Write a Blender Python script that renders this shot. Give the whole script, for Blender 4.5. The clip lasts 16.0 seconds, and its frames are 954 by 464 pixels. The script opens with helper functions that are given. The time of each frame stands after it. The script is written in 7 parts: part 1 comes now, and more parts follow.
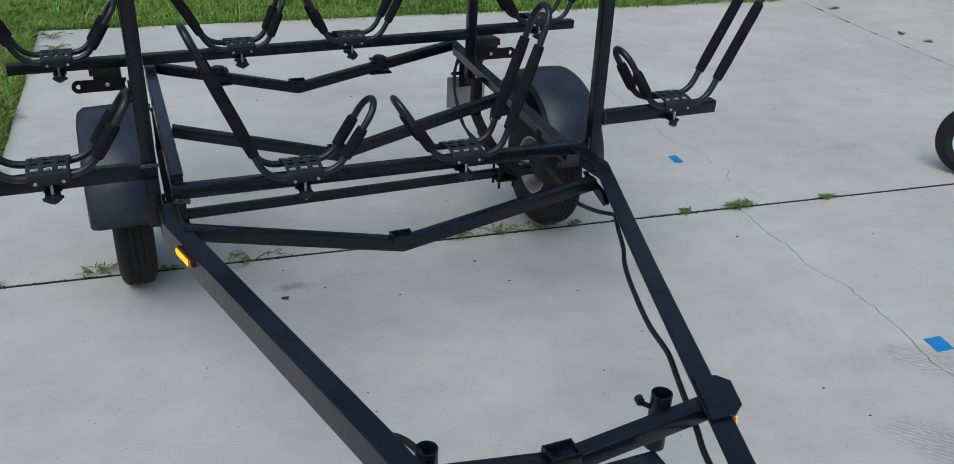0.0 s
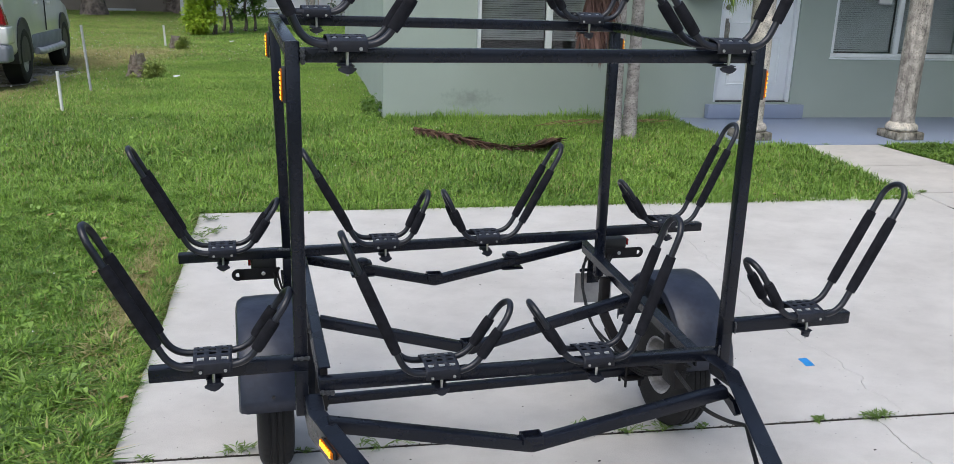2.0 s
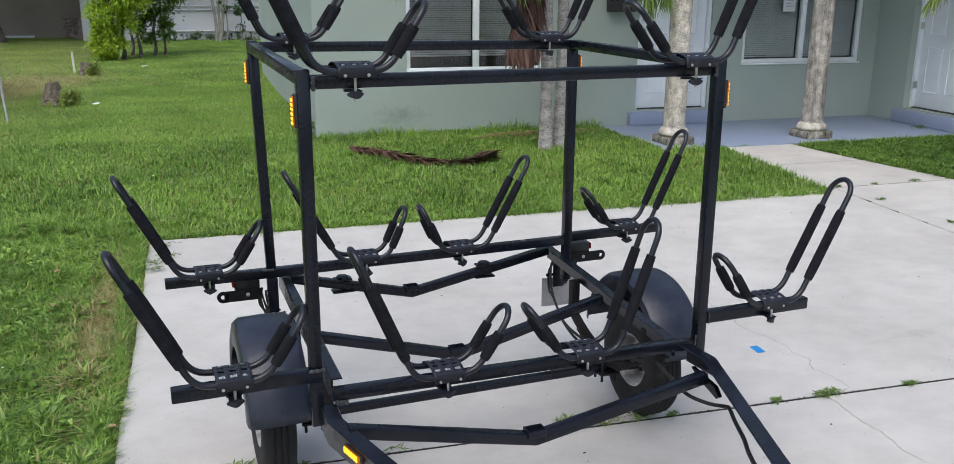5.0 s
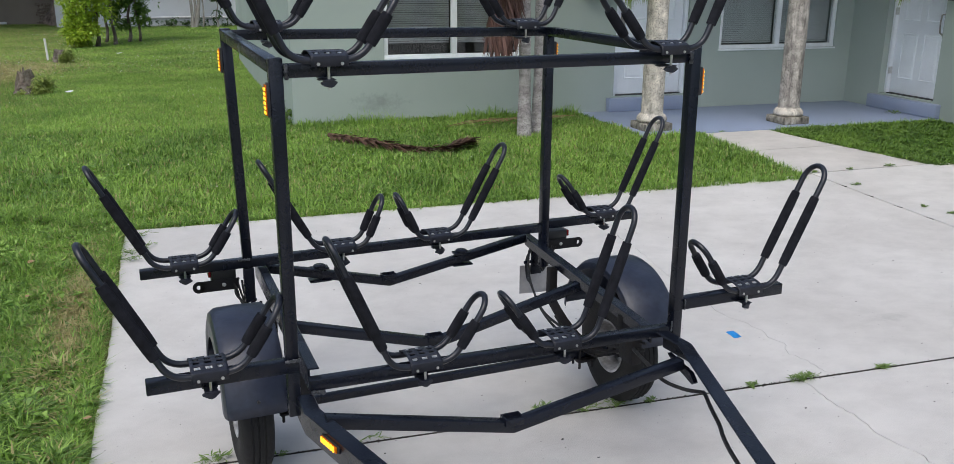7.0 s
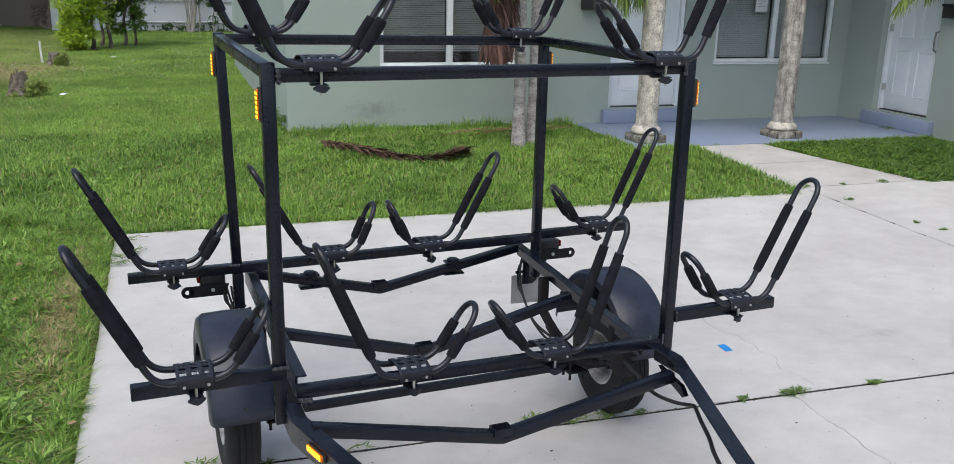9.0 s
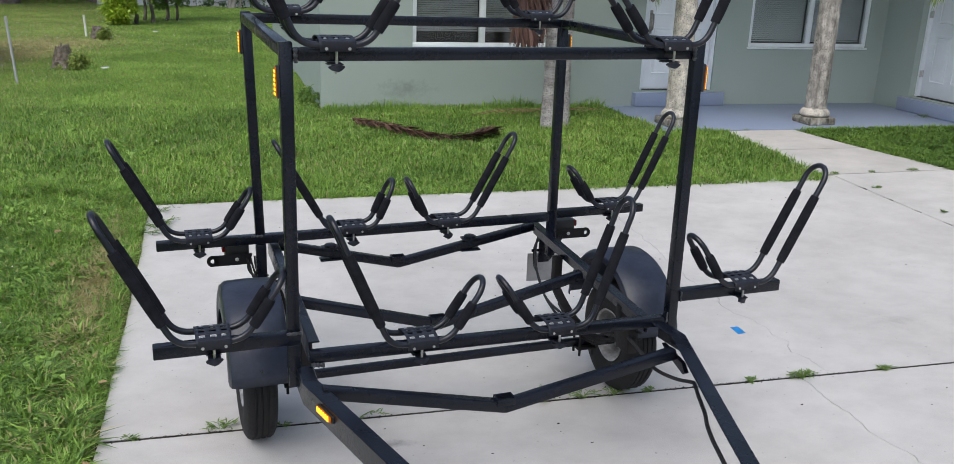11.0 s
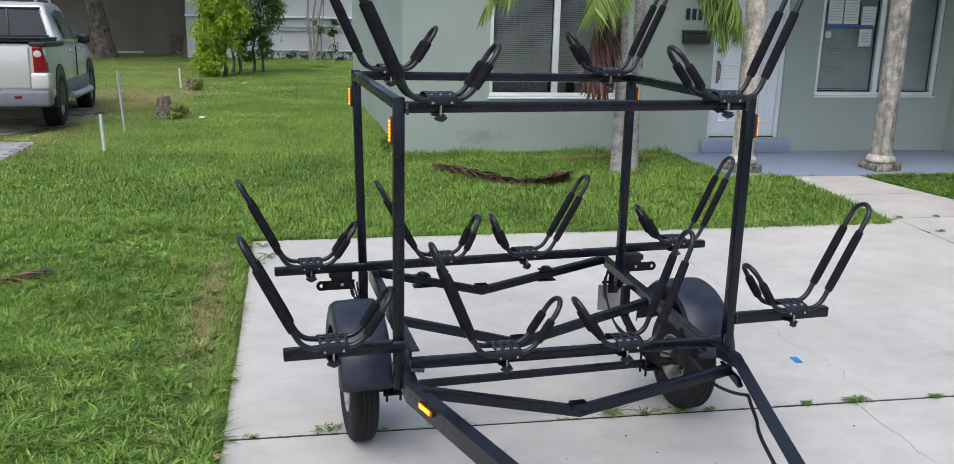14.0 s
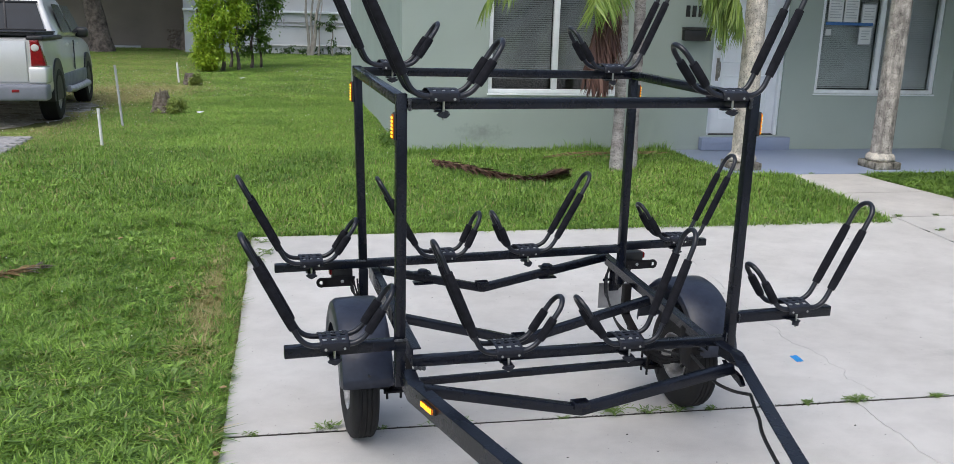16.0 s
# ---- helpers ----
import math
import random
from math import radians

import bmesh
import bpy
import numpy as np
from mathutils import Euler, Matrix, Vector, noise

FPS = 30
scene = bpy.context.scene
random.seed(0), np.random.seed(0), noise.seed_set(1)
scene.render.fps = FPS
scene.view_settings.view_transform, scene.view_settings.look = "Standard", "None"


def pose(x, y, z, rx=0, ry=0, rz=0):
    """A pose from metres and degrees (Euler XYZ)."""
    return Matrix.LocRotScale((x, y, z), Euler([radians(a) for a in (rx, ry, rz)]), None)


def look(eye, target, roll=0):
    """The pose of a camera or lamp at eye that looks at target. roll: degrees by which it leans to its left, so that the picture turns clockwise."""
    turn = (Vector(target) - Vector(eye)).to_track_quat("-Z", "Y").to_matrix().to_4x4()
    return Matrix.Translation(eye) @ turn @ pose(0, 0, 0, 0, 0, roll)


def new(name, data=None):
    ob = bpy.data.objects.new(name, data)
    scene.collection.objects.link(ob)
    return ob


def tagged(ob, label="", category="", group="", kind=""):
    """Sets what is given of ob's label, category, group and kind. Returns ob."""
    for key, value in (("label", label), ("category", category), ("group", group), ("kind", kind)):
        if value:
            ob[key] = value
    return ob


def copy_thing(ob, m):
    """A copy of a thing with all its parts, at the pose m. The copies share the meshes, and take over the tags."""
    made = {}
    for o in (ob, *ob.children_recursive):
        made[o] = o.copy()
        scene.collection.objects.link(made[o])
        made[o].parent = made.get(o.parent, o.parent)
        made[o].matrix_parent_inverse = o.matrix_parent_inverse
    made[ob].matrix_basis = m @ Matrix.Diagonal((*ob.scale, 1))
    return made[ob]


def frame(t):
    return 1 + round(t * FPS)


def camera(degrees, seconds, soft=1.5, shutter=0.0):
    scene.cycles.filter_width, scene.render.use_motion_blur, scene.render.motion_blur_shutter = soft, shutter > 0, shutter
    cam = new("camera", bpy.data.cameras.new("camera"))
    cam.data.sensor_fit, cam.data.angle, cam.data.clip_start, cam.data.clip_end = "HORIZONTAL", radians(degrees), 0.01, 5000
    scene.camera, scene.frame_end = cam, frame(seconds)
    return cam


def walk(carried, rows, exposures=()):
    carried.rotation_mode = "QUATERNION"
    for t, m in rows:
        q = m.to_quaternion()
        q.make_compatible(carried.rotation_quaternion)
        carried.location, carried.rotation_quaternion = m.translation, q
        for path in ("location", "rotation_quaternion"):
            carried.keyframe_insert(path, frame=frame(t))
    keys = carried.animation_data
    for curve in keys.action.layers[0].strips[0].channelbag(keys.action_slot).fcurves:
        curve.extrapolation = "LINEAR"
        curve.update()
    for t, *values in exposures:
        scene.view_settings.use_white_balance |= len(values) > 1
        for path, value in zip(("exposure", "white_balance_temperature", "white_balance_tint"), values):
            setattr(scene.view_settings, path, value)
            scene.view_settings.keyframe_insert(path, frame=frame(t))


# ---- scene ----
cam = camera(56.5, 16.0, soft=0.65)
PATH = [
    (0, (-0.099, 0.096, 1.728), (-0.039, 1.872, 0.81), 2.5),
    (0.5, (-0.098, 0.072, 1.777), (-0.075, 1.925, 1.025), 2.6),
    (1, (-0.121, 0.041, 1.824), (-0.217, 1.93, 1.173), 1.9),
    (1.5, (-0.14, 0.035, 1.846), (-0.277, 1.948, 1.28), 1.7),
    (2, (-0.158, 0.024, 1.853), (-0.373, 1.93, 1.287), 1.7),
    (2.5, (-0.238, -0.038, 1.875), (-0.451, 1.875, 1.332), 3.1),
    (3, (-0.362, -0.12, 1.882), (-0.561, 1.803, 1.37), 1.6),
    (3.5, (-0.411, -0.164, 1.883), (-0.471, 1.768, 1.369), 0.5),
    (4, (-0.419, -0.17, 1.883), (-0.467, 1.761, 1.363), 0.3),
    (6.5, (-0.399, -0.167, 1.892), (-0.382, 1.754, 1.334), 0.3),
    (7, (-0.398, -0.164, 1.892), (-0.379, 1.755, 1.33), 0.3),
    (7.5, (-0.39, -0.157, 1.896), (-0.367, 1.77, 1.358), 0.3),
    (8, (-0.384, -0.158, 1.89), (-0.356, 1.769, 1.354), 0.5),
    (8.5, (-0.385, -0.153, 1.887), (-0.356, 1.772, 1.348), 0.9),
    (9, (-0.392, -0.146, 1.884), (-0.358, 1.779, 1.343), 1.3),
    (11.3, (-0.255, -0.303, 1.914), (-0.339, 1.607, 1.327), 2.2),
    (11.5, (-0.216, -0.337, 1.929), (-0.349, 1.575, 1.359), 1.7),
    (12, (-0.174, -0.42, 1.957), (-0.342, 1.508, 1.453), 1.5),
    (12.5, (-0.176, -0.504, 1.976), (-0.371, 1.422, 1.473), 1.7),
    (13, (-0.244, -0.602, 1.983), (-0.455, 1.326, 1.493), 1.3),
    (13.5, (-0.315, -0.713, 1.978), (-0.525, 1.216, 1.491), 1.3),
    (14, (-0.327, -0.76, 1.969), (-0.529, 1.169, 1.481), 1.3),
    (14.5, (-0.326, -0.765, 1.969), (-0.521, 1.164, 1.477), 1.3),
    (15, (-0.333, -0.753, 1.963), (-0.527, 1.176, 1.471), 1.5),
    (15.5, (-0.343, -0.745, 1.967), (-0.538, 1.183, 1.473), 1.6),
    (16, (-0.349, -0.741, 1.968), (-0.544, 1.186, 1.472), 1.6),
]
walk(cam, [(t, pose(0, 0, 0, 0, 0, -17.5) @ look(eye, target, roll)) for t, eye, target, roll in PATH],
     exposures=[(0.0, -0.65, 5950, 4), (0.5, -0.52, 5950, 4), (1.0, -0.29, 6100, 6), (1.6, -0.08, 6200, 8), (2.4, -0.04, 6250, 9), (4.2, -0.04, 6250, 9), (6.3, -0.13, 6250, 9), (7.5, -0.13, 6250, 9), (8.2, -0.06, 6250, 9), (9.2, -0.06, 6250, 9), (11.5, -0.14, 6250, 9), (12.2, -0.05, 6250, 9), (16.0, -0.04, 6250, 9)])

# ---- world, sun, exposure ----
SUN_EL, SUN_AZ = radians(58), radians(215)
world = bpy.data.worlds.new("sky")
scene.world = world
world.use_nodes = True
wn = world.node_tree
sky = wn.nodes.new("ShaderNodeTexSky")
sky.sky_type, sky.sun_disc = "NISHITA", False
sky.sun_elevation, sky.sun_rotation = SUN_EL, SUN_AZ
sky.air_density, sky.dust_density = 1.0, 4.0
veil = wn.nodes.new("ShaderNodeHueSaturation")
veil.inputs["Saturation"].default_value = 0.8
wn.links.new(sky.outputs[0], veil.inputs["Color"])
wn.links.new(veil.outputs[0], wn.nodes["Background"].inputs["Color"])
wn.nodes["Background"].inputs["Strength"].default_value = 0.213
sun = new("sun", bpy.data.lights.new("sun", "SUN"))
sun.data.energy, sun.data.angle, sun.data.color = 0.72, radians(50), (1.0, 0.985, 0.95)
sun.matrix_world = look((30 * math.sin(SUN_AZ) * math.cos(SUN_EL), 30 * math.cos(SUN_AZ) * math.cos(SUN_EL), 30 * math.sin(SUN_EL)), (0, 0, 0))

# ---- materials ----


def material(name, color, rough=0.6, metal=0.0, var=0.12, scale=8.0, bump=0.1, bump_scale=60.0, tint=None, coat=0.0, object_random=0.0, spec=0.5):
    """Two scales of colour variation and a fine relief."""
    m = bpy.data.materials.new(name)
    m.use_nodes = True
    n, l = m.node_tree.nodes, m.node_tree.links
    b = n["Principled BSDF"]
    co = n.new("ShaderNodeTexCoord")
    big, small = n.new("ShaderNodeTexNoise"), n.new("ShaderNodeTexNoise")
    big.inputs["Scale"].default_value, big.inputs["Detail"].default_value = scale, 6
    small.inputs["Scale"].default_value, small.inputs["Detail"].default_value = bump_scale, 4
    for k in (big, small):
        l.new(co.outputs["Object"], k.inputs["Vector"])
    mix = n.new("ShaderNodeMix")
    mix.data_type = "RGBA"
    c2 = tint or tuple(c * (1 - 2 * var) for c in color)
    mix.inputs[6].default_value, mix.inputs[7].default_value = (*[min(1, c * (1 + var)) for c in color], 1), (*c2, 1)
    ramp = n.new("ShaderNodeMapRange")
    ramp.inputs[1].default_value, ramp.inputs[2].default_value = 0.35, 0.7
    l.new(big.outputs[0], ramp.inputs[0])
    l.new(ramp.outputs[0], mix.inputs[0])
    mix2 = n.new("ShaderNodeMix")
    mix2.data_type, mix2.blend_type = "RGBA", "MULTIPLY"
    l.new(mix.outputs[2], mix2.inputs[6])
    r2 = n.new("ShaderNodeMapRange")
    r2.inputs[1].default_value, r2.inputs[2].default_value, r2.inputs[3].default_value = 0.3, 0.7, 1 - var
    l.new(small.outputs[0], r2.inputs[0])
    l.new(r2.outputs[0], mix2.inputs[7])
    mix2.inputs[0].default_value = 1.0
    out = mix2.outputs[2]
    if object_random:
        info = n.new("ShaderNodeObjectInfo")
        hsv, mr = n.new("ShaderNodeHueSaturation"), n.new("ShaderNodeMapRange")
        mr.inputs[3].default_value, mr.inputs[4].default_value = 1 - object_random, 1 + object_random
        l.new(info.outputs["Random"], mr.inputs[0])
        l.new(mr.outputs[0], hsv.inputs["Value"])
        l.new(out, hsv.inputs["Color"])
        out = hsv.outputs[0]
    l.new(out, b.inputs["Base Color"])
    rr = n.new("ShaderNodeMapRange")
    rr.inputs[3].default_value, rr.inputs[4].default_value = max(0, rough - 0.08), min(1, rough + 0.1)
    l.new(big.outputs[0], rr.inputs[0])
    l.new(rr.outputs[0], b.inputs["Roughness"])
    b.inputs["Metallic"].default_value = metal
    b.inputs["Coat Weight"].default_value = coat
    b.inputs["Specular IOR Level"].default_value = spec
    if bump:
        bp = n.new("ShaderNodeBump")
        bp.inputs["Strength"].default_value, bp.inputs["Distance"].default_value = bump, 0.01
        l.new(small.outputs[0], bp.inputs["Height"])
        l.new(bp.outputs[0], b.inputs["Normal"])
    return m


def leafy(name, dark, light, rough=0.5, through_light=0.25):
    """Leaves and blades: each island of its own green."""
    m = bpy.data.materials.new(name)
    m.use_nodes = True
    n, l = m.node_tree.nodes, m.node_tree.links
    b = n["Principled BSDF"]
    geo, co, noi = n.new("ShaderNodeNewGeometry"), n.new("ShaderNodeTexCoord"), n.new("ShaderNodeTexNoise")
    noi.inputs["Scale"].default_value = 0.9
    noi.inputs["Detail"].default_value = 5
    l.new(co.outputs["Object"], noi.inputs["Vector"])
    add = n.new("ShaderNodeMath")
    add.operation = "MULTIPLY_ADD"
    add.inputs[1].default_value = 0.6
    l.new(geo.outputs["Random Per Island"], add.inputs[0])
    mr = n.new("ShaderNodeMapRange")
    mr.inputs[1].default_value, mr.inputs[2].default_value, mr.inputs[4].default_value = 0.3, 0.7, 0.4
    l.new(noi.outputs[0], mr.inputs[0])
    l.new(mr.outputs[0], add.inputs[2])
    mix = n.new("ShaderNodeMix")
    mix.data_type = "RGBA"
    mix.inputs[6].default_value, mix.inputs[7].default_value = (*dark, 1), (*light, 1)
    l.new(add.outputs[0], mix.inputs[0])
    l.new(mix.outputs[2], b.inputs["Base Color"])
    b.inputs["Roughness"].default_value = rough
    tr, ms = n.new("ShaderNodeBsdfTranslucent"), n.new("ShaderNodeMixShader")
    l.new(mix.outputs[2], tr.inputs["Color"])
    ms.inputs[0].default_value = through_light
    l.new(b.outputs[0], ms.inputs[1])
    l.new(tr.outputs[0], ms.inputs[2])
    l.new(ms.outputs[0], n["Material Output"].inputs["Surface"])
    return m


def glow(name, color, strength):
    m = bpy.data.materials.new(name)
    m.use_nodes = True
    b = m.node_tree.nodes["Principled BSDF"]
    b.inputs["Base Color"].default_value = (*color, 1)
    b.inputs["Roughness"].default_value = 0.2
    b.inputs["Emission Color"].default_value = (*color, 1)
    b.inputs["Emission Strength"].default_value = strength
    return m


def concrete_material(name, base, stain):
    m = material(name, base, rough=0.85, var=0.06, scale=1.1, bump=0.25, bump_scale=170, tint=stain, spec=0.3)
    n, l = m.node_tree.nodes, m.node_tree.links
    b = n["Principled BSDF"]
    old = b.inputs["Base Color"].links[0].from_socket
    co = n.new("ShaderNodeTexCoord")
    # tyre-mark smudges and small pits
    st = n.new("ShaderNodeMapping")
    st.inputs["Scale"].default_value, st.inputs["Rotation"].default_value = (1.7, 2.3, 1.0), (0, 0, 0.6)
    l.new(co.outputs["Object"], st.inputs["Vector"])
    noi, pit = n.new("ShaderNodeTexNoise"), n.new("ShaderNodeTexVoronoi")
    noi.inputs["Scale"].default_value, noi.inputs["Detail"].default_value = 2.6, 12
    noi.inputs["Roughness"].default_value = 0.68
    l.new(st.outputs[0], noi.inputs["Vector"])
    pit.inputs["Scale"].default_value = 17
    l.new(co.outputs["Object"], pit.inputs["Vector"])
    r1, r2 = n.new("ShaderNodeMapRange"), n.new("ShaderNodeMapRange")
    r1.inputs[1].default_value, r1.inputs[2].default_value, r1.inputs[3].default_value, r1.inputs[4].default_value = 0.40, 0.70, 1.03, 0.90
    r2.inputs[1].default_value, r2.inputs[2].default_value, r2.inputs[3].default_value, r2.inputs[4].default_value = 0.03, 0.07, 0.55, 1.0
    l.new(noi.outputs[0], r1.inputs[0])
    l.new(pit.outputs["Distance"], r2.inputs[0])
    for r in (r1, r2):
        mx = n.new("ShaderNodeMix")
        mx.data_type, mx.blend_type = "RGBA", "MULTIPLY"
        mx.inputs[0].default_value = 1.0
        l.new(old, mx.inputs[6])
        l.new(r.outputs[0], mx.inputs[7])
        old = mx.outputs[2]
    l.new(old, b.inputs["Base Color"])
    return m


def weathered(name, base, tint, scale, streaks=(15, 15, 1.3), darkest=0.28):
    """Rough cast stone: pale patches, dark run-down streaks and small pits."""
    m = material(name, base, rough=0.95, var=0.36, scale=scale, bump=0.9, bump_scale=48, tint=tint, spec=0.2)
    n, l = m.node_tree.nodes, m.node_tree.links
    b = n["Principled BSDF"]
    old = b.inputs["Base Color"].links[0].from_socket
    co, mp = n.new("ShaderNodeTexCoord"), n.new("ShaderNodeMapping")
    mp.inputs["Scale"].default_value = streaks
    l.new(co.outputs["Object"], mp.inputs["Vector"])
    streak, pit = n.new("ShaderNodeTexNoise"), n.new("ShaderNodeTexVoronoi")
    streak.inputs["Scale"].default_value, streak.inputs["Detail"].default_value = 1.0, 9
    streak.inputs["Roughness"].default_value = 0.72
    l.new(mp.outputs[0], streak.inputs["Vector"])
    pit.inputs["Scale"].default_value = 66
    pit.inputs["Randomness"].default_value = 1.0
    l.new(co.outputs["Object"], pit.inputs["Vector"])
    r1, r2 = n.new("ShaderNodeMapRange"), n.new("ShaderNodeMapRange")
    r1.inputs[1].default_value, r1.inputs[2].default_value, r1.inputs[3].default_value, r1.inputs[4].default_value = 0.44, 0.66, 1.05, darkest
    r2.inputs[1].default_value, r2.inputs[2].default_value, r2.inputs[3].default_value, r2.inputs[4].default_value = 0.16, 0.34, 0.34, 1.0
    l.new(streak.outputs[0], r1.inputs[0])
    l.new(pit.outputs["Distance"], r2.inputs[0])
    for r in (r1, r2):
        mx = n.new("ShaderNodeMix")
        mx.data_type, mx.blend_type = "RGBA", "MULTIPLY"
        mx.inputs[0].default_value = 1.0
        l.new(old, mx.inputs[6])
        l.new(r.outputs[0], mx.inputs[7])
        old = mx.outputs[2]
    l.new(old, b.inputs["Base Color"])
    return m


def smudge(m, centre, size, depth):
    """A scuffed stain of ragged outline on a wall."""
    n, l = m.node_tree.nodes, m.node_tree.links
    b = n["Principled BSDF"]
    old = b.inputs["Base Color"].links[0].from_socket
    co, mp, ln, noi = n.new("ShaderNodeTexCoord"), n.new("ShaderNodeMapping"), n.new("ShaderNodeVectorMath"), n.new("ShaderNodeTexNoise")
    mp.vector_type = "TEXTURE"
    mp.inputs["Location"].default_value, mp.inputs["Scale"].default_value = centre, size
    l.new(co.outputs["Object"], mp.inputs["Vector"])
    ln.operation = "LENGTH"
    l.new(mp.outputs[0], ln.inputs[0])
    noi.inputs["Scale"].default_value, noi.inputs["Detail"].default_value, noi.inputs["Roughness"].default_value = 9, 9, 0.75
    l.new(co.outputs["Object"], noi.inputs["Vector"])
    add, r1, mx = n.new("ShaderNodeMath"), n.new("ShaderNodeMapRange"), n.new("ShaderNodeMix")
    add.operation = "MULTIPLY_ADD"
    add.inputs[1].default_value = 3.0
    l.new(noi.outputs[0], add.inputs[0])
    l.new(ln.outputs["Value"], add.inputs[2])
    r1.inputs[1].default_value, r1.inputs[2].default_value, r1.inputs[3].default_value, r1.inputs[4].default_value = 1.5, 2.4, depth, 1.0
    l.new(add.outputs[0], r1.inputs[0])
    mx.data_type, mx.blend_type = "RGBA", "MULTIPLY"
    mx.inputs[0].default_value = 1.0
    l.new(old, mx.inputs[6])
    l.new(r1.outputs[0], mx.inputs[7])
    l.new(mx.outputs[2], b.inputs["Base Color"])


M_PAINT = material("black_paint", (0.007, 0.009, 0.016), rough=0.25, var=0.2, scale=6, bump=0.06, bump_scale=120, spec=0.34)
M_FENDER = material("fender_paint", (0.013, 0.017, 0.032), rough=0.36, var=0.3, scale=9, bump=0.10, bump_scale=45, tint=(0.034, 0.041, 0.062), spec=0.45)
M_TUBE = material("rack_tube_paint", (0.010, 0.0115, 0.018), rough=0.30, var=0.15, scale=20, bump=0.05, bump_scale=200)
M_PLATE = material("rack_plate_paint", (0.011, 0.013, 0.022), rough=0.5, var=0.15, scale=30, bump=0.15, bump_scale=400)
M_FOAM = material("foam", (0.013, 0.0135, 0.018), rough=0.92, var=0.2, scale=30, bump=0.3, bump_scale=500, spec=0.2)
M_RUBBER = material("tyre_rubber", (0.011, 0.011, 0.012), rough=0.7, var=0.2, scale=14, bump=0.2, bump_scale=150, tint=(0.02, 0.0195, 0.0185), spec=0.3)
M_RIM = material("galvanised_rim", (0.42, 0.42, 0.43), rough=0.5, metal=0.3, var=0.3, scale=11, bump=0.1, tint=(0.2, 0.19, 0.18))
M_ZINC = material("zinc", (0.6, 0.6, 0.58), rough=0.35, metal=0.9, var=0.1, scale=40, bump=0.05)
M_RUST = material("rusty_bracket", (0.007, 0.007, 0.009), rough=0.6, var=0.2, scale=25, bump=0.2, tint=(0.014, 0.012, 0.011), spec=0.25)
M_LOOM = material("cable_loom", (0.006, 0.006, 0.007), rough=0.6, var=0.2, scale=60, bump=0.6, bump_scale=350)
M_WELD = material("weld", (0.10, 0.105, 0.115), metal=0.6, rough=0.3, var=0.3, scale=60, bump=0.8, bump_scale=220)
M_AMBER = glow("amber_lens", (0.5, 0.12, 0.0), 0.10)
M_LED = glow("amber_diode", (1.0, 0.50, 0.025), 1.3)
M_RED = material("red_lens", (0.24, 0.005, 0.008), rough=0.2, var=0.15, scale=30, bump=0.0)
M_CLEAR = material("clear_lens", (0.55, 0.55, 0.52), rough=0.25, var=0.1, bump=0.0)
M_PLATEBACK = material("bare_aluminium", (0.42, 0.41, 0.4), rough=0.45, metal=0.6, var=0.1, scale=12, bump=0.04)
M_CONCRETE = concrete_material("driveway_concrete", (0.56, 0.543, 0.513), (0.50, 0.482, 0.452))
for at, size, depth in (((2.55, 2.02, 0), (0.40, 0.10, 9), 0.80), ((1.95, 2.05, 0), (0.30, 0.09, 9), 0.86), ((2.3, 1.55, 0), (0.45, 0.14, 9), 0.84), ((0.24, 3.02, 0), (0.10, 0.045, 9), 0.55), ((3.3, 3.75, 0), (0.2, 0.07, 9), 0.8), ((0.75, 1.75, 0), (0.4, 0.12, 9), 0.88)):
    smudge(M_CONCRETE, at, size, depth)


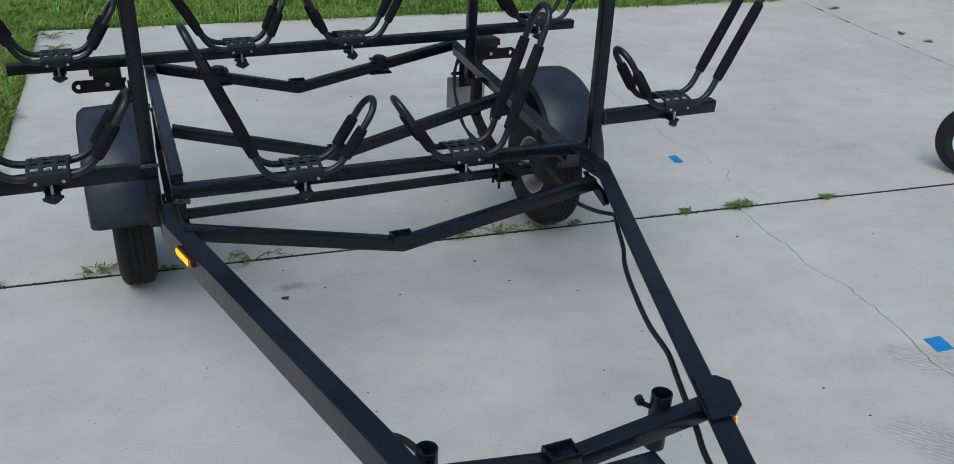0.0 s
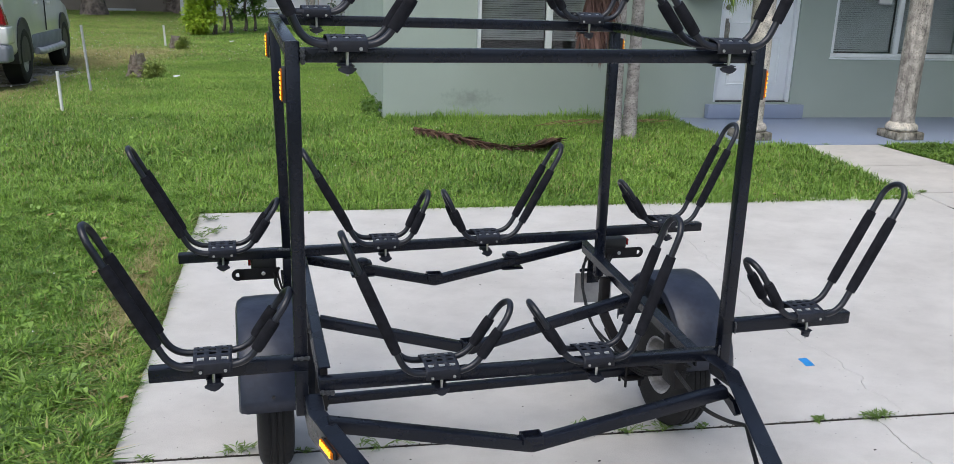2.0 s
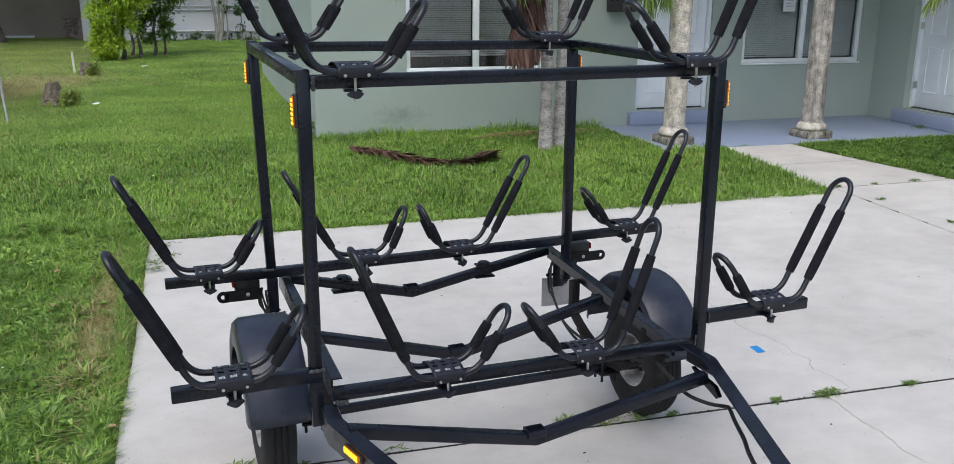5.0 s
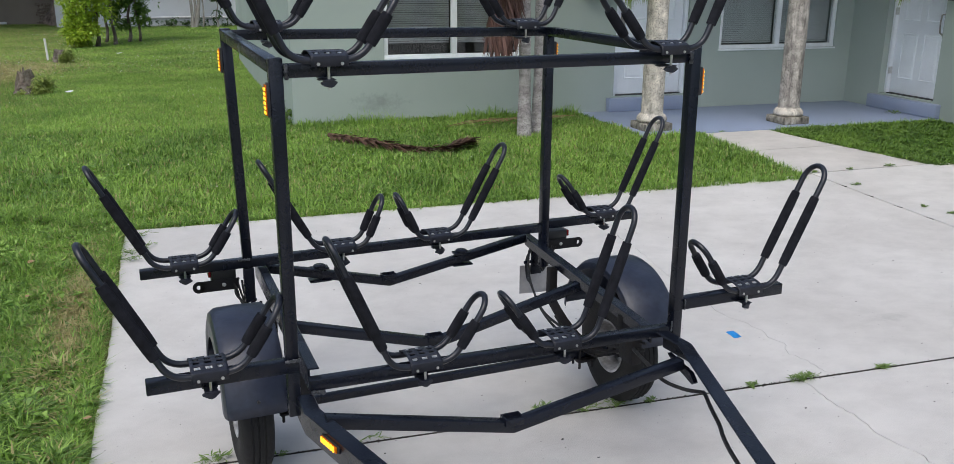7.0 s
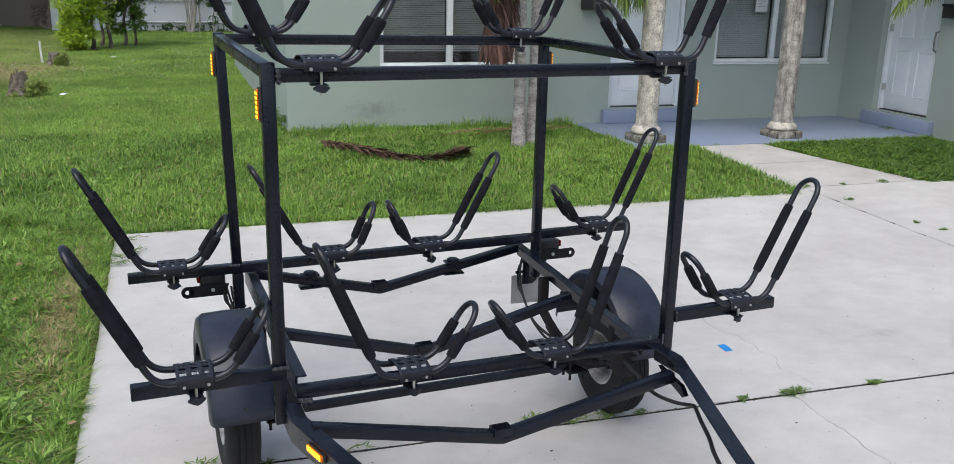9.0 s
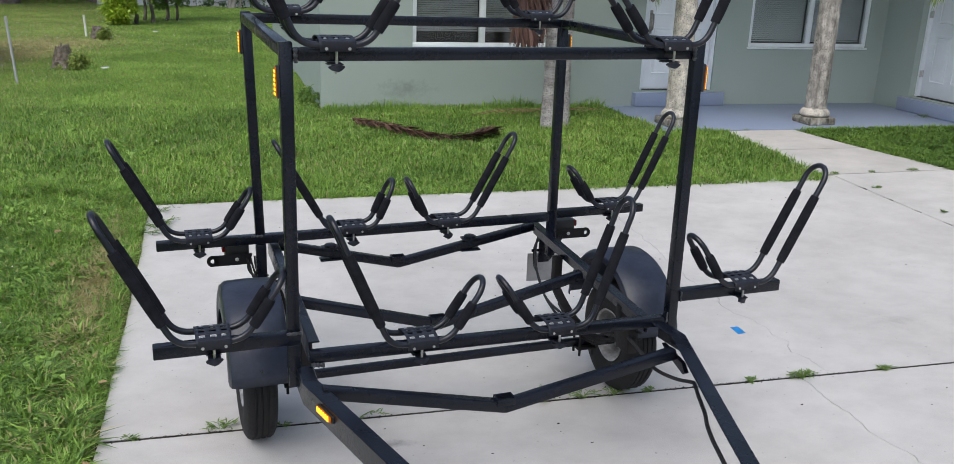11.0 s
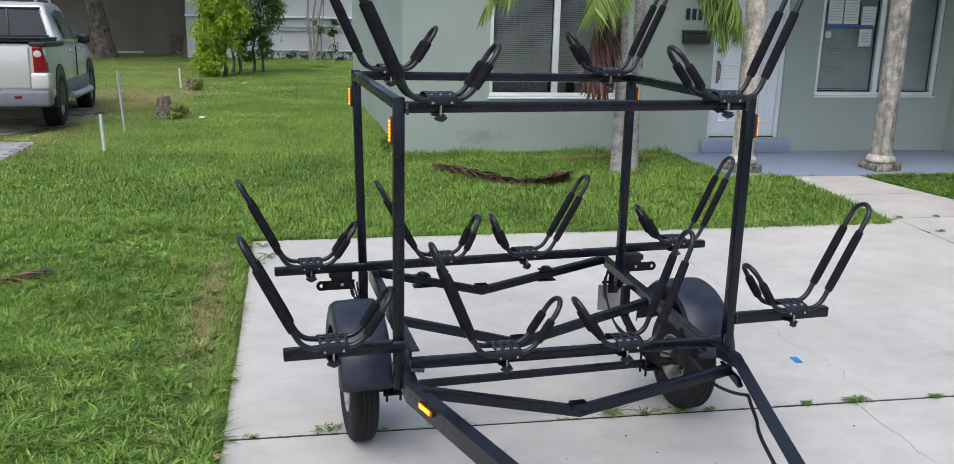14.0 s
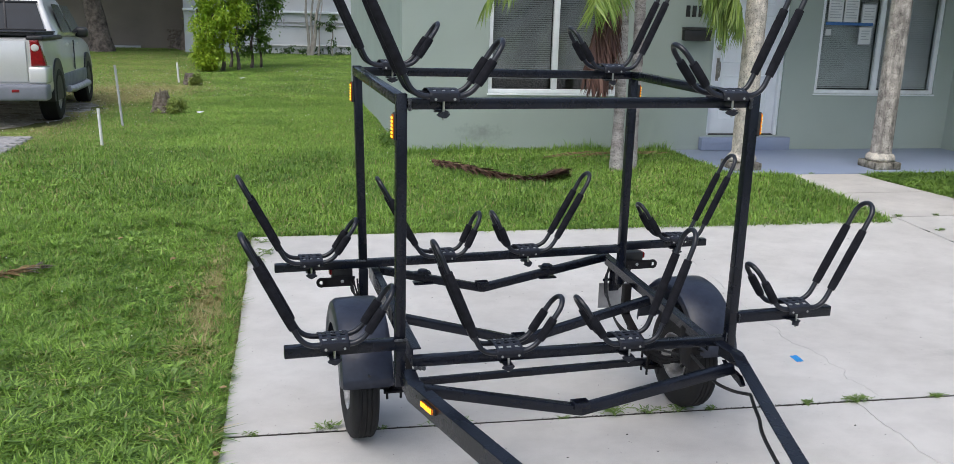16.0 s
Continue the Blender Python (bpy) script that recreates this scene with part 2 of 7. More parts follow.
def tread_print(m, centre, size, turn, depth):
    """A dusty tyre print: ragged cross bars inside an oval."""
    n, l = m.node_tree.nodes, m.node_tree.links
    b = n["Principled BSDF"]
    old = b.inputs["Base Color"].links[0].from_socket
    co, mp, ln, bars = n.new("ShaderNodeTexCoord"), n.new("ShaderNodeMapping"), n.new("ShaderNodeVectorMath"), n.new("ShaderNodeTexWave")
    mp.vector_type = "TEXTURE"
    mp.inputs["Location"].default_value, mp.inputs["Scale"].default_value, mp.inputs["Rotation"].default_value = centre, size, (0, 0, turn)
    l.new(co.outputs["Object"], mp.inputs["Vector"])
    ln.operation = "LENGTH"
    l.new(mp.outputs[0], ln.inputs[0])
    bars.inputs["Scale"].default_value, bars.inputs["Distortion"].default_value, bars.inputs["Detail"].default_value, bars.inputs["Detail Scale"].default_value = 2.2, 7.0, 5.0, 2.5
    l.new(mp.outputs[0], bars.inputs["Vector"])
    fade, mul, sub, mx = n.new("ShaderNodeMapRange"), n.new("ShaderNodeMath"), n.new("ShaderNodeMath"), n.new("ShaderNodeMix")
    fade.inputs[1].default_value, fade.inputs[2].default_value, fade.inputs[3].default_value, fade.inputs[4].default_value = 0.55, 1.0, depth, 0.0
    l.new(ln.outputs["Value"], fade.inputs[0])
    mul.operation, sub.operation = "MULTIPLY", "SUBTRACT"
    l.new(bars.outputs["Fac"], mul.inputs[0])
    l.new(fade.outputs[0], mul.inputs[1])
    sub.inputs[0].default_value = 1.0
    l.new(mul.outputs[0], sub.inputs[1])
    mx.data_type, mx.blend_type = "RGBA", "MULTIPLY"
    mx.inputs[0].default_value = 1.0
    l.new(old, mx.inputs[6])
    l.new(sub.outputs[0], mx.inputs[7])
    l.new(mx.outputs[2], b.inputs["Base Color"])


for at, size, turn, depth in (((2.27, 1.97, 0), (0.12, 0.20, 9), 0.9, 0.26), ((1.97, 1.64, 0), (0.12, 0.20, 9), 0.8, 0.26), ((1.85, 2.36, 0), (0.36, 0.10, 9), -0.25, 0.06)):
    tread_print(M_CONCRETE, at, size, turn, depth)
M_WALK = concrete_material("walk_concrete", (0.55, 0.525, 0.49), (0.46, 0.44, 0.41))
M_SOIL = material("soil_and_thatch", (0.14, 0.19, 0.048), rough=0.95, var=0.3, scale=1.2, bump=0.8, bump_scale=70, tint=(0.16, 0.14, 0.065), spec=0.1)
M_JOINT = material("joint_dirt", (0.055, 0.05, 0.042), rough=0.95, var=0.3, scale=20, bump=0.6, bump_scale=90, spec=0.1)
M_GRASS = leafy("grass", (0.06, 0.16, 0.02), (0.45, 0.66, 0.13), rough=0.45, through_light=0.38)
M_DRYGRASS = leafy("dry_grass", (0.33, 0.29, 0.12), (0.60, 0.54, 0.27), rough=0.8, through_light=0.35)
M_WEED = leafy("weed", (0.075, 0.16, 0.025), (0.25, 0.35, 0.08))
M_BUSH = leafy("shrub_leaf", (0.15, 0.31, 0.02), (0.62, 0.74, 0.08), rough=0.4, through_light=0.35)
M_MIDLEAF = leafy("mid_leaf", (0.045, 0.12, 0.015), (0.20, 0.32, 0.05), rough=0.45)
M_DARKLEAF = leafy("dark_leaf", (0.02, 0.055, 0.012), (0.07, 0.14, 0.03), rough=0.45)
M_PALM = leafy("palm_leaf", (0.09, 0.19, 0.035), (0.38, 0.48, 0.11), rough=0.4)
M_DEADPALM = leafy("dead_palm_leaf", (0.07, 0.035, 0.03), (0.20, 0.11, 0.085), rough=0.7, through_light=0.1)
M_FALLEN = leafy("fallen_frond", (0.05, 0.028, 0.02), (0.2, 0.11, 0.06), rough=0.85, through_light=0.05)
M_SPROUT = leafy("sprout_leaf", (0.09, 0.16, 0.03), (0.40, 0.47, 0.11))
M_FLOWER = material("clover_flower", (0.8, 0.8, 0.76), rough=0.8, bump=0.0)
M_TRUNK = weathered("palm_trunk", (0.44, 0.41, 0.395), (0.31, 0.28, 0.27), 7.0, (5, 5, 16), 0.55)
M_BARK = material("bark", (0.20, 0.165, 0.14), rough=0.95, var=0.35, scale=6, bump=1.0, bump_scale=16, tint=(0.07, 0.058, 0.05))
M_PALEBARK = material("pale_bark", (0.30, 0.285, 0.26), rough=0.9, var=0.2, scale=6, bump=0.5, bump_scale=30, tint=(0.26, 0.24, 0.21))
M_STUCCO = material("sage_stucco", (0.368, 0.428, 0.39), rough=0.9, var=0.03, scale=0.9, bump=0.35, bump_scale=160, tint=(0.345, 0.40, 0.363), spec=0.2)
M_STUCCO_PLAIN = M_STUCCO.copy()
smudge(M_STUCCO, (1.68, 0.0, 0.42), (0.40, 9.0, 0.14), 0.74)
M_WHITE = material("white_paint", (0.82, 0.86, 0.90), rough=0.45, var=0.03, scale=3, bump=0.05)
M_ALU = material("white_window_frame", (0.82, 0.86, 0.88), rough=0.4, var=0.05, scale=5, bump=0.03)
M_BLIND = material("blind_slat", (0.72, 0.73, 0.74), rough=0.5, var=0.05, scale=4, bump=0.0)
M_BLIND_GREY = material("grey_blind_slat", (0.30, 0.31, 0.325), rough=0.5, var=0.05, scale=4, bump=0.0)
M_PORCH = material("blue_grey_floor_paint", (0.24, 0.29, 0.41), rough=0.45, var=0.06, scale=1.6, bump=0.1, bump_scale=90, tint=(0.27, 0.315, 0.42))
M_STONE = weathered("weathered_column_stucco", (0.66, 0.61, 0.53), (0.44, 0.41, 0.36), 9.0, (9, 9, 2.2), 0.62)
M_GREYSTONE = weathered("grey_column_stucco", (0.50, 0.465, 0.42), (0.27, 0.25, 0.23), 9.0, (10, 10, 1.3), 0.36)
M_PLINTH = weathered("mouldy_plinth", (0.44, 0.41, 0.35), (0.12, 0.11, 0.08), 12.0)
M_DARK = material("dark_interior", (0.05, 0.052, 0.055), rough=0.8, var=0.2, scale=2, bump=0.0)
M_BLACKMETAL = material("black_metal", (0.02, 0.02, 0.02), rough=0.4, var=0.1, bump=0.05)
M_TAPE = material("blue_tape", (0.02, 0.25, 0.62), rough=0.6, var=0.06, scale=15, bump=0.1)
M_ROOF = material("roof_shingle", (0.2, 0.19, 0.18), rough=0.95, var=0.2, scale=4, bump=0.5, bump_scale=40)
M_TAN = material("tan_stucco", (0.27, 0.235, 0.20), rough=0.9, var=0.08, scale=0.6, bump=0.2, bump_scale=60, spec=0.2)
M_PALEWALL = material("pale_stucco", (0.62, 0.64, 0.66), rough=0.9, var=0.06, scale=0.5, bump=0.2, bump_scale=60, tint=(0.5, 0.52, 0.54))
M_SILVER = material("silver_car_paint", (0.68, 0.68, 0.665), rough=0.33, metal=0.3, var=0.03, scale=2, bump=0.0, coat=0.6)
M_GREYPLASTIC = material("grey_bumper", (0.20, 0.215, 0.25), rough=0.55, var=0.08, scale=5, bump=0.05)
M_CARGLASS = material("tinted_glass", (0.015, 0.02, 0.03), rough=0.05, var=0.05, bump=0.0, spec=0.22)
M_VINYL = material("black_vinyl", (0.02, 0.02, 0.024), rough=0.5, var=0.2, scale=6, bump=0.1)
M_PAVER = material("grey_paver", (0.36, 0.35, 0.345), rough=0.9, var=0.1, scale=10, bump=0.4, bump_scale=90, object_random=0.1)
M_GRAVEL = material("pale_gravel", (0.40, 0.375, 0.33), rough=0.95, var=0.35, scale=3.5, bump=1.0, bump_scale=40, tint=(0.17, 0.145, 0.09))
M_PEBBLE = material("gravel_stone", (0.5, 0.49, 0.47), rough=0.9, var=0.3, scale=5, bump=0.2, tint=(0.3, 0.28, 0.25))
M_PVC = material("white_stake", (0.75, 0.75, 0.74), rough=0.5, var=0.06, bump=0.0)
M_CONDUIT = material("grey_conduit", (0.45, 0.46, 0.48), rough=0.5, var=0.1, bump=0.0)
M_WOODLOG = material("old_wood", (0.11, 0.085, 0.065), rough=0.95, var=0.4, scale=14, bump=1.0, bump_scale=40, tint=(0.36, 0.32, 0.27))
M_PAPER = material("notice_paper", (0.7, 0.72, 0.72), rough=0.7, var=0.03, bump=0.0)
M_BLUEPAPER = material("blue_strip", (0.06, 0.17, 0.42), rough=0.6, var=0.05, bump=0.0)
M_INK = material("printed_bars", (0.45, 0.48, 0.50), rough=0.7, var=0.05, bump=0.0)
M_HUB = material("pale_blue_rim", (0.55, 0.66, 0.78), rough=0.4, var=0.08, bump=0.0)
M_BRONZE = material("aged_brass", (0.34, 0.32, 0.29), rough=0.4, metal=0.8, var=0.2, scale=30, bump=0.0)
M_GLASS = bpy.data.materials.new("window_glass")
M_GLASS.use_nodes = True
_g = M_GLASS.node_tree.nodes["Principled BSDF"]
_g.inputs["Base Color"].default_value, _g.inputs["Roughness"].default_value = (0.8, 0.85, 0.85, 1), 0.02
_g.inputs["Transmission Weight"].default_value, _g.inputs["IOR"].default_value = 1.0, 1.45

# ---- mesh tools ----


def box(bm, x0, x1, y0, y1, z0, z1, bevel=0.0, seg=2, m=None):
    """A box between the given sides, its edges rounded."""
    r = bmesh.ops.create_cube(bm, size=1.0)
    vs = r["verts"]
    for v in vs:
        v.co = Vector(((x0 + x1) / 2 + v.co.x * (x1 - x0), (y0 + y1) / 2 + v.co.y * (y1 - y0), (z0 + z1) / 2 + v.co.z * (z1 - z0)))
    es = list({e for v in vs for e in v.link_edges})
    if bevel:
        made = bmesh.ops.bevel(bm, geom=es, offset=bevel, segments=seg, affect="EDGES", profile=0.5)
        vs = list({v for f in made["faces"] for v in f.verts} | {v for v in vs if v.is_valid})
    if m is not None:
        bmesh.ops.transform(bm, matrix=m, verts=[v for v in vs if v.is_valid])
    return bm


def beam(bm, p, q, w, h, bevel=0.004, up=(0, 0, 1)):
    """A square tube from p to q, w across and h along up."""
    p, q = Vector(p), Vector(q)
    d = (q - p)
    y = d.normalized()
    x = y.cross(Vector(up)).normalized()
    z = x.cross(y)
    m = Matrix((x, y, z)).transposed().to_4x4()
    m.translation = (p + q) / 2
    return box(bm, -w / 2, w / 2, -d.length / 2, d.length / 2, -h / 2, h / 2, bevel, m=m)


def sweep(bm, pts, r, seg=10, closed=False, cap=True):
    """A round tube along pts; r is a radius or one for each point."""
    pts = [Vector(p) for p in pts]
    n = len(pts)
    rs = [r] * n if isinstance(r, (int, float)) else list(r)
    rings, ref = [], None
    for i, p in enumerate(pts):
        a = pts[(i - 1) % n] if closed or i else pts[0]
        b = pts[(i + 1) % n] if closed or i < n - 1 else pts[-1]
        t = (b - a).normalized()
        if ref is None:
            ref = t.orthogonal().normalized()
        ref = (ref - t * ref.dot(t)).normalized()
        s = t.cross(ref)
        rings.append([bm.verts.new(p + rs[i] * (math.cos(2 * math.pi * k / seg) * ref + math.sin(2 * math.pi * k / seg) * s)) for k in range(seg)])
    for i in range(n if closed else n - 1):
        a, b = rings[i], rings[(i + 1) % n]
        off = 0
        if closed and i == n - 1:
            off = min(range(seg), key=lambda o: (b[o].co - a[0].co).length)
        for k in range(seg):
            bm.faces.new((a[k], a[(k + 1) % seg], b[(k + 1 + off) % seg], b[(k + off) % seg]))
    if cap and not closed:
        bm.faces.new(rings[0][::-1])
        bm.faces.new(rings[-1])
    return bm


def lathe(bm, profile, centre, axis="z", seg=32, close=False):
    """Turns (radius, height) pairs round an axis through centre."""
    rings = []
    for r, h in profile:
        ring = []
        for k in range(seg):
            a = 2 * math.pi * k / seg
            c, s = r * math.cos(a), r * math.sin(a)
            v = (c, s, h) if axis == "z" else (h, c, s)
            ring.append(bm.verts.new(Vector(centre) + Vector(v)))
        rings.append(ring)
    for a, b in zip(rings, rings[1:] + ([rings[0]] if close else [])):
        for k in range(seg):
            bm.faces.new((a[k], a[(k + 1) % seg], b[(k + 1) % seg], b[k]))
    if not close:
        bm.faces.new(rings[0][::-1])
        bm.faces.new(rings[-1])
    return bm


def mesh_of(name, bm, mat, smooth=True):
    bmesh.ops.recalc_face_normals(bm, faces=bm.faces)
    me = bpy.data.meshes.new(name)
    bm.to_mesh(me)
    bm.free()
    me.materials.append(mat)
    if smooth:
        me.polygons.foreach_set("use_smooth", [True] * len(me.polygons))
        me.set_sharp_from_angle(angle=radians(38))
    return me


def part(name, bm, mat, parent, label="", smooth=True):
    ob = new(name, mesh_of(name, bm, mat, smooth))
    ob.parent = parent
    if label:
        ob["label"] = label
    return ob


def thing(name, m, label, category, group="", kind=""):
    ob = new(name)
    ob.empty_display_size = 0.1
    ob.matrix_world = m
    return tagged(ob, label, category, group, kind)


def solid(name, bm, mat, label, category="", group="", kind="", smooth=True, m=None):
    ob = new(name, mesh_of(name, bm, mat, smooth))
    if m is not None:
        ob.matrix_world = m
    return tagged(ob, label, category, group, kind)


def raw_mesh(name, verts, faces, mat):
    me = bpy.data.meshes.new(name)
    me.from_pydata(verts, [], faces)
    me.materials.append(mat)
    return me


def ground_height(y):
    def s(k):
        k = min(max(k, 0), 1)
        return k * k * (3 - 2 * k)
    return 0.2 * s((y - 4.0) / 4.8) - 0.1 * s((y - 12.8) / 3.4)

# ---- ground, drive, walk ----
EDGE_X, FAR_Y, JOINT_Y, LANE_X = -0.93, 6.525, 3.225, 5.12


def skew(x, y):
    """How far the cast joints run out of square."""
    return (0.037 - 0.019 * x) * max(0, 1 - abs(y - JOINT_Y) / 1.5) + 0.012 * x * max(0, 1 - abs(y - FAR_Y) / 1.5)


def axis_steps(near, far, fine, top):
    out, v, s = [near], near, fine
    while v < far:
        v += s
        s = min(s * 1.25, top)
        out.append(v)
    return out


gx = sorted({-x for x in axis_steps(10, 420, 1.5, 60)} | {x * 1.0 for x in range(-9, 10)} | set(axis_steps(10, 420, 1.5, 60)))
gy = sorted({-y for y in axis_steps(6, 420, 1.5, 60)} | {y * 0.5 for y in range(-11, 40)} | set(axis_steps(20, 420, 1.5, 60)))
verts = [(x, y, ground_height(y) - 0.02) for y in gy for x in gx]
nx = len(gx)
faces = [(j * nx + i, j * nx + i + 1, (j + 1) * nx + i + 1, (j + 1) * nx + i) for j in range(len(gy) - 1) for i in range(nx - 1)]
tagged(new("ground", raw_mesh("ground", verts, faces, M_SOIL)), "green lawn ground with thatch and bare soil patches", "ground", kind="structure")


# unseen tree ring, added to block bright low sky from light and reflections
M_BACKDROP = material("backdrop_green", (0.045, 0.07, 0.028), rough=0.95, var=0.4, scale=0.5, bump=0.8, bump_scale=1.5, tint=(0.02, 0.035, 0.014), spec=0.1)
bv, bf, BN = [], [], 144
for k in range(BN):
    a = 2 * math.pi * k / BN
    h = 8.0 + 2.5 * noise.noise((6 * math.cos(a), 6 * math.sin(a), 0.7)) + 1.5 * noise.noise((25 * math.cos(a), 25 * math.sin(a), 3.1))
    for rad, z in ((58, -0.5), (57 + 2 * noise.noise((12 * math.cos(a), 12 * math.sin(a), 9.0)), h * 0.6), (61, h), (66, h * 0.8), (66, -0.5)):
        bv.append((rad * math.cos(a) + 2, rad * math.sin(a) + 8, z))
for k in range(BN):
    for j in range(4):
        p, q = k * 5 + j, (k + 1) % BN * 5 + j
        bf.append((p, q, q + 1, p + 1))
tagged(new("backdrop", raw_mesh("backdrop", bv, bf, M_BACKDROP)), "unseen dark green tree ring added to block the low sky", "trees", kind="structure")


def wander(y, seed, amp):
    return amp * (noise.noise((y * 2.3, seed, 0.3)) + 0.5 * noise.noise((y * 9.0, seed, 1.3)) + 0.25 * noise.noise((y * 31.0, seed, 2.1)))


def crack_far(y):
    """The hairline crack over the slab beyond the joint."""
    return 2.47 + wander(y, 4.0, 0.08)


def crack_near(y):
    return 2.285 + wander(y, 9.0, 0.045)


def slab(name, left, right, y0, y1, mat, label, step=0.06, top=0.0, thick=0.09, el=0.006, er=0.006):
    """A cast slab between two side lines, its top following the slope."""
    bm = bmesh.new()
    n = max(2, int((y1 - y0) / step))
    rows = []
    for i in range(n + 1):
        y = y0 + (y1 - y0) * i / n
        z = ground_height(y) + top
        a, b = left(y), right(y)
        rows.append([bm.verts.new((x, y + skew(x, y), zz)) for x, zz in ((a, z - thick), (a, z - el), (a + el, z), (b - er, z), (b, z - er), (b, z - thick))])
    for r, s in zip(rows, rows[1:]):
        for k in range(5):
            bm.faces.new((r[k], r[k + 1], s[k + 1], s[k]))
    bm.faces.new(rows[0][::-1])
    bm.faces.new(rows[-1])
    return solid(name, bm, mat, label, "driveway", kind="structure", smooth=False)


edge = lambda y: EDGE_X + wander(y, 2.0, 0.012)  # noqa: E731
lane = lambda y: LANE_X + 0.06 * (5.0 - y)  # noqa: E731
slab("driveway", edge, lambda y: crack_far(y) - 0.0012, JOINT_Y + 0.009, FAR_Y, M_CONCRETE, "pale grey concrete driveway slab with a hairline crack", 0.02, er=0.001)
slab("driveway", lambda y: crack_far(y) + 0.0012, lambda y: lane(y) - 0.010, JOINT_Y + 0.009, FAR_Y + 0.06, M_CONCRETE, "pale grey concrete driveway slab with a hairline crack", 0.02, el=0.001)
slab("driveway", edge, lambda y: crack_near(y) - 0.0022, -3.0, JOINT_Y - 0.009, M_CONCRETE, "pale grey concrete driveway slab with tyre smudges", 0.02, er=0.0012)
slab("driveway", lambda y: crack_near(y) + 0.0022, lambda y: lane(y) - 0.010, -3.0, JOINT_Y - 0.009, M_CONCRETE, "pale grey concrete driveway slab with tyre smudges", 0.02, el=0.0012)
slab("driveway", lambda y: lane(y) + 0.010, lambda y: 9.5, JOINT_Y + 0.009, 6.62, M_CONCRETE, "pale grey concrete driveway lane slab")
slab("driveway", lambda y: lane(y) + 0.010, lambda y: 9.5, -3.0, JOINT_Y - 0.009, M_CONCRETE, "pale grey concrete driveway lane slab")
slab("driveway", lambda y: EDGE_X - 0.02, lambda y: 9.5, -9.0, -3.012, M_CONCRETE, "pale grey concrete driveway apron slab", step=0.5)


def walk_right(y):
    k = min(max((8.42 - y) / 1.8, 0), 1)
    return 5.80 + 0.62 * k ** 1.4


slab("front_walk", lambda y: 4.86 + 0.05 * (8.4 - y) / 1.8, walk_right, 6.635, 7.52, M_WALK, "worn grey concrete front walk slab")
slab("front_walk", lambda y: 4.86, walk_right, 7.532, 8.42, M_WALK, "worn grey concrete front walk slab")

# dirt that fills the joints
bm = bmesh.new()
box(bm, EDGE_X, 9.4, -0.02, 0.02, -0.06, -0.0025, m=pose(0, JOINT_Y + 0.037, 0, 0, 0, math.degrees(math.atan(-0.019))))
solid("joint_filler", bm, M_JOINT, "dark dirt packed in the driveway joint", "joint", kind="structure")
cv, cf, cr = [], [], random.Random(17)
for i in range(1500):
    x = cr.uniform(EDGE_X, 7.0)
    if noise.noise((x * 3.1, 0.4, 0)) < cr.uniform(-0.5, 0.4):
        continue
    y, q, b = JOINT_Y + 0.037 - 0.019 * x + cr.gauss(0, 0.007), cr.uniform(0.0015, 0.004), len(cv)
    cv += [(x - q, y, 0.001), (x + q * 1.5, y, 0.001), (x, y - q, 0.001), (x, y + q, 0.001), (x, y, -0.003), (x, y, 0.0015 + q * 0.4)]
    cf += [(b + i2, b + j2, b + k2) for i2 in (0, 1) for j2 in (2, 3) for k2 in (4, 5)]
tagged(new("dirt_crumbs", raw_mesh("dirt_crumbs", cv, cf, M_JOINT)), "dark crumbs of dirt along the driveway joint", "dirt", kind="stuff")
bm = bmesh.new()
for i in range(30):
    y = -2.9 + i * 0.315
    box(bm, lane(y + 0.16) - 0.035, lane(y + 0.16) + 0.035, y, y + 0.3, ground_height(y) - 0.07, ground_height(y) - 0.004)
solid("joint_filler", bm, M_JOINT, "dark dirt packed in the driveway joint", "joint", kind="structure")

# ---- house ----
HX0, HX1, HY, HZ = 0.70, 8.25, 10.16, 0.2
WALL_TOP = 3.05


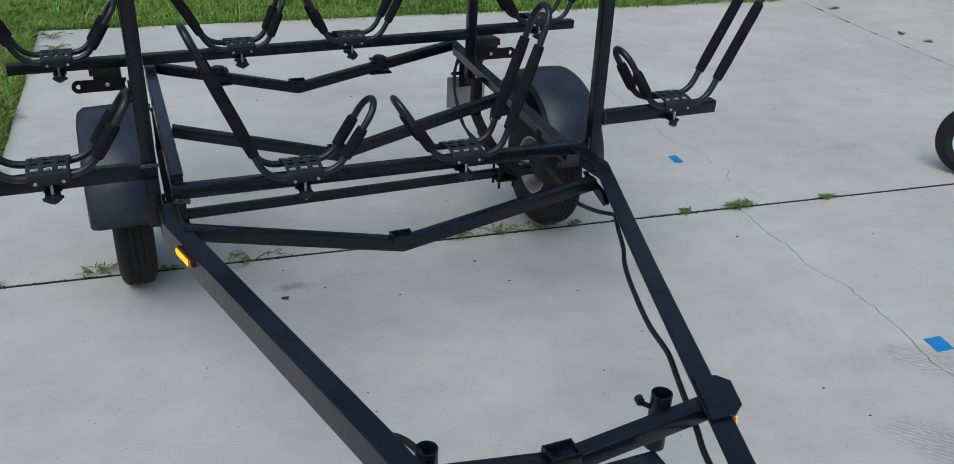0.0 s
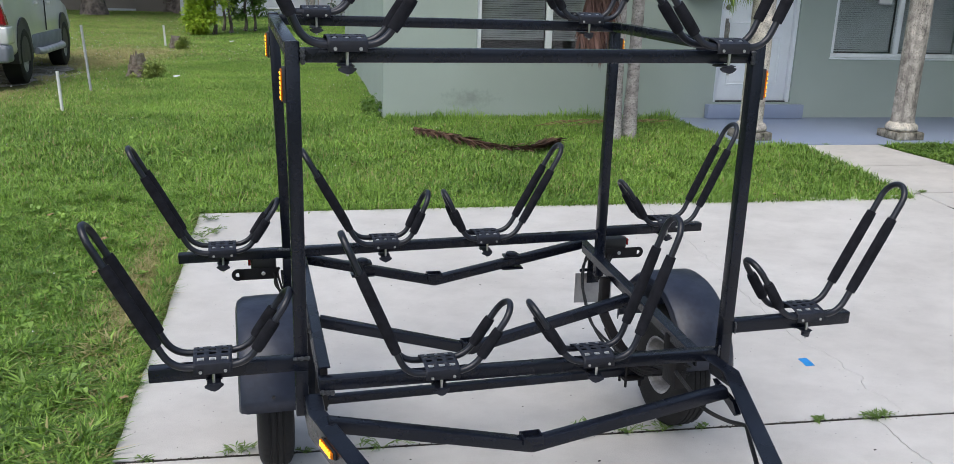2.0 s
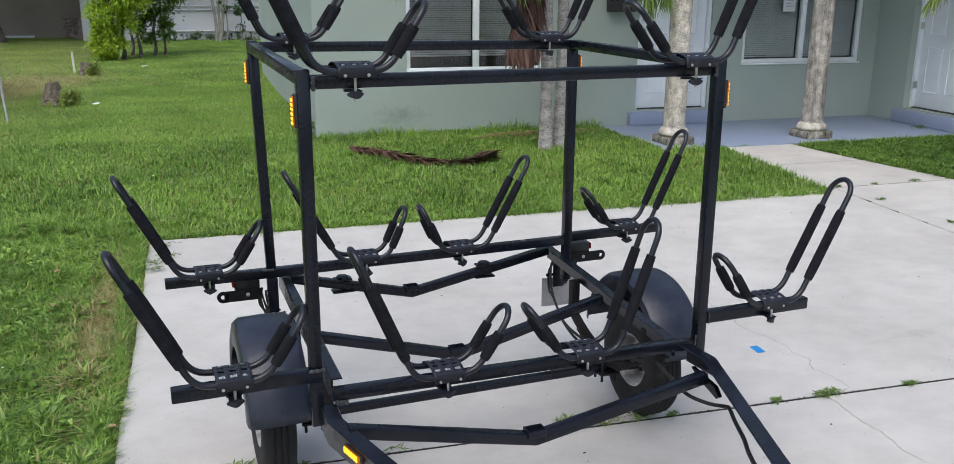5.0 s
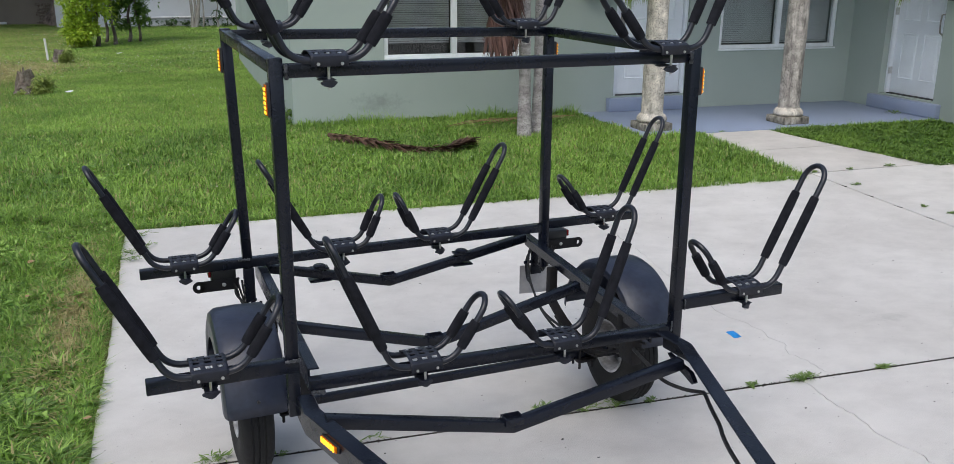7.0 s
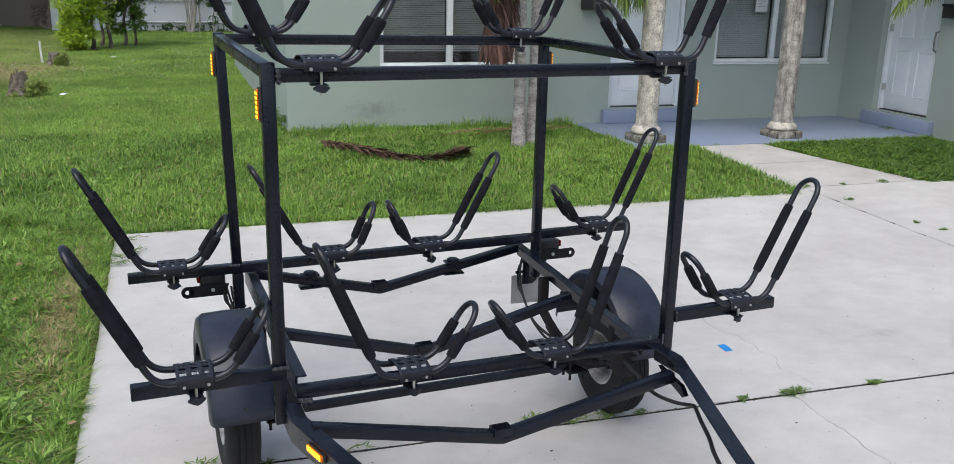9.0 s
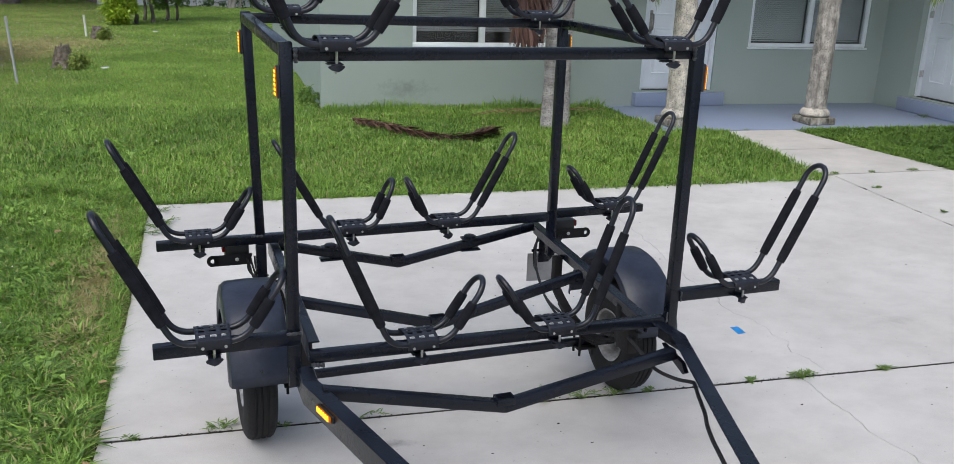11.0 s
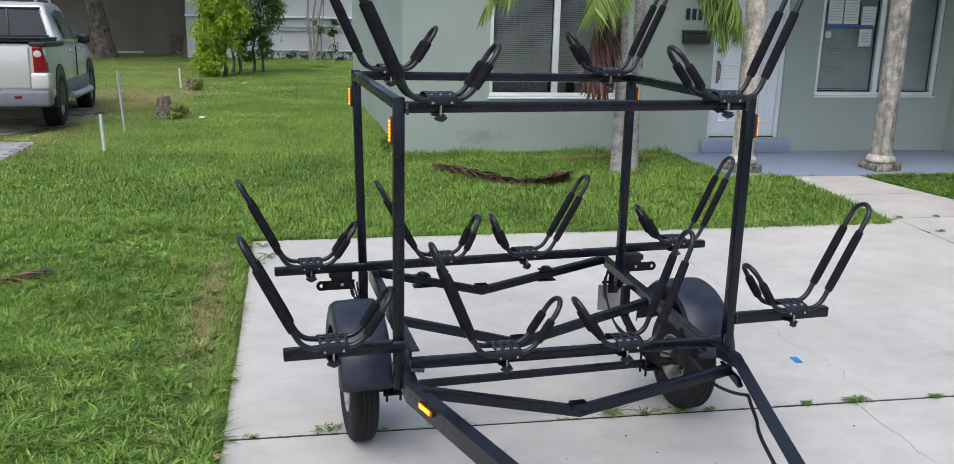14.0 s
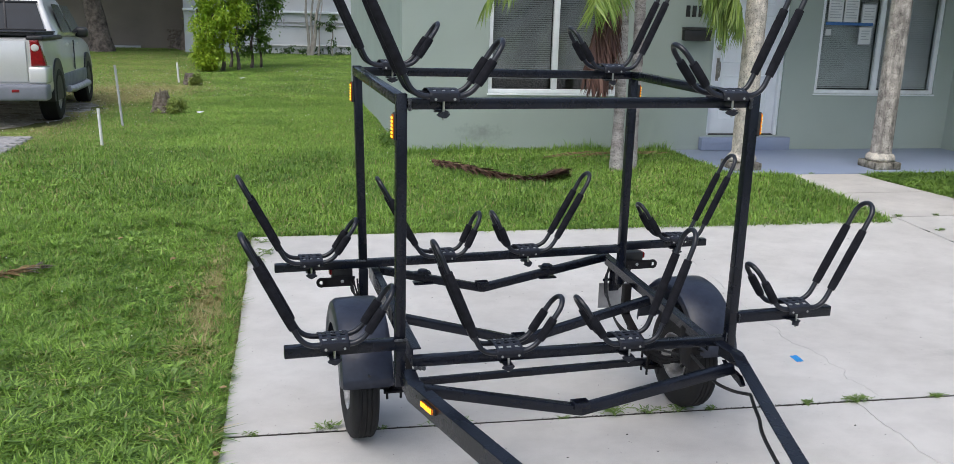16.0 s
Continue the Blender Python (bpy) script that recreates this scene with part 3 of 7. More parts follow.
def wall_with_holes(name, holes, x0, x1, z0, z1, thick, mat, label, m):
    """A wall in the x-z plane, its outer face at y 0, with rectangular openings (x0, x1, z0, z1) through it."""
    xs = sorted({x0, x1, *[h[0] for h in holes], *[h[1] for h in holes]})
    zs = sorted({z0, z1, *[h[2] for h in holes], *[h[3] for h in holes]})
    bm = bmesh.new()
    inside = lambda x, z: any(h[0] < x < h[1] and h[2] < z < h[3] for h in holes)  # noqa: E731
    cells = {(i, j) for i in range(len(xs) - 1) for j in range(len(zs) - 1) if not inside((xs[i] + xs[i + 1]) / 2, (zs[j] + zs[j + 1]) / 2)}
    grid = {}

    def vert(i, j, s):
        if (i, j, s) not in grid:
            grid[i, j, s] = bm.verts.new((xs[i], s * thick, zs[j]))
        return grid[i, j, s]
    for i, j in cells:
        bm.faces.new([vert(i, j, 0), vert(i + 1, j, 0), vert(i + 1, j + 1, 0), vert(i, j + 1, 0)])
        bm.faces.new([vert(i, j + 1, 1), vert(i + 1, j + 1, 1), vert(i + 1, j, 1), vert(i, j, 1)])
        for di, dj, a, b in ((-1, 0, (i, j), (i, j + 1)), (1, 0, (i + 1, j), (i + 1, j + 1)), (0, -1, (i, j), (i + 1, j)), (0, 1, (i, j + 1), (i + 1, j + 1))):
            if (i + di, j + dj) not in cells:
                bm.faces.new([vert(*a, 0), vert(*b, 0), vert(*b, 1), vert(*a, 1)])
    return solid(name, bm, mat, label, "wall", kind="structure", smooth=False, m=m)


W1 = (1.765, 3.46, 0.915, 2.35)
W2 = (6.185, 7.985, 0.945, 2.35)
D1 = (4.70, 5.72, 0.39, 2.46)
wall_with_holes("wall_front", [W1, W2, D1], HX0, HX1, 0.0, WALL_TOP, 0.2, M_STUCCO, "sage green painted stucco house wall", pose(0, HY, 0))
bm = bmesh.new()
box(bm, HX0, HX0 + 0.2, HY + 0.203, 20.0, -0.1, WALL_TOP)
solid("wall_side", bm, M_STUCCO, "sage green painted stucco side wall", "wall", kind="structure", smooth=False)
# wing wall on the porch's far end, facing the porch
D2 = (0.633, 1.567, 0.39, 2.46)
wall_with_holes("wall_wing", [D2], 0.0, 4.5, 0.0, WALL_TOP, 0.2, M_STUCCO_PLAIN, "sage green painted stucco wing wall", pose(HX1, HY, 0, 0, 0, -90) )
bm = bmesh.new()
box(bm, HX1 + 0.203, 15.0, 5.66, 5.86, 0, WALL_TOP)
box(bm, 14.8, 15.0, 5.863, 20.0, 0, WALL_TOP)
box(bm, HX0 + 0.203, 14.797, 19.8, 20.0, 0, WALL_TOP)
solid("wall_rest", bm, M_STUCCO, "sage green painted stucco outer wall", "wall", kind="structure", smooth=False)
bm = bmesh.new()
box(bm, HX0 - 0.35, 4.0, HY - 0.45, 20.3, WALL_TOP + 0.003, WALL_TOP + 0.14)
box(bm, 4.003, 15.3, 8.35, 20.3, WALL_TOP + 0.003, WALL_TOP + 0.14)
# unseen wing overhang, made deep to shade the side door and right lawn
box(bm, HX1 - 0.85, 15.3, 4.9, 8.347, WALL_TOP + 0.003, WALL_TOP + 0.14)
solid("ceiling", bm, M_WHITE, "white soffit and porch ceiling, with an unseen wing overhang added for shade", "ceiling", kind="structure", smooth=False)
bm = bmesh.new()
ev = [bm.verts.new(p) for p in ((HX0 - 0.4, HY - 0.5, WALL_TOP + 0.145), (15.4, HY - 0.5, WALL_TOP + 0.145), (15.4, 20.4, WALL_TOP + 0.145), (HX0 - 0.45, 20.4, WALL_TOP + 0.145), (5.5, 14.2, 4.4), (10.5, 14.2, 4.4))]
for f in ((0, 1, 5, 4), (1, 2, 5), (2, 3, 4, 5), (3, 0, 4), (3, 2, 1, 0)):
    bm.faces.new([ev[k] for k in f])
# unseen wing roof, added with its overhang to block sky from the right
wv_ = [bm.verts.new(p) for p in ((HX1 - 0.9, 4.85, WALL_TOP + 0.145), (15.4, 4.85, WALL_TOP + 0.145), (15.4, HY - 0.503, WALL_TOP + 0.145), (HX1 - 0.9, HY - 0.503, WALL_TOP + 0.145), (11.8, 8.2, 4.1), (11.8, HY - 0.503, 4.1))]
for f in ((0, 1, 4), (1, 2, 5, 4), (3, 0, 4, 5), (2, 3, 5), (3, 2, 1, 0)):
    bm.faces.new([wv_[k] for k in f])
solid("roof", bm, M_ROOF, "low hipped grey shingle roof, with an unseen wing part added for shade", "roof", kind="structure", smooth=False)
# near-black colour stands for the unlit room behind the windows
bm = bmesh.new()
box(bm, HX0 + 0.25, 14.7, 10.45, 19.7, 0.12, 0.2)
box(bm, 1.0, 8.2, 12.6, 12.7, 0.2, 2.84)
solid("floor", bm, M_DARK, "near-black room floor and inner wall, dimness put into the colour", "floor", kind="structure", smooth=False)

# unseen beam over the columns, added to darken the porch wall
bm = bmesh.new()
box(bm, 4.02, HX1 - 0.003, 8.46, 8.90, 2.90, WALL_TOP - 0.003, 0.01)
solid("shade_beam", bm, M_WHITE, "unseen white beam added above the columns to shade the porch", "beam", kind="structure")

# porch slab and steps
bm = bmesh.new()
box(bm, 4.2, HX1 - 0.003, 8.43, HY - 0.003, -0.05, 0.205, 0.012)
solid("porch_floor", bm, M_PORCH, "blue-grey painted concrete porch slab", "porch", kind="structure")
bm = bmesh.new()
box(bm, 4.60, 5.86, HY - 0.11, HY - 0.003, 0.205, 0.375, 0.012)
solid("porch_step", bm, M_PORCH, "blue-grey painted door step", "step", kind="structure")
bm = bmesh.new()
box(bm, HX1 - 0.09, HX1 - 0.003, 8.45, 9.62, 0.205, 0.375, 0.012)
solid("porch_step", bm, M_PORCH, "blue-grey painted door step", "step", kind="structure")


def window(name, hole, y, label):
    x0, x1, z0, z1 = hole
    w = thing(name, pose(0, y, 0), label, "window", kind="structure")
    mid = (x0 + x1) / 2
    bm = bmesh.new()
    for a, b in ((x0, x0 + 0.05), (x1 - 0.05, x1), (mid - 0.035, mid + 0.035)):
        box(bm, a, b, 0.02, 0.09, z0 + 0.05, z1 - 0.05, 0.004)
    box(bm, x0, x1, 0.018, 0.092, z0, z0 + 0.05, 0.004)
    box(bm, x0, x1, 0.018, 0.092, z1 - 0.05, z1, 0.004)
    frame_ob = part("window_frame", bm, M_ALU, w, "white aluminium sliding frame")
    bm = bmesh.new()
    box(bm, x0 - 0.012, x1 + 0.012, -0.02, 0.015, z0 - 0.022, z0 - 0.002, 0.004)
    part("window_sill", bm, M_ALU, w, "white painted sill")
    for a, b in ((x0 + 0.05, mid - 0.035), (mid + 0.035, x1 - 0.05)):
        bm = bmesh.new()
        box(bm, a + 0.001, b - 0.001, 0.05, 0.054, z0 + 0.051, z1 - 0.051)
        pane = part("pane", bm, M_GLASS, w)
        pane.visible_shadow = False
        bm = bmesh.new()
        k, low = 0, z0 + (0.09 if name != "window_1" else 0.2)
        while low + k * 0.025 < z1 - 0.06:
            z = low + k * 0.025
            c = [bm.verts.new(p) for p in ((a + 0.003, 0.115, z), (b - 0.003, 0.115, z), (b - 0.003, 0.126 if name == "window_2" else 0.130, z + (0.0222 if name == "window_2" else 0.0205)), (a + 0.003, 0.126 if name == "window_2" else 0.130, z + (0.0222 if name == "window_2" else 0.0205)))]
            bm.faces.new(c)
            k += 1
        box(bm, a + 0.003, b - 0.003, 0.112, 0.138, low - 0.025, low - 0.008)
        bl = part("blind", bm, M_BLIND_GREY if name == "window_1" else M_BLIND, w, "lowered grey slatted blind", smooth=False)
        md = bl.modifiers.new("thickness", "SOLIDIFY")
        md.thickness = 0.001
    return w


window("window_1", W1, HY, "white two-pane sliding window with lowered grey blinds")
window("window_2", W2, HY, "white two-pane sliding window with notices and blinds")


def notice(x0, x1, z0, z1, label, board=False):
    n = thing("notice", pose(0, HY + 0.045, 0), label, "notice")
    bm = bmesh.new()
    box(bm, x0, x1, -0.003, 0.0, z0, z1)
    part("sheet", bm, M_PAPER, n)
    if board:
        bm = bmesh.new()
        box(bm, x0 - 0.012, x1 + 0.012, 0.0005, 0.003, z0 - 0.012, z1 + 0.012)
        part("backing", bm, M_INK, n)
    k = 0
    bm = bmesh.new()
    while z1 - 0.05 - k * 0.035 > z0 + 0.03:
        z = z1 - 0.05 - k * 0.035
        box(bm, x0 + 0.025, x1 - 0.025 - 0.04 * (k % 3 == 2), -0.0045, -0.003, z, z + 0.012)
        k += 1
    part("text_bar", bm, M_INK, n)


notice(6.29, 6.50, 1.88, 2.22, "white printed notice sheet taped inside the window")
notice(6.52, 6.73, 1.88, 2.22, "white printed notice sheet taped inside the window")
notice(6.79, 6.98, 1.86, 2.10, "white printed notice in a grey holder", True)
notice(6.78, 6.95, 1.60, 1.81, "white printed notice in a grey holder", True)
notice(6.28, 6.36, 1.70, 1.78, "small pale sticker on the window")
bm = bmesh.new()
box(bm, 6.27, 6.96, HY + 0.0405, HY + 0.0425, 1.835, 1.872)
solid("tape_strip", bm, M_BLUEPAPER, "blue strip across the window glass", "strip", smooth=False)


def door(name, width, m, label):
    d = thing(name, m, label, "door", kind="structure")
    bm = bmesh.new()
    box(bm, 0, 0.045, 0.0, 0.12, 0, 2.06, 0.003)
    box(bm, width - 0.045, width, 0.0, 0.12, 0, 2.06, 0.003)
    box(bm, 0.0455, width - 0.0455, 0.0, 0.12, 2.015, 2.06, 0.003)
    part("door_frame", bm, M_WHITE, d, "white painted frame")
    bm = bmesh.new()
    box(bm, 0.05, width - 0.05, 0.045, 0.085, 0.012, 2.01, 0.003)
    leaf = part("door_leaf", bm, M_WHITE, d, "white six-panel leaf")
    lw = width - 0.1
    for z0, z1 in ((0.2, 0.78), (0.93, 1.55), (1.67, 1.88)):
        for k in (0, 1):
            a = 0.05 + lw * (0.13 + 0.43 * k)
            b = a + lw * 0.31
            bm = bmesh.new()
            prof = ((0.0, 0.045), (0.012, 0.038), (0.022, 0.047), (0.05, 0.041))
            rings = []
            for ins, y in prof:
                rings.append([bm.verts.new(p) for p in ((a + ins, y, z0 + ins), (b - ins, y, z0 + ins), (b - ins, y, z1 - ins), (a + ins, y, z1 - ins))])
            for r, s in zip(rings, rings[1:]):
                for q in range(4):
                    bm.faces.new((r[q], r[(q + 1) % 4], s[(q + 1) % 4], s[q]))
            bm.faces.new(rings[-1])
            part("panel", bm, M_WHITE, leaf, smooth=False)
    bm = bmesh.new()
    box(bm, 0.045, width - 0.045, 0.0, 0.13, -0.012, 0.01, 0.003)
    part("threshold", bm, M_DARK, d, "dark metal threshold")
    return d


d1 = door("door_1", 1.02, pose(4.70, HY + 0.03, 0.392), "white six-panel entry door with dark brass lockset")
bm = bmesh.new()
lathe(bm, [(0.03, 0.0), (0.033, -0.008), (0.024, -0.016), (0.008, -0.018)], (0, 0, 0), seg=20)
bmesh.ops.rotate(bm, verts=bm.verts, matrix=Matrix.Rotation(radians(-90), 3, "X"))
bmesh.ops.translate(bm, verts=bm.verts, vec=(0.115, 0.045, 1.12))
part("deadbolt", bm, M_BRONZE, d1)
bm = bmesh.new()
box(bm, 0.095, 0.135, 0.036, 0.045, 0.70, 0.99, 0.004)
sweep(bm, [(0.115, 0.036, 0.95), (0.115, -0.02, 0.94), (0.115, -0.03, 0.86), (0.115, -0.02, 0.76), (0.115, 0.036, 0.73)], 0.010, 8)
part("door_handle", bm, M_BRONZE, d1, "dark brass grip handle")
d2 = door("door_2", 0.93, pose(HX1 + 0.09, HY - 0.635, 0.392, 0, 0, -90), "white six-panel side door set in the wing wall")
for z in (0.25, 1.0, 1.75):
    bm = bmesh.new()
    box(bm, 0.036, 0.056, -0.006, 0.044, z, z + 0.09, 0.003)
    part("hinge", bm, M_ZINC, d2)

bm = bmesh.new()
box(bm, 0.80, 0.83, 0.036, 0.045, 0.74, 1.08, 0.004)
sweep(bm, [(0.815, 0.036, 1.04), (0.815, -0.02, 1.03), (0.815, -0.03, 0.94), (0.815, -0.02, 0.82), (0.815, 0.036, 0.78)], 0.010, 8)
part("door_handle", bm, M_BRONZE, d2, "dark brass grip handle")

# house number as plain bars, and the letter box below it
num = thing("house_number", pose(4.28, HY - 0.003, 1.89), "black house number characters on the wall", "house number")
for k in range(3):
    bm = bmesh.new()
    box(bm, 0.085 * k, 0.085 * k + 0.055, -0.008, 0.0, 0.0, 0.14, 0.003)
    part("number_bar", bm, M_BLACKMETAL, num)
mb = thing("mailbox", pose(4.25, HY - 0.003, 1.60), "black wall-mounted metal mailbox", "mailbox")
bm = bmesh.new()
box(bm, 0, 0.36, -0.10, 0, 0, 0.13, 0.008)
part("body", bm, M_BLACKMETAL, mb)
bm = bmesh.new()
box(bm, -0.006, 0.366, -0.115, 0.0, 0.131, 0.165, 0.010)
part("lid", bm, M_BLACKMETAL, mb)
copy_thing(mb, pose(HX1 - 0.003, 8.50, 1.60, 0, 0, -90))


def column(x, y, stone, words):
    c = thing("porch_column", pose(x, y, 0.205), "weathered round stucco porch column with mouldy square base", "column", "porch columns")
    bm = bmesh.new()
    box(bm, -0.175, 0.175, -0.175, 0.175, 0.0, 0.085, 0.014)
    part("plinth", bm, M_PLINTH, c, "mould-stained square stone plinth")
    bm = bmesh.new()
    lathe(bm, [(0.13, 0.0855), (0.152, 0.09), (0.166, 0.102), (0.170, 0.118), (0.166, 0.134), (0.158, 0.152), (0.144, 0.167), (0.130, 0.177), (0.124, 0.180)], (0, 0, 0), seg=36)
    part("base_ring", bm, M_STONE, c, "rounded stone base moulding")
    bm = bmesh.new()
    prof = [(0.127, 0.1805), (0.123, 0.2)] + [(0.121 - 0.008 * k / 10 + 0.004 * noise.noise((k * 0.7, x, y)), 0.22 + k * 0.244) for k in range(11)]
    lathe(bm, prof + [(0.135, 2.673), (0.145, 2.693)], (0, 0, 0), seg=36)
    part("shaft", bm, stone, c, words)
    return c


column(6.29, 8.76, M_GREYSTONE, "pitted grey stucco shaft with dark streaks")
column(4.51, 8.80, M_STONE, "pitted cream stucco shaft with small dark pores")

# ---- kayak trailer ----
TRAILER = pose(-0.158, 2.592, 0, 0, 0, 4.5)
tr = thing("kayak_trailer", TRAILER, "black-painted steel kayak trailer frame with wheels and posts", "trailer")
S = 0.040  # the square tube
UL, UR, VF, VR = -0.023, 1.428, 0.02, 1.12
BAR, BAR_R, ARM, TOP = 0.632, 0.612, 0.710, 1.652


def weld(p, q, r=0.006, n=9):
    """A lumpy weld bead from p to q."""
    bm = bmesh.new()
    p, q = Vector(p), Vector(q)
    pts = [p.lerp(q, k / n) for k in range(n + 1)]
    sweep(bm, pts, [r * (0.75 + 0.5 * ((k * 7) % 3) / 2) for k in range(n + 1)], 6)
    part("weld_bead", bm, M_WELD, tr)


def tube_part(name, p, q, w=S, h=S, label="", up=(0, 0, 1), bevel=0.004):
    bm = bmesh.new()
    beam(bm, p, q, w, h, bevel, up)
    return part(name, bm, M_PAINT, tr, label)


# posts: the left ones stand on the bars, short stubs below
tube_part("post", (UL, VF, ARM + 0.001), (UL, VF, TOP), up=(0, 1, 0))
tube_part("post_stub", (UL, VF, 0.515), (UL, VF, ARM - S - 0.001), up=(0, 1, 0))
tube_part("post", (UR, VF, 0.545), (UR, VF, TOP), up=(0, 1, 0))
tube_part("post", (UL + 0.026, VR, ARM + 0.001), (UL + 0.002, VR, TOP + 0.02), up=(0, 1, 0))
tube_part("post_stub", (UL + 0.028, VR, 0.515), (UL + 0.028, VR, ARM - S - 0.001), up=(0, 1, 0), w=0.044)
tube_part("post", (UR - 0.006, VR, 0.50), (UR - 0.006, VR, TOP), up=(0, 1, 0))
# arms and bars
tube_part("rack_arm", (-0.462, VF, ARM - S / 2), (-0.002, VF, ARM - S / 2), h=0.044)
tube_part("rack_arm", (UR + S / 2 + 0.001, VF, ARM - 0.018), (1.918, VF, ARM - 0.018), h=0.046)
tube_part("rack_arm", (UR - 0.006 + S / 2 + 0.001, VR, ARM - S / 2 + 0.024), (1.928, VR, ARM - S / 2 + 0.026))
tube_part("rear_bar", (-0.432, VR, ARM - S / 2), (UR - 0.006 - S / 2 - 0.001, VR, ARM - S / 2 + 0.010))
tube_part("front_bar", (0.028, VF, BAR - S / 2), (UR - S / 2 - 0.001, VF, BAR_R - S / 2))
# upper frame
tube_part("top_rail", (UL + S / 2 + 0.001, VF, 1.614), (UR - S / 2 - 0.001, VF, 1.614), h=S)
tube_part("top_rail", (UL + 0.002 + S / 2 + 0.001, VR, 1.646), (UR - 0.006 - S / 2 - 0.001, VR, 1.634), h=S)
tube_part("top_rail", (UL, VF + S / 2 + 0.001, 1.627), (UL + 0.002, VR - S / 2 - 0.001, 1.647), w=S, h=S)
tube_part("top_rail", (UR, VF + S / 2 + 0.001, 1.627), (UR - 0.006, VR - S / 2 - 0.001, 1.634), w=S, h=S)
# lower side rails


def cross_member(v, ul, ur, z_end, z_mid, um, bracket=True, z_end_r=None, clamp=()):
    """A bent cross tube that dips to its middle, with the old roller bracket on it."""
    bm = bmesh.new()
    zr = z_end if z_end_r is None else z_end_r
    beam(bm, (ul, v, z_end - S / 2), (um + 0.004, v, z_mid - S / 2), S, S)
    beam(bm, (um - 0.004, v, z_mid - S / 2), (ur, v, zr - S / 2), S, S)
    c = part("cross_member", bm, M_PAINT, tr, "kinked black cross tube")
    if bracket:
        bm = bmesh.new()
        for s in (-1, 1):
            box(bm, um - 0.034, um + 0.034, v + s * 0.022 - 0.003, v + s * 0.022 + 0.003, z_mid - 0.008, z_mid + 0.018, 0.002)
        for s in (-1, 1):
            box(bm, um + s * 0.031 - 0.003, um + s * 0.031 + 0.003, v - 0.0185, v + 0.0185, z_mid - 0.008, z_mid + 0.018, 0.002)
        part("bracket", bm, M_PAINT, c, "small black open bracket box")
    for u in clamp:
        k = (u - um) / ((ur if u > um else ul) - um)
        z = z_mid + (z_end - z_mid) * k
        bm = bmesh.new()
        box(bm, u - 0.04, u + 0.04, v - 0.026, v + 0.026, z + 0.002, z + 0.012, 0.002)
        part("clamp_top", bm, M_PAINT, c, "black clamp plate")
        bm = bmesh.new()
        box(bm, u - 0.05, u + 0.05, v - 0.03, v + 0.03, z - 0.052, z - 0.044, 0.002)
        part("clamp_plate", bm, M_PAINT, c)
        bm = bmesh.new()
        lathe(bm, [(0.028, 0.0125), (0.028, 0.02), (0.022, 0.024)], (u, v, z), seg=16)
        part("pivot", bm, M_PAINT, c)
    return c


cross_member(-0.155, 0.035, 1.345, 0.586, 0.440, 0.672, z_end_r=0.558)
cross_member(0.60, 0.085, 1.335, 0.603, 0.440, 0.668)
cross_member(1.2, 0.085, 1.36, 0.652, 0.515, 0.655, clamp=(0.33, 1.02))
cross_member(-1.29, 0.335, 0.975, 0.572, 0.522, 0.628)

# tongue: bent rails that close towards the coupler
TZ = 0.575


def tongue_rail(pts, out, name="tongue_rail", w=0.027):
    """An angle section along pts: flat flange on top, web on its outer side."""
    bm = bmesh.new()
    pts = [Vector(p) for p in pts]
    h, t, e = 0.0375, 0.006, 0.003
    shape = [(-w, h - e), (-w + e, h), (w - e, h), (w, h - e), (w, -h), (w - t, -h), (w - t, h - t), (-w, h - t)]
    rows = []
    for i, p in enumerate(pts):
        d = (pts[min(i + 1, len(pts) - 1)] - pts[max(i - 1, 0)]).normalized()
        s = d.cross(Vector((0, 0, 1))).normalized() * out
        rows.append([bm.verts.new(p + s * a + Vector((0, 0, z))) for a, z in shape])
    for a, b in zip(rows, rows[1:]):
        for k in range(8):
            bm.faces.new((a[k], a[(k + 1) % 8], b[(k + 1) % 8], b[k]))
    bm.faces.new(rows[0])
    bm.faces.new(rows[-1][::-1])
    return part(name, bm, M_PAINT, tr, "black angle-section steel rail")


tongue_rail([(0.049, 0.045, 0.617), (0.0575, 0.63, 0.622), (0.066, 1.22, 0.627)], -1, "side_rail", 0.019)
tongue_rail([(1.325, 0.045, 0.5725), (1.3585, 0.67, 0.585), (1.392, 1.30, 0.5975)], 1, "side_rail", 0.022)
tongue_rail([(0.010, 0.005, 0.548), (0.012, -0.09, TZ - 0.0375), (0.2865, -1.15, TZ - 0.0375), (0.555, -2.32, TZ - 0.0375)], 1)
tongue_rail([(1.36, 0.01, 0.56), (1.395, -0.10, TZ - 0.032), (1.168, -0.745, TZ - 0.0375), (1.0, -1.235, TZ - 0.0375), (0.625, -2.32, TZ - 0.0375)], -1)
bm = bmesh.new()
beam(bm, (0.59, -2.25, TZ - 0.03), (0.59, -2.62, TZ - 0.03), 0.06, 0.06)
box(bm, 0.538, 0.642, -2.72, -2.6, TZ - 0.06, TZ + 0.03, 0.02, 3)
part("coupler", bm, M_PAINT, tr, "black ball coupler")
bm = bmesh.new()
sweep(bm, [(0.80, -2.0, 0.06), (0.80, -2.0, 0.80)], 0.025, 12)
box(bm, 0.70, 0.84, -2.04, -1.96, 0.50, 0.56, 0.004)
part("jack_leg", bm, M_PAINT, tr)
bm = bmesh.new()
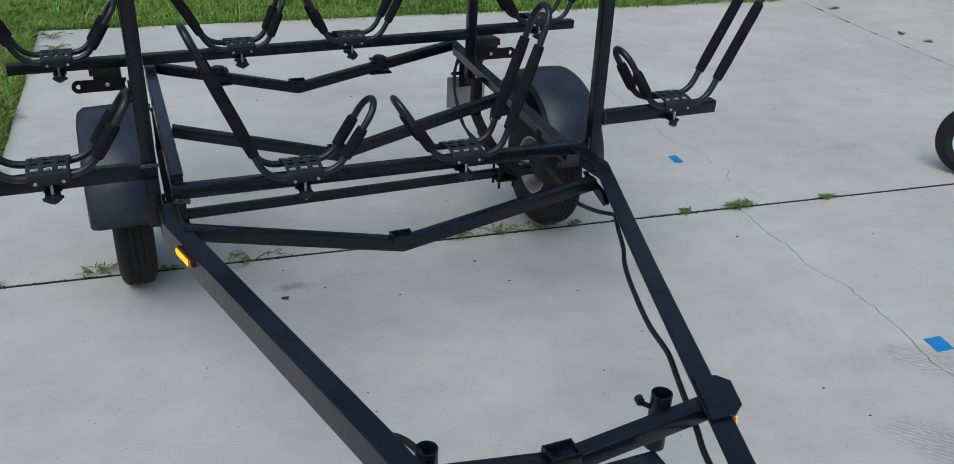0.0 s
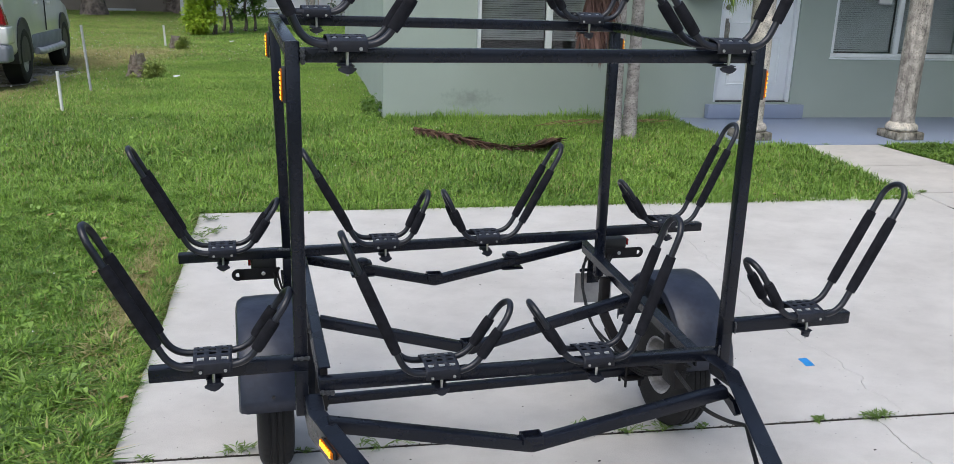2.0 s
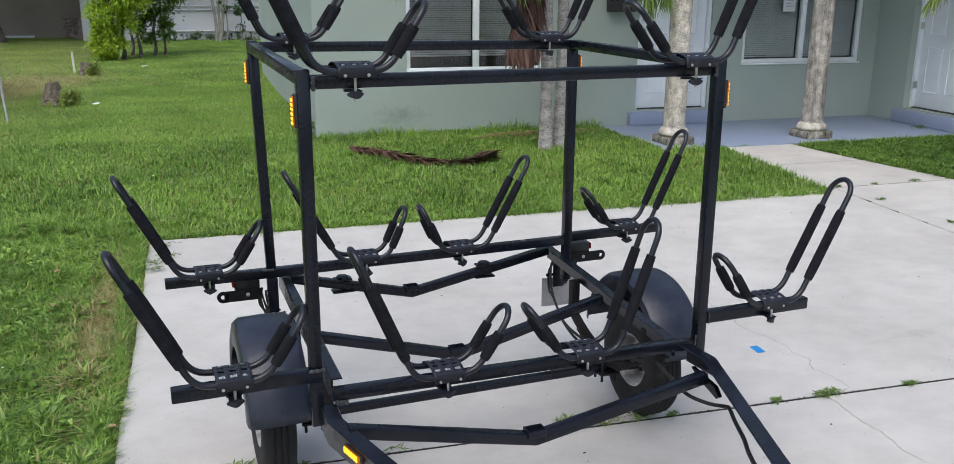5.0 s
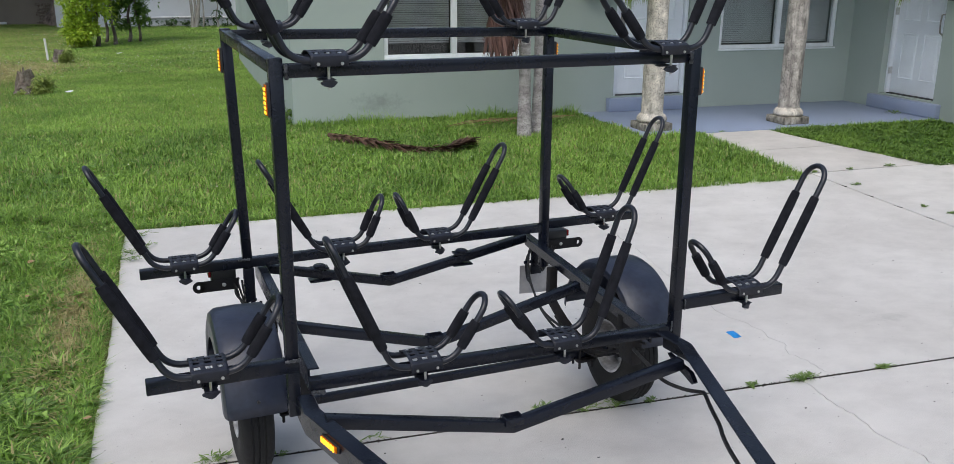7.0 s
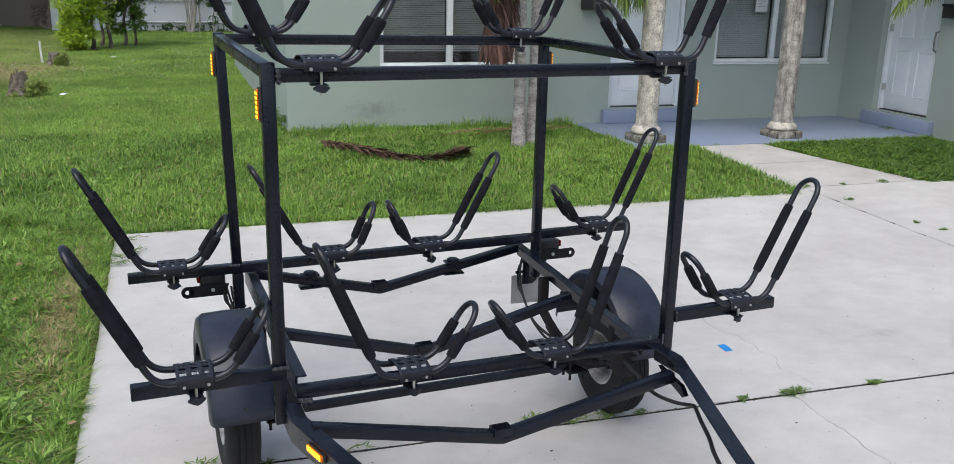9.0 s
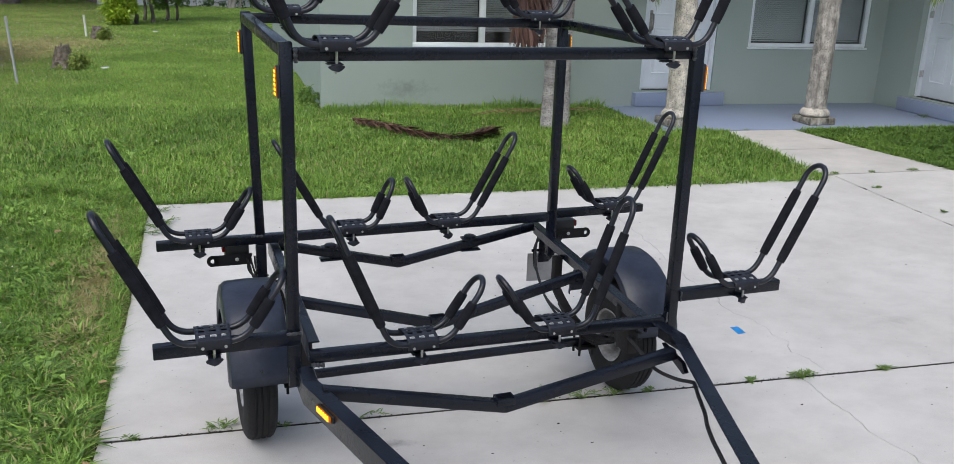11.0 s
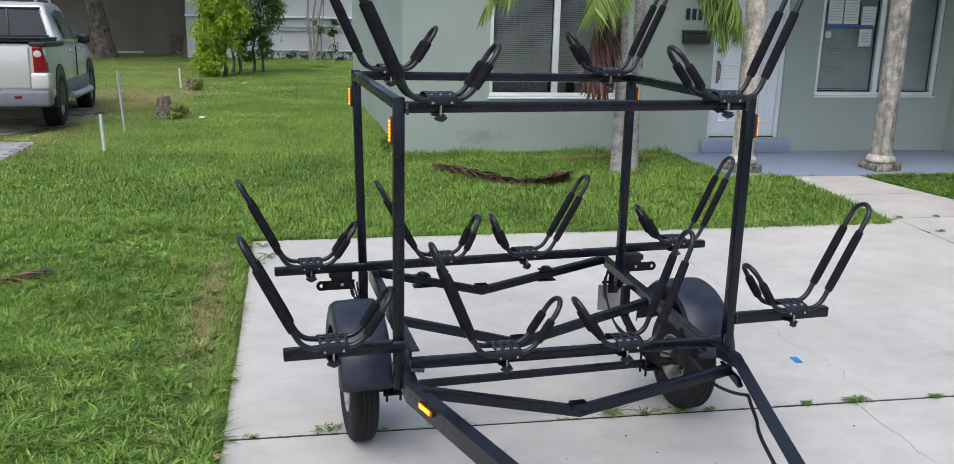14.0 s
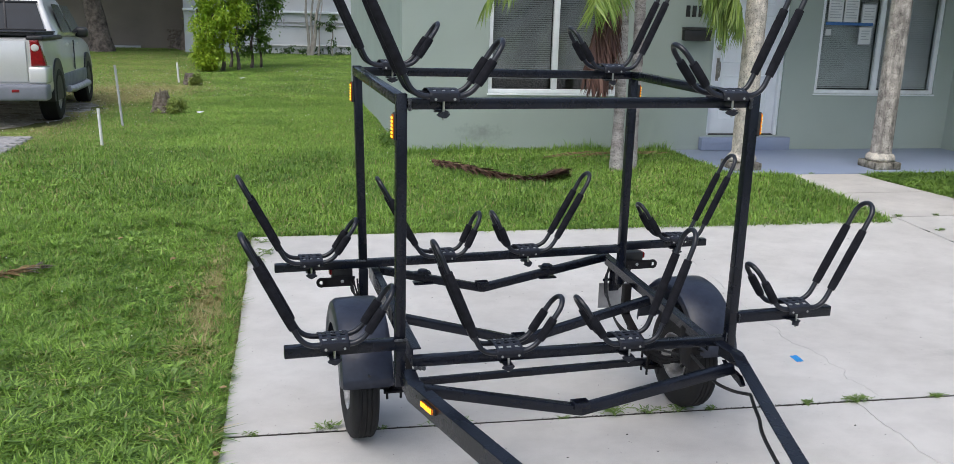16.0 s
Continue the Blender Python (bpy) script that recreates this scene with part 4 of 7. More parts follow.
lathe(bm, [(0.06, -0.02), (0.075, -0.012), (0.075, 0.012), (0.06, 0.02)], (0.80, -2.0, 0.075), axis="x", seg=24)
part("jack_wheel", bm, M_RUBBER, tr)
# flat plate over the tongue ahead of the front cross tube
bm = bmesh.new()
box(bm, 0.665, 0.81, -1.58, -1.345, 0.490, 0.530, 0.004)
part("tongue_plate", bm, M_PAINT, tr)
tube_part("cross_tube", (0.37, -1.50, 0.47), (0.90, -1.50, 0.47), w=S, h=S)
# gusset tab outside the right tongue rail, amber lamp below it
bm = bmesh.new()
tab = [bm.verts.new(p) for p in ((1.01, -1.228, 0.576), (1.032, -1.236, 0.576), (1.05, -1.262, 0.576), (1.022, -1.338, 0.576), (0.99, -1.36, 0.576), (0.93, -1.36, 0.576), (0.985, -1.215, 0.576))]
tf = bm.faces.new(tab)
ex = bmesh.ops.extrude_face_region(bm, geom=[tf])
bmesh.ops.translate(bm, verts=[v for v in ex["geom"] if isinstance(v, bmesh.types.BMVert)], vec=(0, 0, 0.006))
part("gusset", bm, M_PAINT, tr, "black welded gusset tab")
# gusset below the front corner of the right rail
bm = bmesh.new()
g = [bm.verts.new(p) for p in ((1.37, -0.03, 0.52), (1.35, -0.2, 0.515), (1.337, -0.245, 0.497), (1.337, -0.235, 0.487), (1.365, -0.08, 0.497))]
gf = bm.faces.new(g)
ex = bmesh.ops.extrude_face_region(bm, geom=[gf])
bmesh.ops.translate(bm, verts=[v for v in ex["geom"] if isinstance(v, bmesh.types.BMVert)], vec=(0.018, 0, 0))
part("gusset", bm, M_PAINT, tr)


def pipe_socket(u, v, z):
    """A short upright pipe with a clamp screw."""
    bm = bmesh.new()
    lathe(bm, [(0.023, -0.11), (0.023, 0.03), (0.019, 0.03), (0.019, -0.09)], (u, v, z), seg=24)
    p = part("pipe_socket", bm, M_PAINT, tr, "short black upright pipe socket")
    bm = bmesh.new()
    sweep(bm, [(u - 0.021, v + 0.008, z - 0.005), (u - 0.04, v + 0.014, z + 0.005)], 0.006, 10)
    sweep(bm, [(u - 0.04, v + 0.014, z + 0.005), (u - 0.047, v + 0.018, z + 0.018)], 0.010, 8)
    part("clamp_screw", bm, M_PAINT, p)


pipe_socket(0.887, -1.245, 0.548)
pipe_socket(0.362, -1.232, 0.545)

# welds at the visible joints
for u in (UL,):
    weld((u - 0.025, VF - 0.026, ARM + 0.002), (u + 0.025, VF - 0.026, ARM + 0.002))
weld((UR + 0.026, VF - 0.024, ARM), (UR + 0.026, VF + 0.024, ARM), 0.003)
weld((UR + 0.026, VF - 0.024, ARM - S), (UR + 0.026, VF - 0.024, ARM), 0.003)
weld((UL + 0.027, VF - 0.026, 1.59), (UL + 0.027, VF - 0.026, 1.634), 0.007)
weld((UR - 0.027, VF - 0.026, 1.59), (UR - 0.027, VF - 0.026, 1.634), 0.007)
weld((0.03, VF - 0.024, BAR - S), (0.075, VF - 0.024, BAR - S - 0.006), 0.008)
weld((UL - 0.015, VR - 0.027, ARM + 0.002), (UL + 0.035, VR - 0.027, ARM + 0.002))
weld((UR - 0.028, VF - 0.024, BAR), (UR - 0.028, VF - 0.024, BAR - S), 0.003)

# axle, springs
tube_part("axle", (-0.01, 0.6, 0.258), (1.49, 0.6, 0.258), w=0.034, h=0.032)


def leaf_spring(u):
    bm = bmesh.new()
    for k, half in enumerate((0.33, 0.24, 0.16)):
        pts = [(-half + 2 * half * i / 10) for i in range(11)]
        for a, b in zip(pts, pts[1:]):
            za, zb = (0.31 + 0.9 * a * a - 0.011 * k for a in (a, b))
            beam(bm, (u, 0.6 + a, za), (u, 0.6 + b, zb), 0.045, 0.009, 0.0)
    sp = part("leaf_spring", bm, M_RUST, tr, "rusty black leaf spring")
    bm = bmesh.new()
    box(bm, u - 0.045, u + 0.045, 0.555, 0.645, 0.232, 0.242, 0.002)
    for du in (-0.032, 0.032):
        for dv in (-0.03, 0.03):
            sweep(bm, [(u + du, 0.6 + dv, 0.20), (u + du, 0.6 + dv, 0.335)], 0.006, 8)
    part("u_bolt", bm, M_RUST, sp)
    for dv in (-0.32, 0.32):
        bm = bmesh.new()
        box(bm, u - 0.02, u + 0.02, 0.6 + dv - 0.02, 0.6 + dv + 0.02, 0.40, 0.56, 0.004)
        part("spring_hanger", bm, M_RUST, sp)


leaf_spring(0.06)
leaf_spring(1.37)


def wheel(u, side, v0=0.6):
    """A trailer wheel: grooved tyre, pale dished rim on its outer side, hub."""
    r, w = 0.258, 0.062
    c = (u, v0, r)
    bm = bmesh.new()
    lathe(bm, [(0.112, -0.046), (0.13, -0.056), (0.175, -0.064), (0.205, -0.0655), (0.232, -0.060), (0.25, -0.05), (r, -0.038), (r, -0.027), (0.252, -0.025), (0.252, -0.020), (r, -0.018),
               (r, -0.004), (0.252, -0.002), (0.252, 0.002), (r, 0.004), (r, 0.018), (0.252, 0.020), (0.252, 0.025), (r, 0.027), (r, 0.038), (0.25, 0.05), (0.232, 0.06), (0.205, 0.0655), (0.175, 0.064), (0.13, 0.056), (0.112, 0.046)], c, axis="x", seg=120, close=True)
    for q in bm.verts:
        d = math.hypot(q.co.y - v0, q.co.z - r)
        lateral = q.co.x - u
        if d > 0.2575:
            step = round(math.atan2(q.co.z - r, q.co.y - v0) / (2 * math.pi) * 120)
            if abs(lateral) > 0.03 and step % 3 == 0 or abs(lateral) < 0.03 and (step + (lateral > 0)) % 2 == 0:
                q.co.y, q.co.z = v0 + (q.co.y - v0) * 0.984, r + (q.co.z - r) * 0.984
    wh = part("wheel", bm, M_RUBBER, tr, "black grooved trailer tyre with pale steel rim")
    wh.name = "tyre"
    bm = bmesh.new()
    lathe(bm, [(0.118, -0.052), (0.123, -0.058), (0.113, -0.054), (0.105, -0.03), (0.09, 0.012 * side), (0.06, 0.02 * side), (0.03, 0.025 * side), (0.03, 0.035 * side), (0.06, 0.03 * side), (0.09, 0.022 * side), (0.105, 0.03), (0.113, 0.054), (0.123, 0.058), (0.118, 0.052)], c, axis="x", seg=48, close=True)
    part("rim", bm, M_RIM, wh, "galvanised steel rim with rust specks")
    bm = bmesh.new()
    lathe(bm, [(0.035, -0.05), (0.04, -0.02), (0.04, 0.03), (0.034, 0.06), (0.02, 0.075)], c, axis="x", seg=24)
    for k in range(4):
        a = math.pi / 4 + k * math.pi / 2
        p = Vector((u, v0 + 0.055 * math.cos(a), r + 0.055 * math.sin(a)))
        sweep(bm, [p + Vector((-0.03, 0, 0)), p + Vector((0.045, 0, 0))], 0.009, 6)
    part("hub", bm, M_RUST, wh)


wheel(-0.09, -1, 0.665)
wheel(1.57, 1, 0.63)


def fender(u0, u1, flat_side):
    """A rolled mudguard: arched top with rounded shoulders and a full side skirt."""
    bm = bmesh.new()
    rows = []
    for k in range(25):
        a = radians(9 + 166 * k / 24)
        cy, cz = 0.6 - math.cos(a) * 0.335, 0.345 + math.sin(a) * 0.335
        drop = 0.0
        ring = []
        o = Vector((0, 0.6, 0.345))
        for i, (f, inn) in enumerate(((0.0, 0.11), (0.0, 0.045), (0.03, 0.018), (0.12, 0.003), (0.5, 0.0), (0.88, 0.003), (0.97, 0.018), (1.0, 0.045))):
            p = Vector((0, cy, cz))
            q = p + (o - p).normalized() * inn
            ring.append(bm.verts.new((u0 + (u1 - u0) * f, q.y, q.z + drop)))
        rows.append(ring)
    for r, s in zip(rows, rows[1:]):
        for k in range(7):
            bm.faces.new((r[k], r[k + 1], s[k + 1], s[k]))
    f = part("fender", bm, M_FENDER, tr, "scuffed black rolled steel mudguard")
    md = f.modifiers.new("thickness", "SOLIDIFY")
    md.thickness = 0.003
    for v, z in ((0.2705, 0.452), ):
        bm = bmesh.new()
        lathe(bm, [(0.006, -0.004), (0.006, 0.004)], (0, 0, 0), seg=10)
        bmesh.ops.rotate(bm, verts=bm.verts, matrix=Matrix.Rotation(radians(90), 3, "X"))
        bmesh.ops.translate(bm, verts=bm.verts, vec=((u0 + u1) / 2, v, z))
        part("bolt", bm, M_BLACKMETAL, f)
    return f


fender(-0.215, 0.012, 1)
fender(1.662, 1.43, -1)


def marker_light(m, name="marker_light"):
    """Amber clearance lamp: black back, lens, two rows of lit diodes; its face looks along -x of m."""
    bm = bmesh.new()
    box(bm, -0.013, 0.0, -0.017, 0.017, -0.055, 0.055, 0.003, m=m)
    b = part(name, bm, M_BLACKMETAL, tr, "lit amber marker lamp")
    bm = bmesh.new()
    box(bm, -0.020, -0.0132, -0.0145, 0.0145, -0.05, 0.05, 0.003, m=m)
    lens = part("lens", bm, M_AMBER, b, "glowing amber lens")
    for k in range(6):
        bm = bmesh.new()
        box(bm, -0.0238, -0.0165, -0.0138, 0.0138, -0.0455 + k * 0.0152, -0.0455 + k * 0.0152 + 0.0105, 0.003, 2, m=m)
        part("diode", bm, M_LED, b, "bright yellow diode")


SMALL, FLAT = Matrix.Diagonal((1.0, 1.0, 0.9, 1.0)), Matrix.Diagonal((0.7, 1.0, 0.9, 1.0))
marker_light(pose(UL - S / 2, VF, 1.532) @ FLAT)
marker_light(pose(UL + 0.004 - S / 2, VR, 1.549) @ FLAT)
marker_light(pose(UR + S / 2, VF, 1.527, 0, 0, 180) @ SMALL)
marker_light(pose(UR - 0.006 + S / 2, VR, 1.538, 0, 0, 180) @ SMALL)
marker_light(pose(0.036, -0.262, TZ - 0.028, 90, 0, 14.6) @ Matrix.Diagonal((0.9, 0.7, 0.95, 1.0)))
marker_light(pose(1.0, -1.30, TZ - 0.030, 90, 0, 161))


def tail_lamp(u, s):
    """Tail lamp box on a bracket plate that sticks out from the rear post; s: outward side."""
    bm = bmesh.new()
    a, b = sorted((u, u + s * 0.16))
    box(bm, a, b, 1.155, 1.161, 0.565, 0.615, 0.002)
    br = part("lamp_bracket", bm, M_RUST, tr, "rust-flecked black lamp bracket")
    bm = bmesh.new()
    ring = []
    n = 16
    for k in range(n):
        ang = 2 * math.pi * k / n
        ring.append((math.cos(ang), math.sin(ang)))
    c = Vector((u + s * 0.165, 1.158, 0.59))
    o = [[bm.verts.new(c + Vector((r * x, y, r * z))) for x, z in ring] for r, y in ((0.026, -0.003), (0.026, 0.003), (0.010, 0.003), (0.010, -0.003))]
    for p, q in zip(o, o[1:] + o[:1]):
        for k in range(n):
            bm.faces.new((p[k], p[(k + 1) % n], q[(k + 1) % n], q[k]))
    part("eyelet", bm, M_RUST, br)
    bm = bmesh.new()
    a, b = sorted((u + s * 0.005, u + s * 0.11))
    box(bm, a, b, 1.168, 1.235, 0.572, 0.66, 0.01)
    lamp = part("tail_lamp", bm, M_BLACKMETAL, tr, "black tail lamp housing with red lens")
    bm = bmesh.new()
    a2, b2 = sorted((u + s * 0.1105, u + s * 0.122))
    box(bm, a2, b2, 1.175, 1.23, 0.622, 0.652, 0.003)
    part("reflector", bm, M_RED, lamp, "red side reflector")
    bm = bmesh.new()
    box(bm, a + 0.006, b - 0.006, 1.175, 1.23, 0.561, 0.571, 0.003)
    part("number_lamp", bm, M_CLEAR, lamp, "clear lower lens")
    bm = bmesh.new()
    box(bm, a + 0.004, b - 0.004, 1.236, 1.25, 0.58, 0.652, 0.004)
    part("lens", bm, M_RED, lamp, "red rear lens")


tail_lamp(-0.036, -1)
tail_lamp(1.47, 1)
# number plate seen from behind, hung below the right rail
bm = bmesh.new()
box(bm, -0.10, 0.10, -0.001, 0.001, -0.073, 0.073, 0.0, m=pose(1.485, 1.31, 0.365, -8, 4, 3))
pl = part("number_plate", bm, M_PLATEBACK, tr, "bare aluminium back of the number plate")
bm = bmesh.new()
box(bm, 1.44, 1.50, 1.285, 1.295, 0.40, 0.58, 0.003)
box(bm, 1.40, 1.52, 1.285, 1.295, 0.46, 0.475, 0.003)
part("plate_bracket", bm, M_PAINT, pl)

# wiring


def cable(pts, r, label="black cable loom", n=6, wob=0.0):
    """A smooth cable through pts."""
    ps = [Vector(p) for p in pts]
    out = []
    for i in range(len(ps) - 1):
        p0, p1, p2, p3 = ps[max(i - 1, 0)], ps[i], ps[i + 1], ps[min(i + 2, len(ps) - 1)]
        for k in range(n):
            t = k / n
            out.append(0.5 * ((2 * p1) + (p2 - p0) * t + (2 * p0 - 5 * p1 + 4 * p2 - p3) * t * t + (3 * p1 - p0 - 3 * p2 + p3) * t ** 3))
    out.append(ps[-1])
    bm = bmesh.new()
    sweep(bm, out, r, 8)
    return part("cable", bm, M_LOOM, tr, label)


cable([(1.27, 0.05, 0.52), (1.28, -0.05, 0.49), (1.29, -0.13, 0.465), (1.33, -0.20, 0.455), (1.365, -0.25, 0.46), (1.345, -0.30, 0.48), (1.31, -0.38, 0.475), (1.255, -0.50, 0.48), (1.205, -0.585, 0.49), (1.165, -0.67, 0.495), (1.129, -0.76, 0.50), (1.098, -0.85, 0.50), (1.075, -0.929, 0.50), (1.056, -1.03, 0.50), (1.027, -1.107, 0.50), (0.995, -1.188, 0.50), (0.958, -1.286, 0.50), (0.922, -1.39, 0.49), (0.86, -1.65, 0.50), (0.66, -2.2, 0.50)], 0.0070)
cable([(0.29, -1.12, 0.54), (0.325, -1.165, 0.56), (0.35, -1.22, 0.56), (0.36, -1.275, 0.53), (0.42, -1.5, 0.49), (0.53, -2.0, 0.49)], 0.0075)
cable([(1.33, 0.06, 0.50), (1.31, 0.25, 0.44), (1.25, 0.45, 0.42), (1.26, 0.75, 0.40), (1.30, 0.95, 0.42), (1.36, 1.15, 0.47), (1.42, 1.26, 0.55), (1.45, 1.2, 0.58)], 0.006)
cable([(1.34, 0.07, 0.52), (1.30, 0.30, 0.48), (1.28, 0.55, 0.36), (1.30, 0.85, 0.36), (1.35, 1.10, 0.42), (1.41, 1.27, 0.40), (1.42, 1.29, 0.50), (1.45, 1.2, 0.60)], 0.006)
cable([(-0.03, 1.20, 0.60), (-0.05, 1.16, 0.55), (-0.03, 1.12, 0.52), (0.0, 1.08, 0.50), (0.03, 1.02, 0.53), (0.04, 0.9, 0.56)], 0.006)
cable([(0.0, 1.13, 0.535), (0.02, 1.10, 0.50), (0.04, 1.05, 0.53)], 0.006)
for k in range(3):
    cable([(-0.06 + 0.02 * k, 1.162, 0.60), (-0.045 + 0.015 * k, 1.150, 0.565 - 0.012 * k), (-0.03 + 0.02 * k, 1.142, 0.505 - 0.015 * k), (0.0 + 0.012 * k, 1.130, 0.492 + 0.01 * k), (0.03, 1.115, 0.52)], 0.0045, "black lamp wire")
    cable([(1.49 + 0.015 * k, 1.162, 0.60), (1.475, 1.150, 0.555 - 0.015 * k), (1.455 - 0.012 * k, 1.145, 0.50 - 0.012 * k), (1.43, 1.14, 0.47), (1.40, 1.12, 0.52)], 0.0045, "black lamp wire")
for u in (-0.012, 1.452):
    bm = bmesh.new()
    sweep(bm, [(u, 1.142, 0.535), (u + 0.004, 1.140, 0.50)], 0.011, 10)
    part("wire_connector", bm, M_LOOM, tr)
    bm = bmesh.new()
    lathe(bm, [(0.008, -0.004), (0.009, 0.0), (0.005, 0.002)], (0, 0, 0), seg=8)
    bmesh.ops.rotate(bm, verts=bm.verts, matrix=Matrix.Rotation(radians(90), 3, "X"))
    bmesh.ops.translate(bm, verts=bm.verts, vec=(u - 0.085 if u < 0 else u + 0.085, 1.152, 0.592))
    part("bolt", bm, M_ZINC, tr)
cable([(0.0, 0.02, 0.52), (0.02, -0.02, 0.49), (0.05, -0.06, 0.485), (0.09, -0.12, 0.50)], 0.006)
# spring hanger pieces at the right front corner
bm = bmesh.new()
box(bm, 1.30, 1.345, 0.10, 0.20, 0.42, 0.54, 0.006)
part("bracket", bm, M_RUST, tr)


# ---- kayak racks ----
def kayak_rack(out=0.0, up=0.0, turn=0.0, front=-1, steep=0.0):
    """A J-cradle: looped tube, slotted base plate over a bar, foam sleeves, clamp bolt with wing knob. The long side leans to +x; out and up shift its tip, turn is the knob's, front the side of the clamp, steep draws the short side in."""
    d, tr_r = 0.052, 0.0108
    rk = thing("kayak_rack", pose(0, 0, 0), "black J-shaped kayak rack with foam sleeves clamped on a bar", "kayak rack", "kayak racks on the trailer")
    z0 = 0.0115
    e_l, dl = Vector((0.291, 0, 0.401)), Vector((0.415, 0, 0.91)).normalized()
    e_s, ds = Vector((-0.195, 0, 0.160)), Vector((-0.55, 0, 0.835)).normalized()

    def bend(corner, a, b, r, n=6):
        """Points of a rounded corner, coming from a and leaving towards b."""
        p, q = corner + (a - corner).normalized() * r, corner + (b - corner).normalized() * r
        return [(p.lerp(corner, k / n)).lerp(corner.lerp(q, k / n), k / n) for k in range(n + 1)]

    cl = e_l - dl * ((e_l.z - z0) / dl.z)
    cs = e_s - ds * ((e_s.z - z0) / ds.z)
    e_l = e_l + Vector((out, 0, up))
    e_s = e_s + Vector((steep, 0, 0.2 * steep))
    ds = (e_s - cs).normalized()
    dl = (e_l - cl).normalized()
    prof = [e_s] + bend(cs, e_s, cl, 0.05) + bend(cl, cs, e_l, 0.055) + [e_l]
    pts = [p + Vector((0, -d, 0)) for p in prof]
    pts += [e_l + dl * d * 1.15 * math.sin(a) + Vector((0, -d * math.cos(a), 0)) for a in [math.pi * k / 10 for k in range(1, 10)]]
    pts += [p + Vector((0, d, 0)) for p in reversed(prof)]
    pts += [e_s + ds * d * 1.15 * math.sin(a) + Vector((0, d * math.cos(a), 0)) for a in [math.pi * k / 10 for k in range(1, 10)]]
    bm = bmesh.new()
    sweep(bm, pts, tr_r, 10, closed=True)
    part("tube_frame", bm, M_TUBE, rk, "bent black steel tube loop")
    for s in (-1, 1):
        for a, b, f0, f1 in ((cl, e_l, 0.20, 0.86), (cs, e_s, 0.28, 0.86)):
            p, q = a.lerp(b, f0) + Vector((0, s * d, 0)), a.lerp(b, f1) + Vector((0, s * d, 0))
            bm = bmesh.new()
            n = 8
            sweep(bm, [p.lerp(q, k / n) for k in range(n + 1)], [0.0165, 0.0178] + [0.0182] * (n - 3) + [0.0178, 0.0165], 14)
            part("foam_sleeve", bm, M_FOAM, rk, "matt black foam sleeve")
    # base plate with slots
    us = (-0.055, -0.044, -0.025, -0.010, 0.010, 0.025, 0.044, 0.055)
    vs = (-0.066, -0.050, -0.034, -0.020, -0.006, 0.006, 0.020, 0.034, 0.050, 0.066)
    bm = bmesh.new()
    gv = {}

    def zc(v):
        return 0.037 - 0.014 * (abs(v) / 0.067) ** 2.2
    for i, u in enumerate(us):
        for j, v in enumerate(vs):
            gv[i, j] = bm.verts.new((u, v, zc(v)))
    for i in range(7):
        for j in range(9):
            if i in (1, 3, 5) and j in (1, 3, 5, 7):
                continue
            bm.faces.new((gv[i, j], gv[i + 1, j], gv[i + 1, j + 1], gv[i, j + 1]))
    for j, s in ((0, -1), (9, 1)):
        low = [bm.verts.new((u, s * 0.0695, -0.006)) for u in us]
        for i in range(7):
            bm.faces.new((gv[i, j], gv[i + 1, j], low[i + 1], low[i]))
    plate = part("base_plate", bm, M_PLATE, rk, "slotted black base plate folded over the bar")
    md = plate.modifiers.new("thickness", "SOLIDIFY")
    md.thickness, md.offset = 0.003, -1
    bm = bmesh.new()
    box(bm, -0.02, 0.02, -0.055, 0.055, -0.0475, -0.0445, 0.001)
    box(bm, -0.024, 0.024, -0.014, 0.014, -0.0515, -0.0477, 0.001)
    part("clamp_strap", bm, M_PLATE, rk)
    for u in (-0.035, 0.035):
        bm = bmesh.new()
        lathe(bm, [(0.005, -0.0035), (0.005, 0.0), (0.002, 0.0)], (0, 0, 0), seg=8)
        bmesh.ops.rotate(bm, verts=bm.verts, matrix=Matrix.Rotation(radians(90), 3, "X"))
        bmesh.ops.translate(bm, verts=bm.verts, vec=(u, front * 0.0700, 0.002))
        part("stud", bm, M_ZINC, rk, "zinc rivet")
    # zinc dots stand for bright concrete showing through the plate's outer holes
    for u in (-0.034, 0.0, 0.034):
        for v in (-0.042, 0.042):
            bm = bmesh.new()
            lathe(bm, [(0.0068, 0.0245), (0.0065, 0.0305), (0.003, 0.0325)], (u, v, 0), seg=10)
            part("stud", bm, M_ZINC, rk, "zinc dot standing for pale ground seen through a plate hole")
    bm = bmesh.new()
    sweep(bm, [(0, front * 0.045, 0.0), (0, front * 0.045, -0.074)], 0.0045, 8)
    part("bolt", bm, M_ZINC, rk, "zinc clamp bolt")
    bm = bmesh.new()
    lathe(bm, [(0.014, -0.050), (0.017, -0.0495), (0.017, -0.0465), (0.014, -0.046)], (0, front * 0.045, 0), seg=16)
    part("washer", bm, M_PLATE, rk)
    # two-winged knob, thick at the hub and drawn out to blunt tips
    bm = bmesh.new()
    rows = []
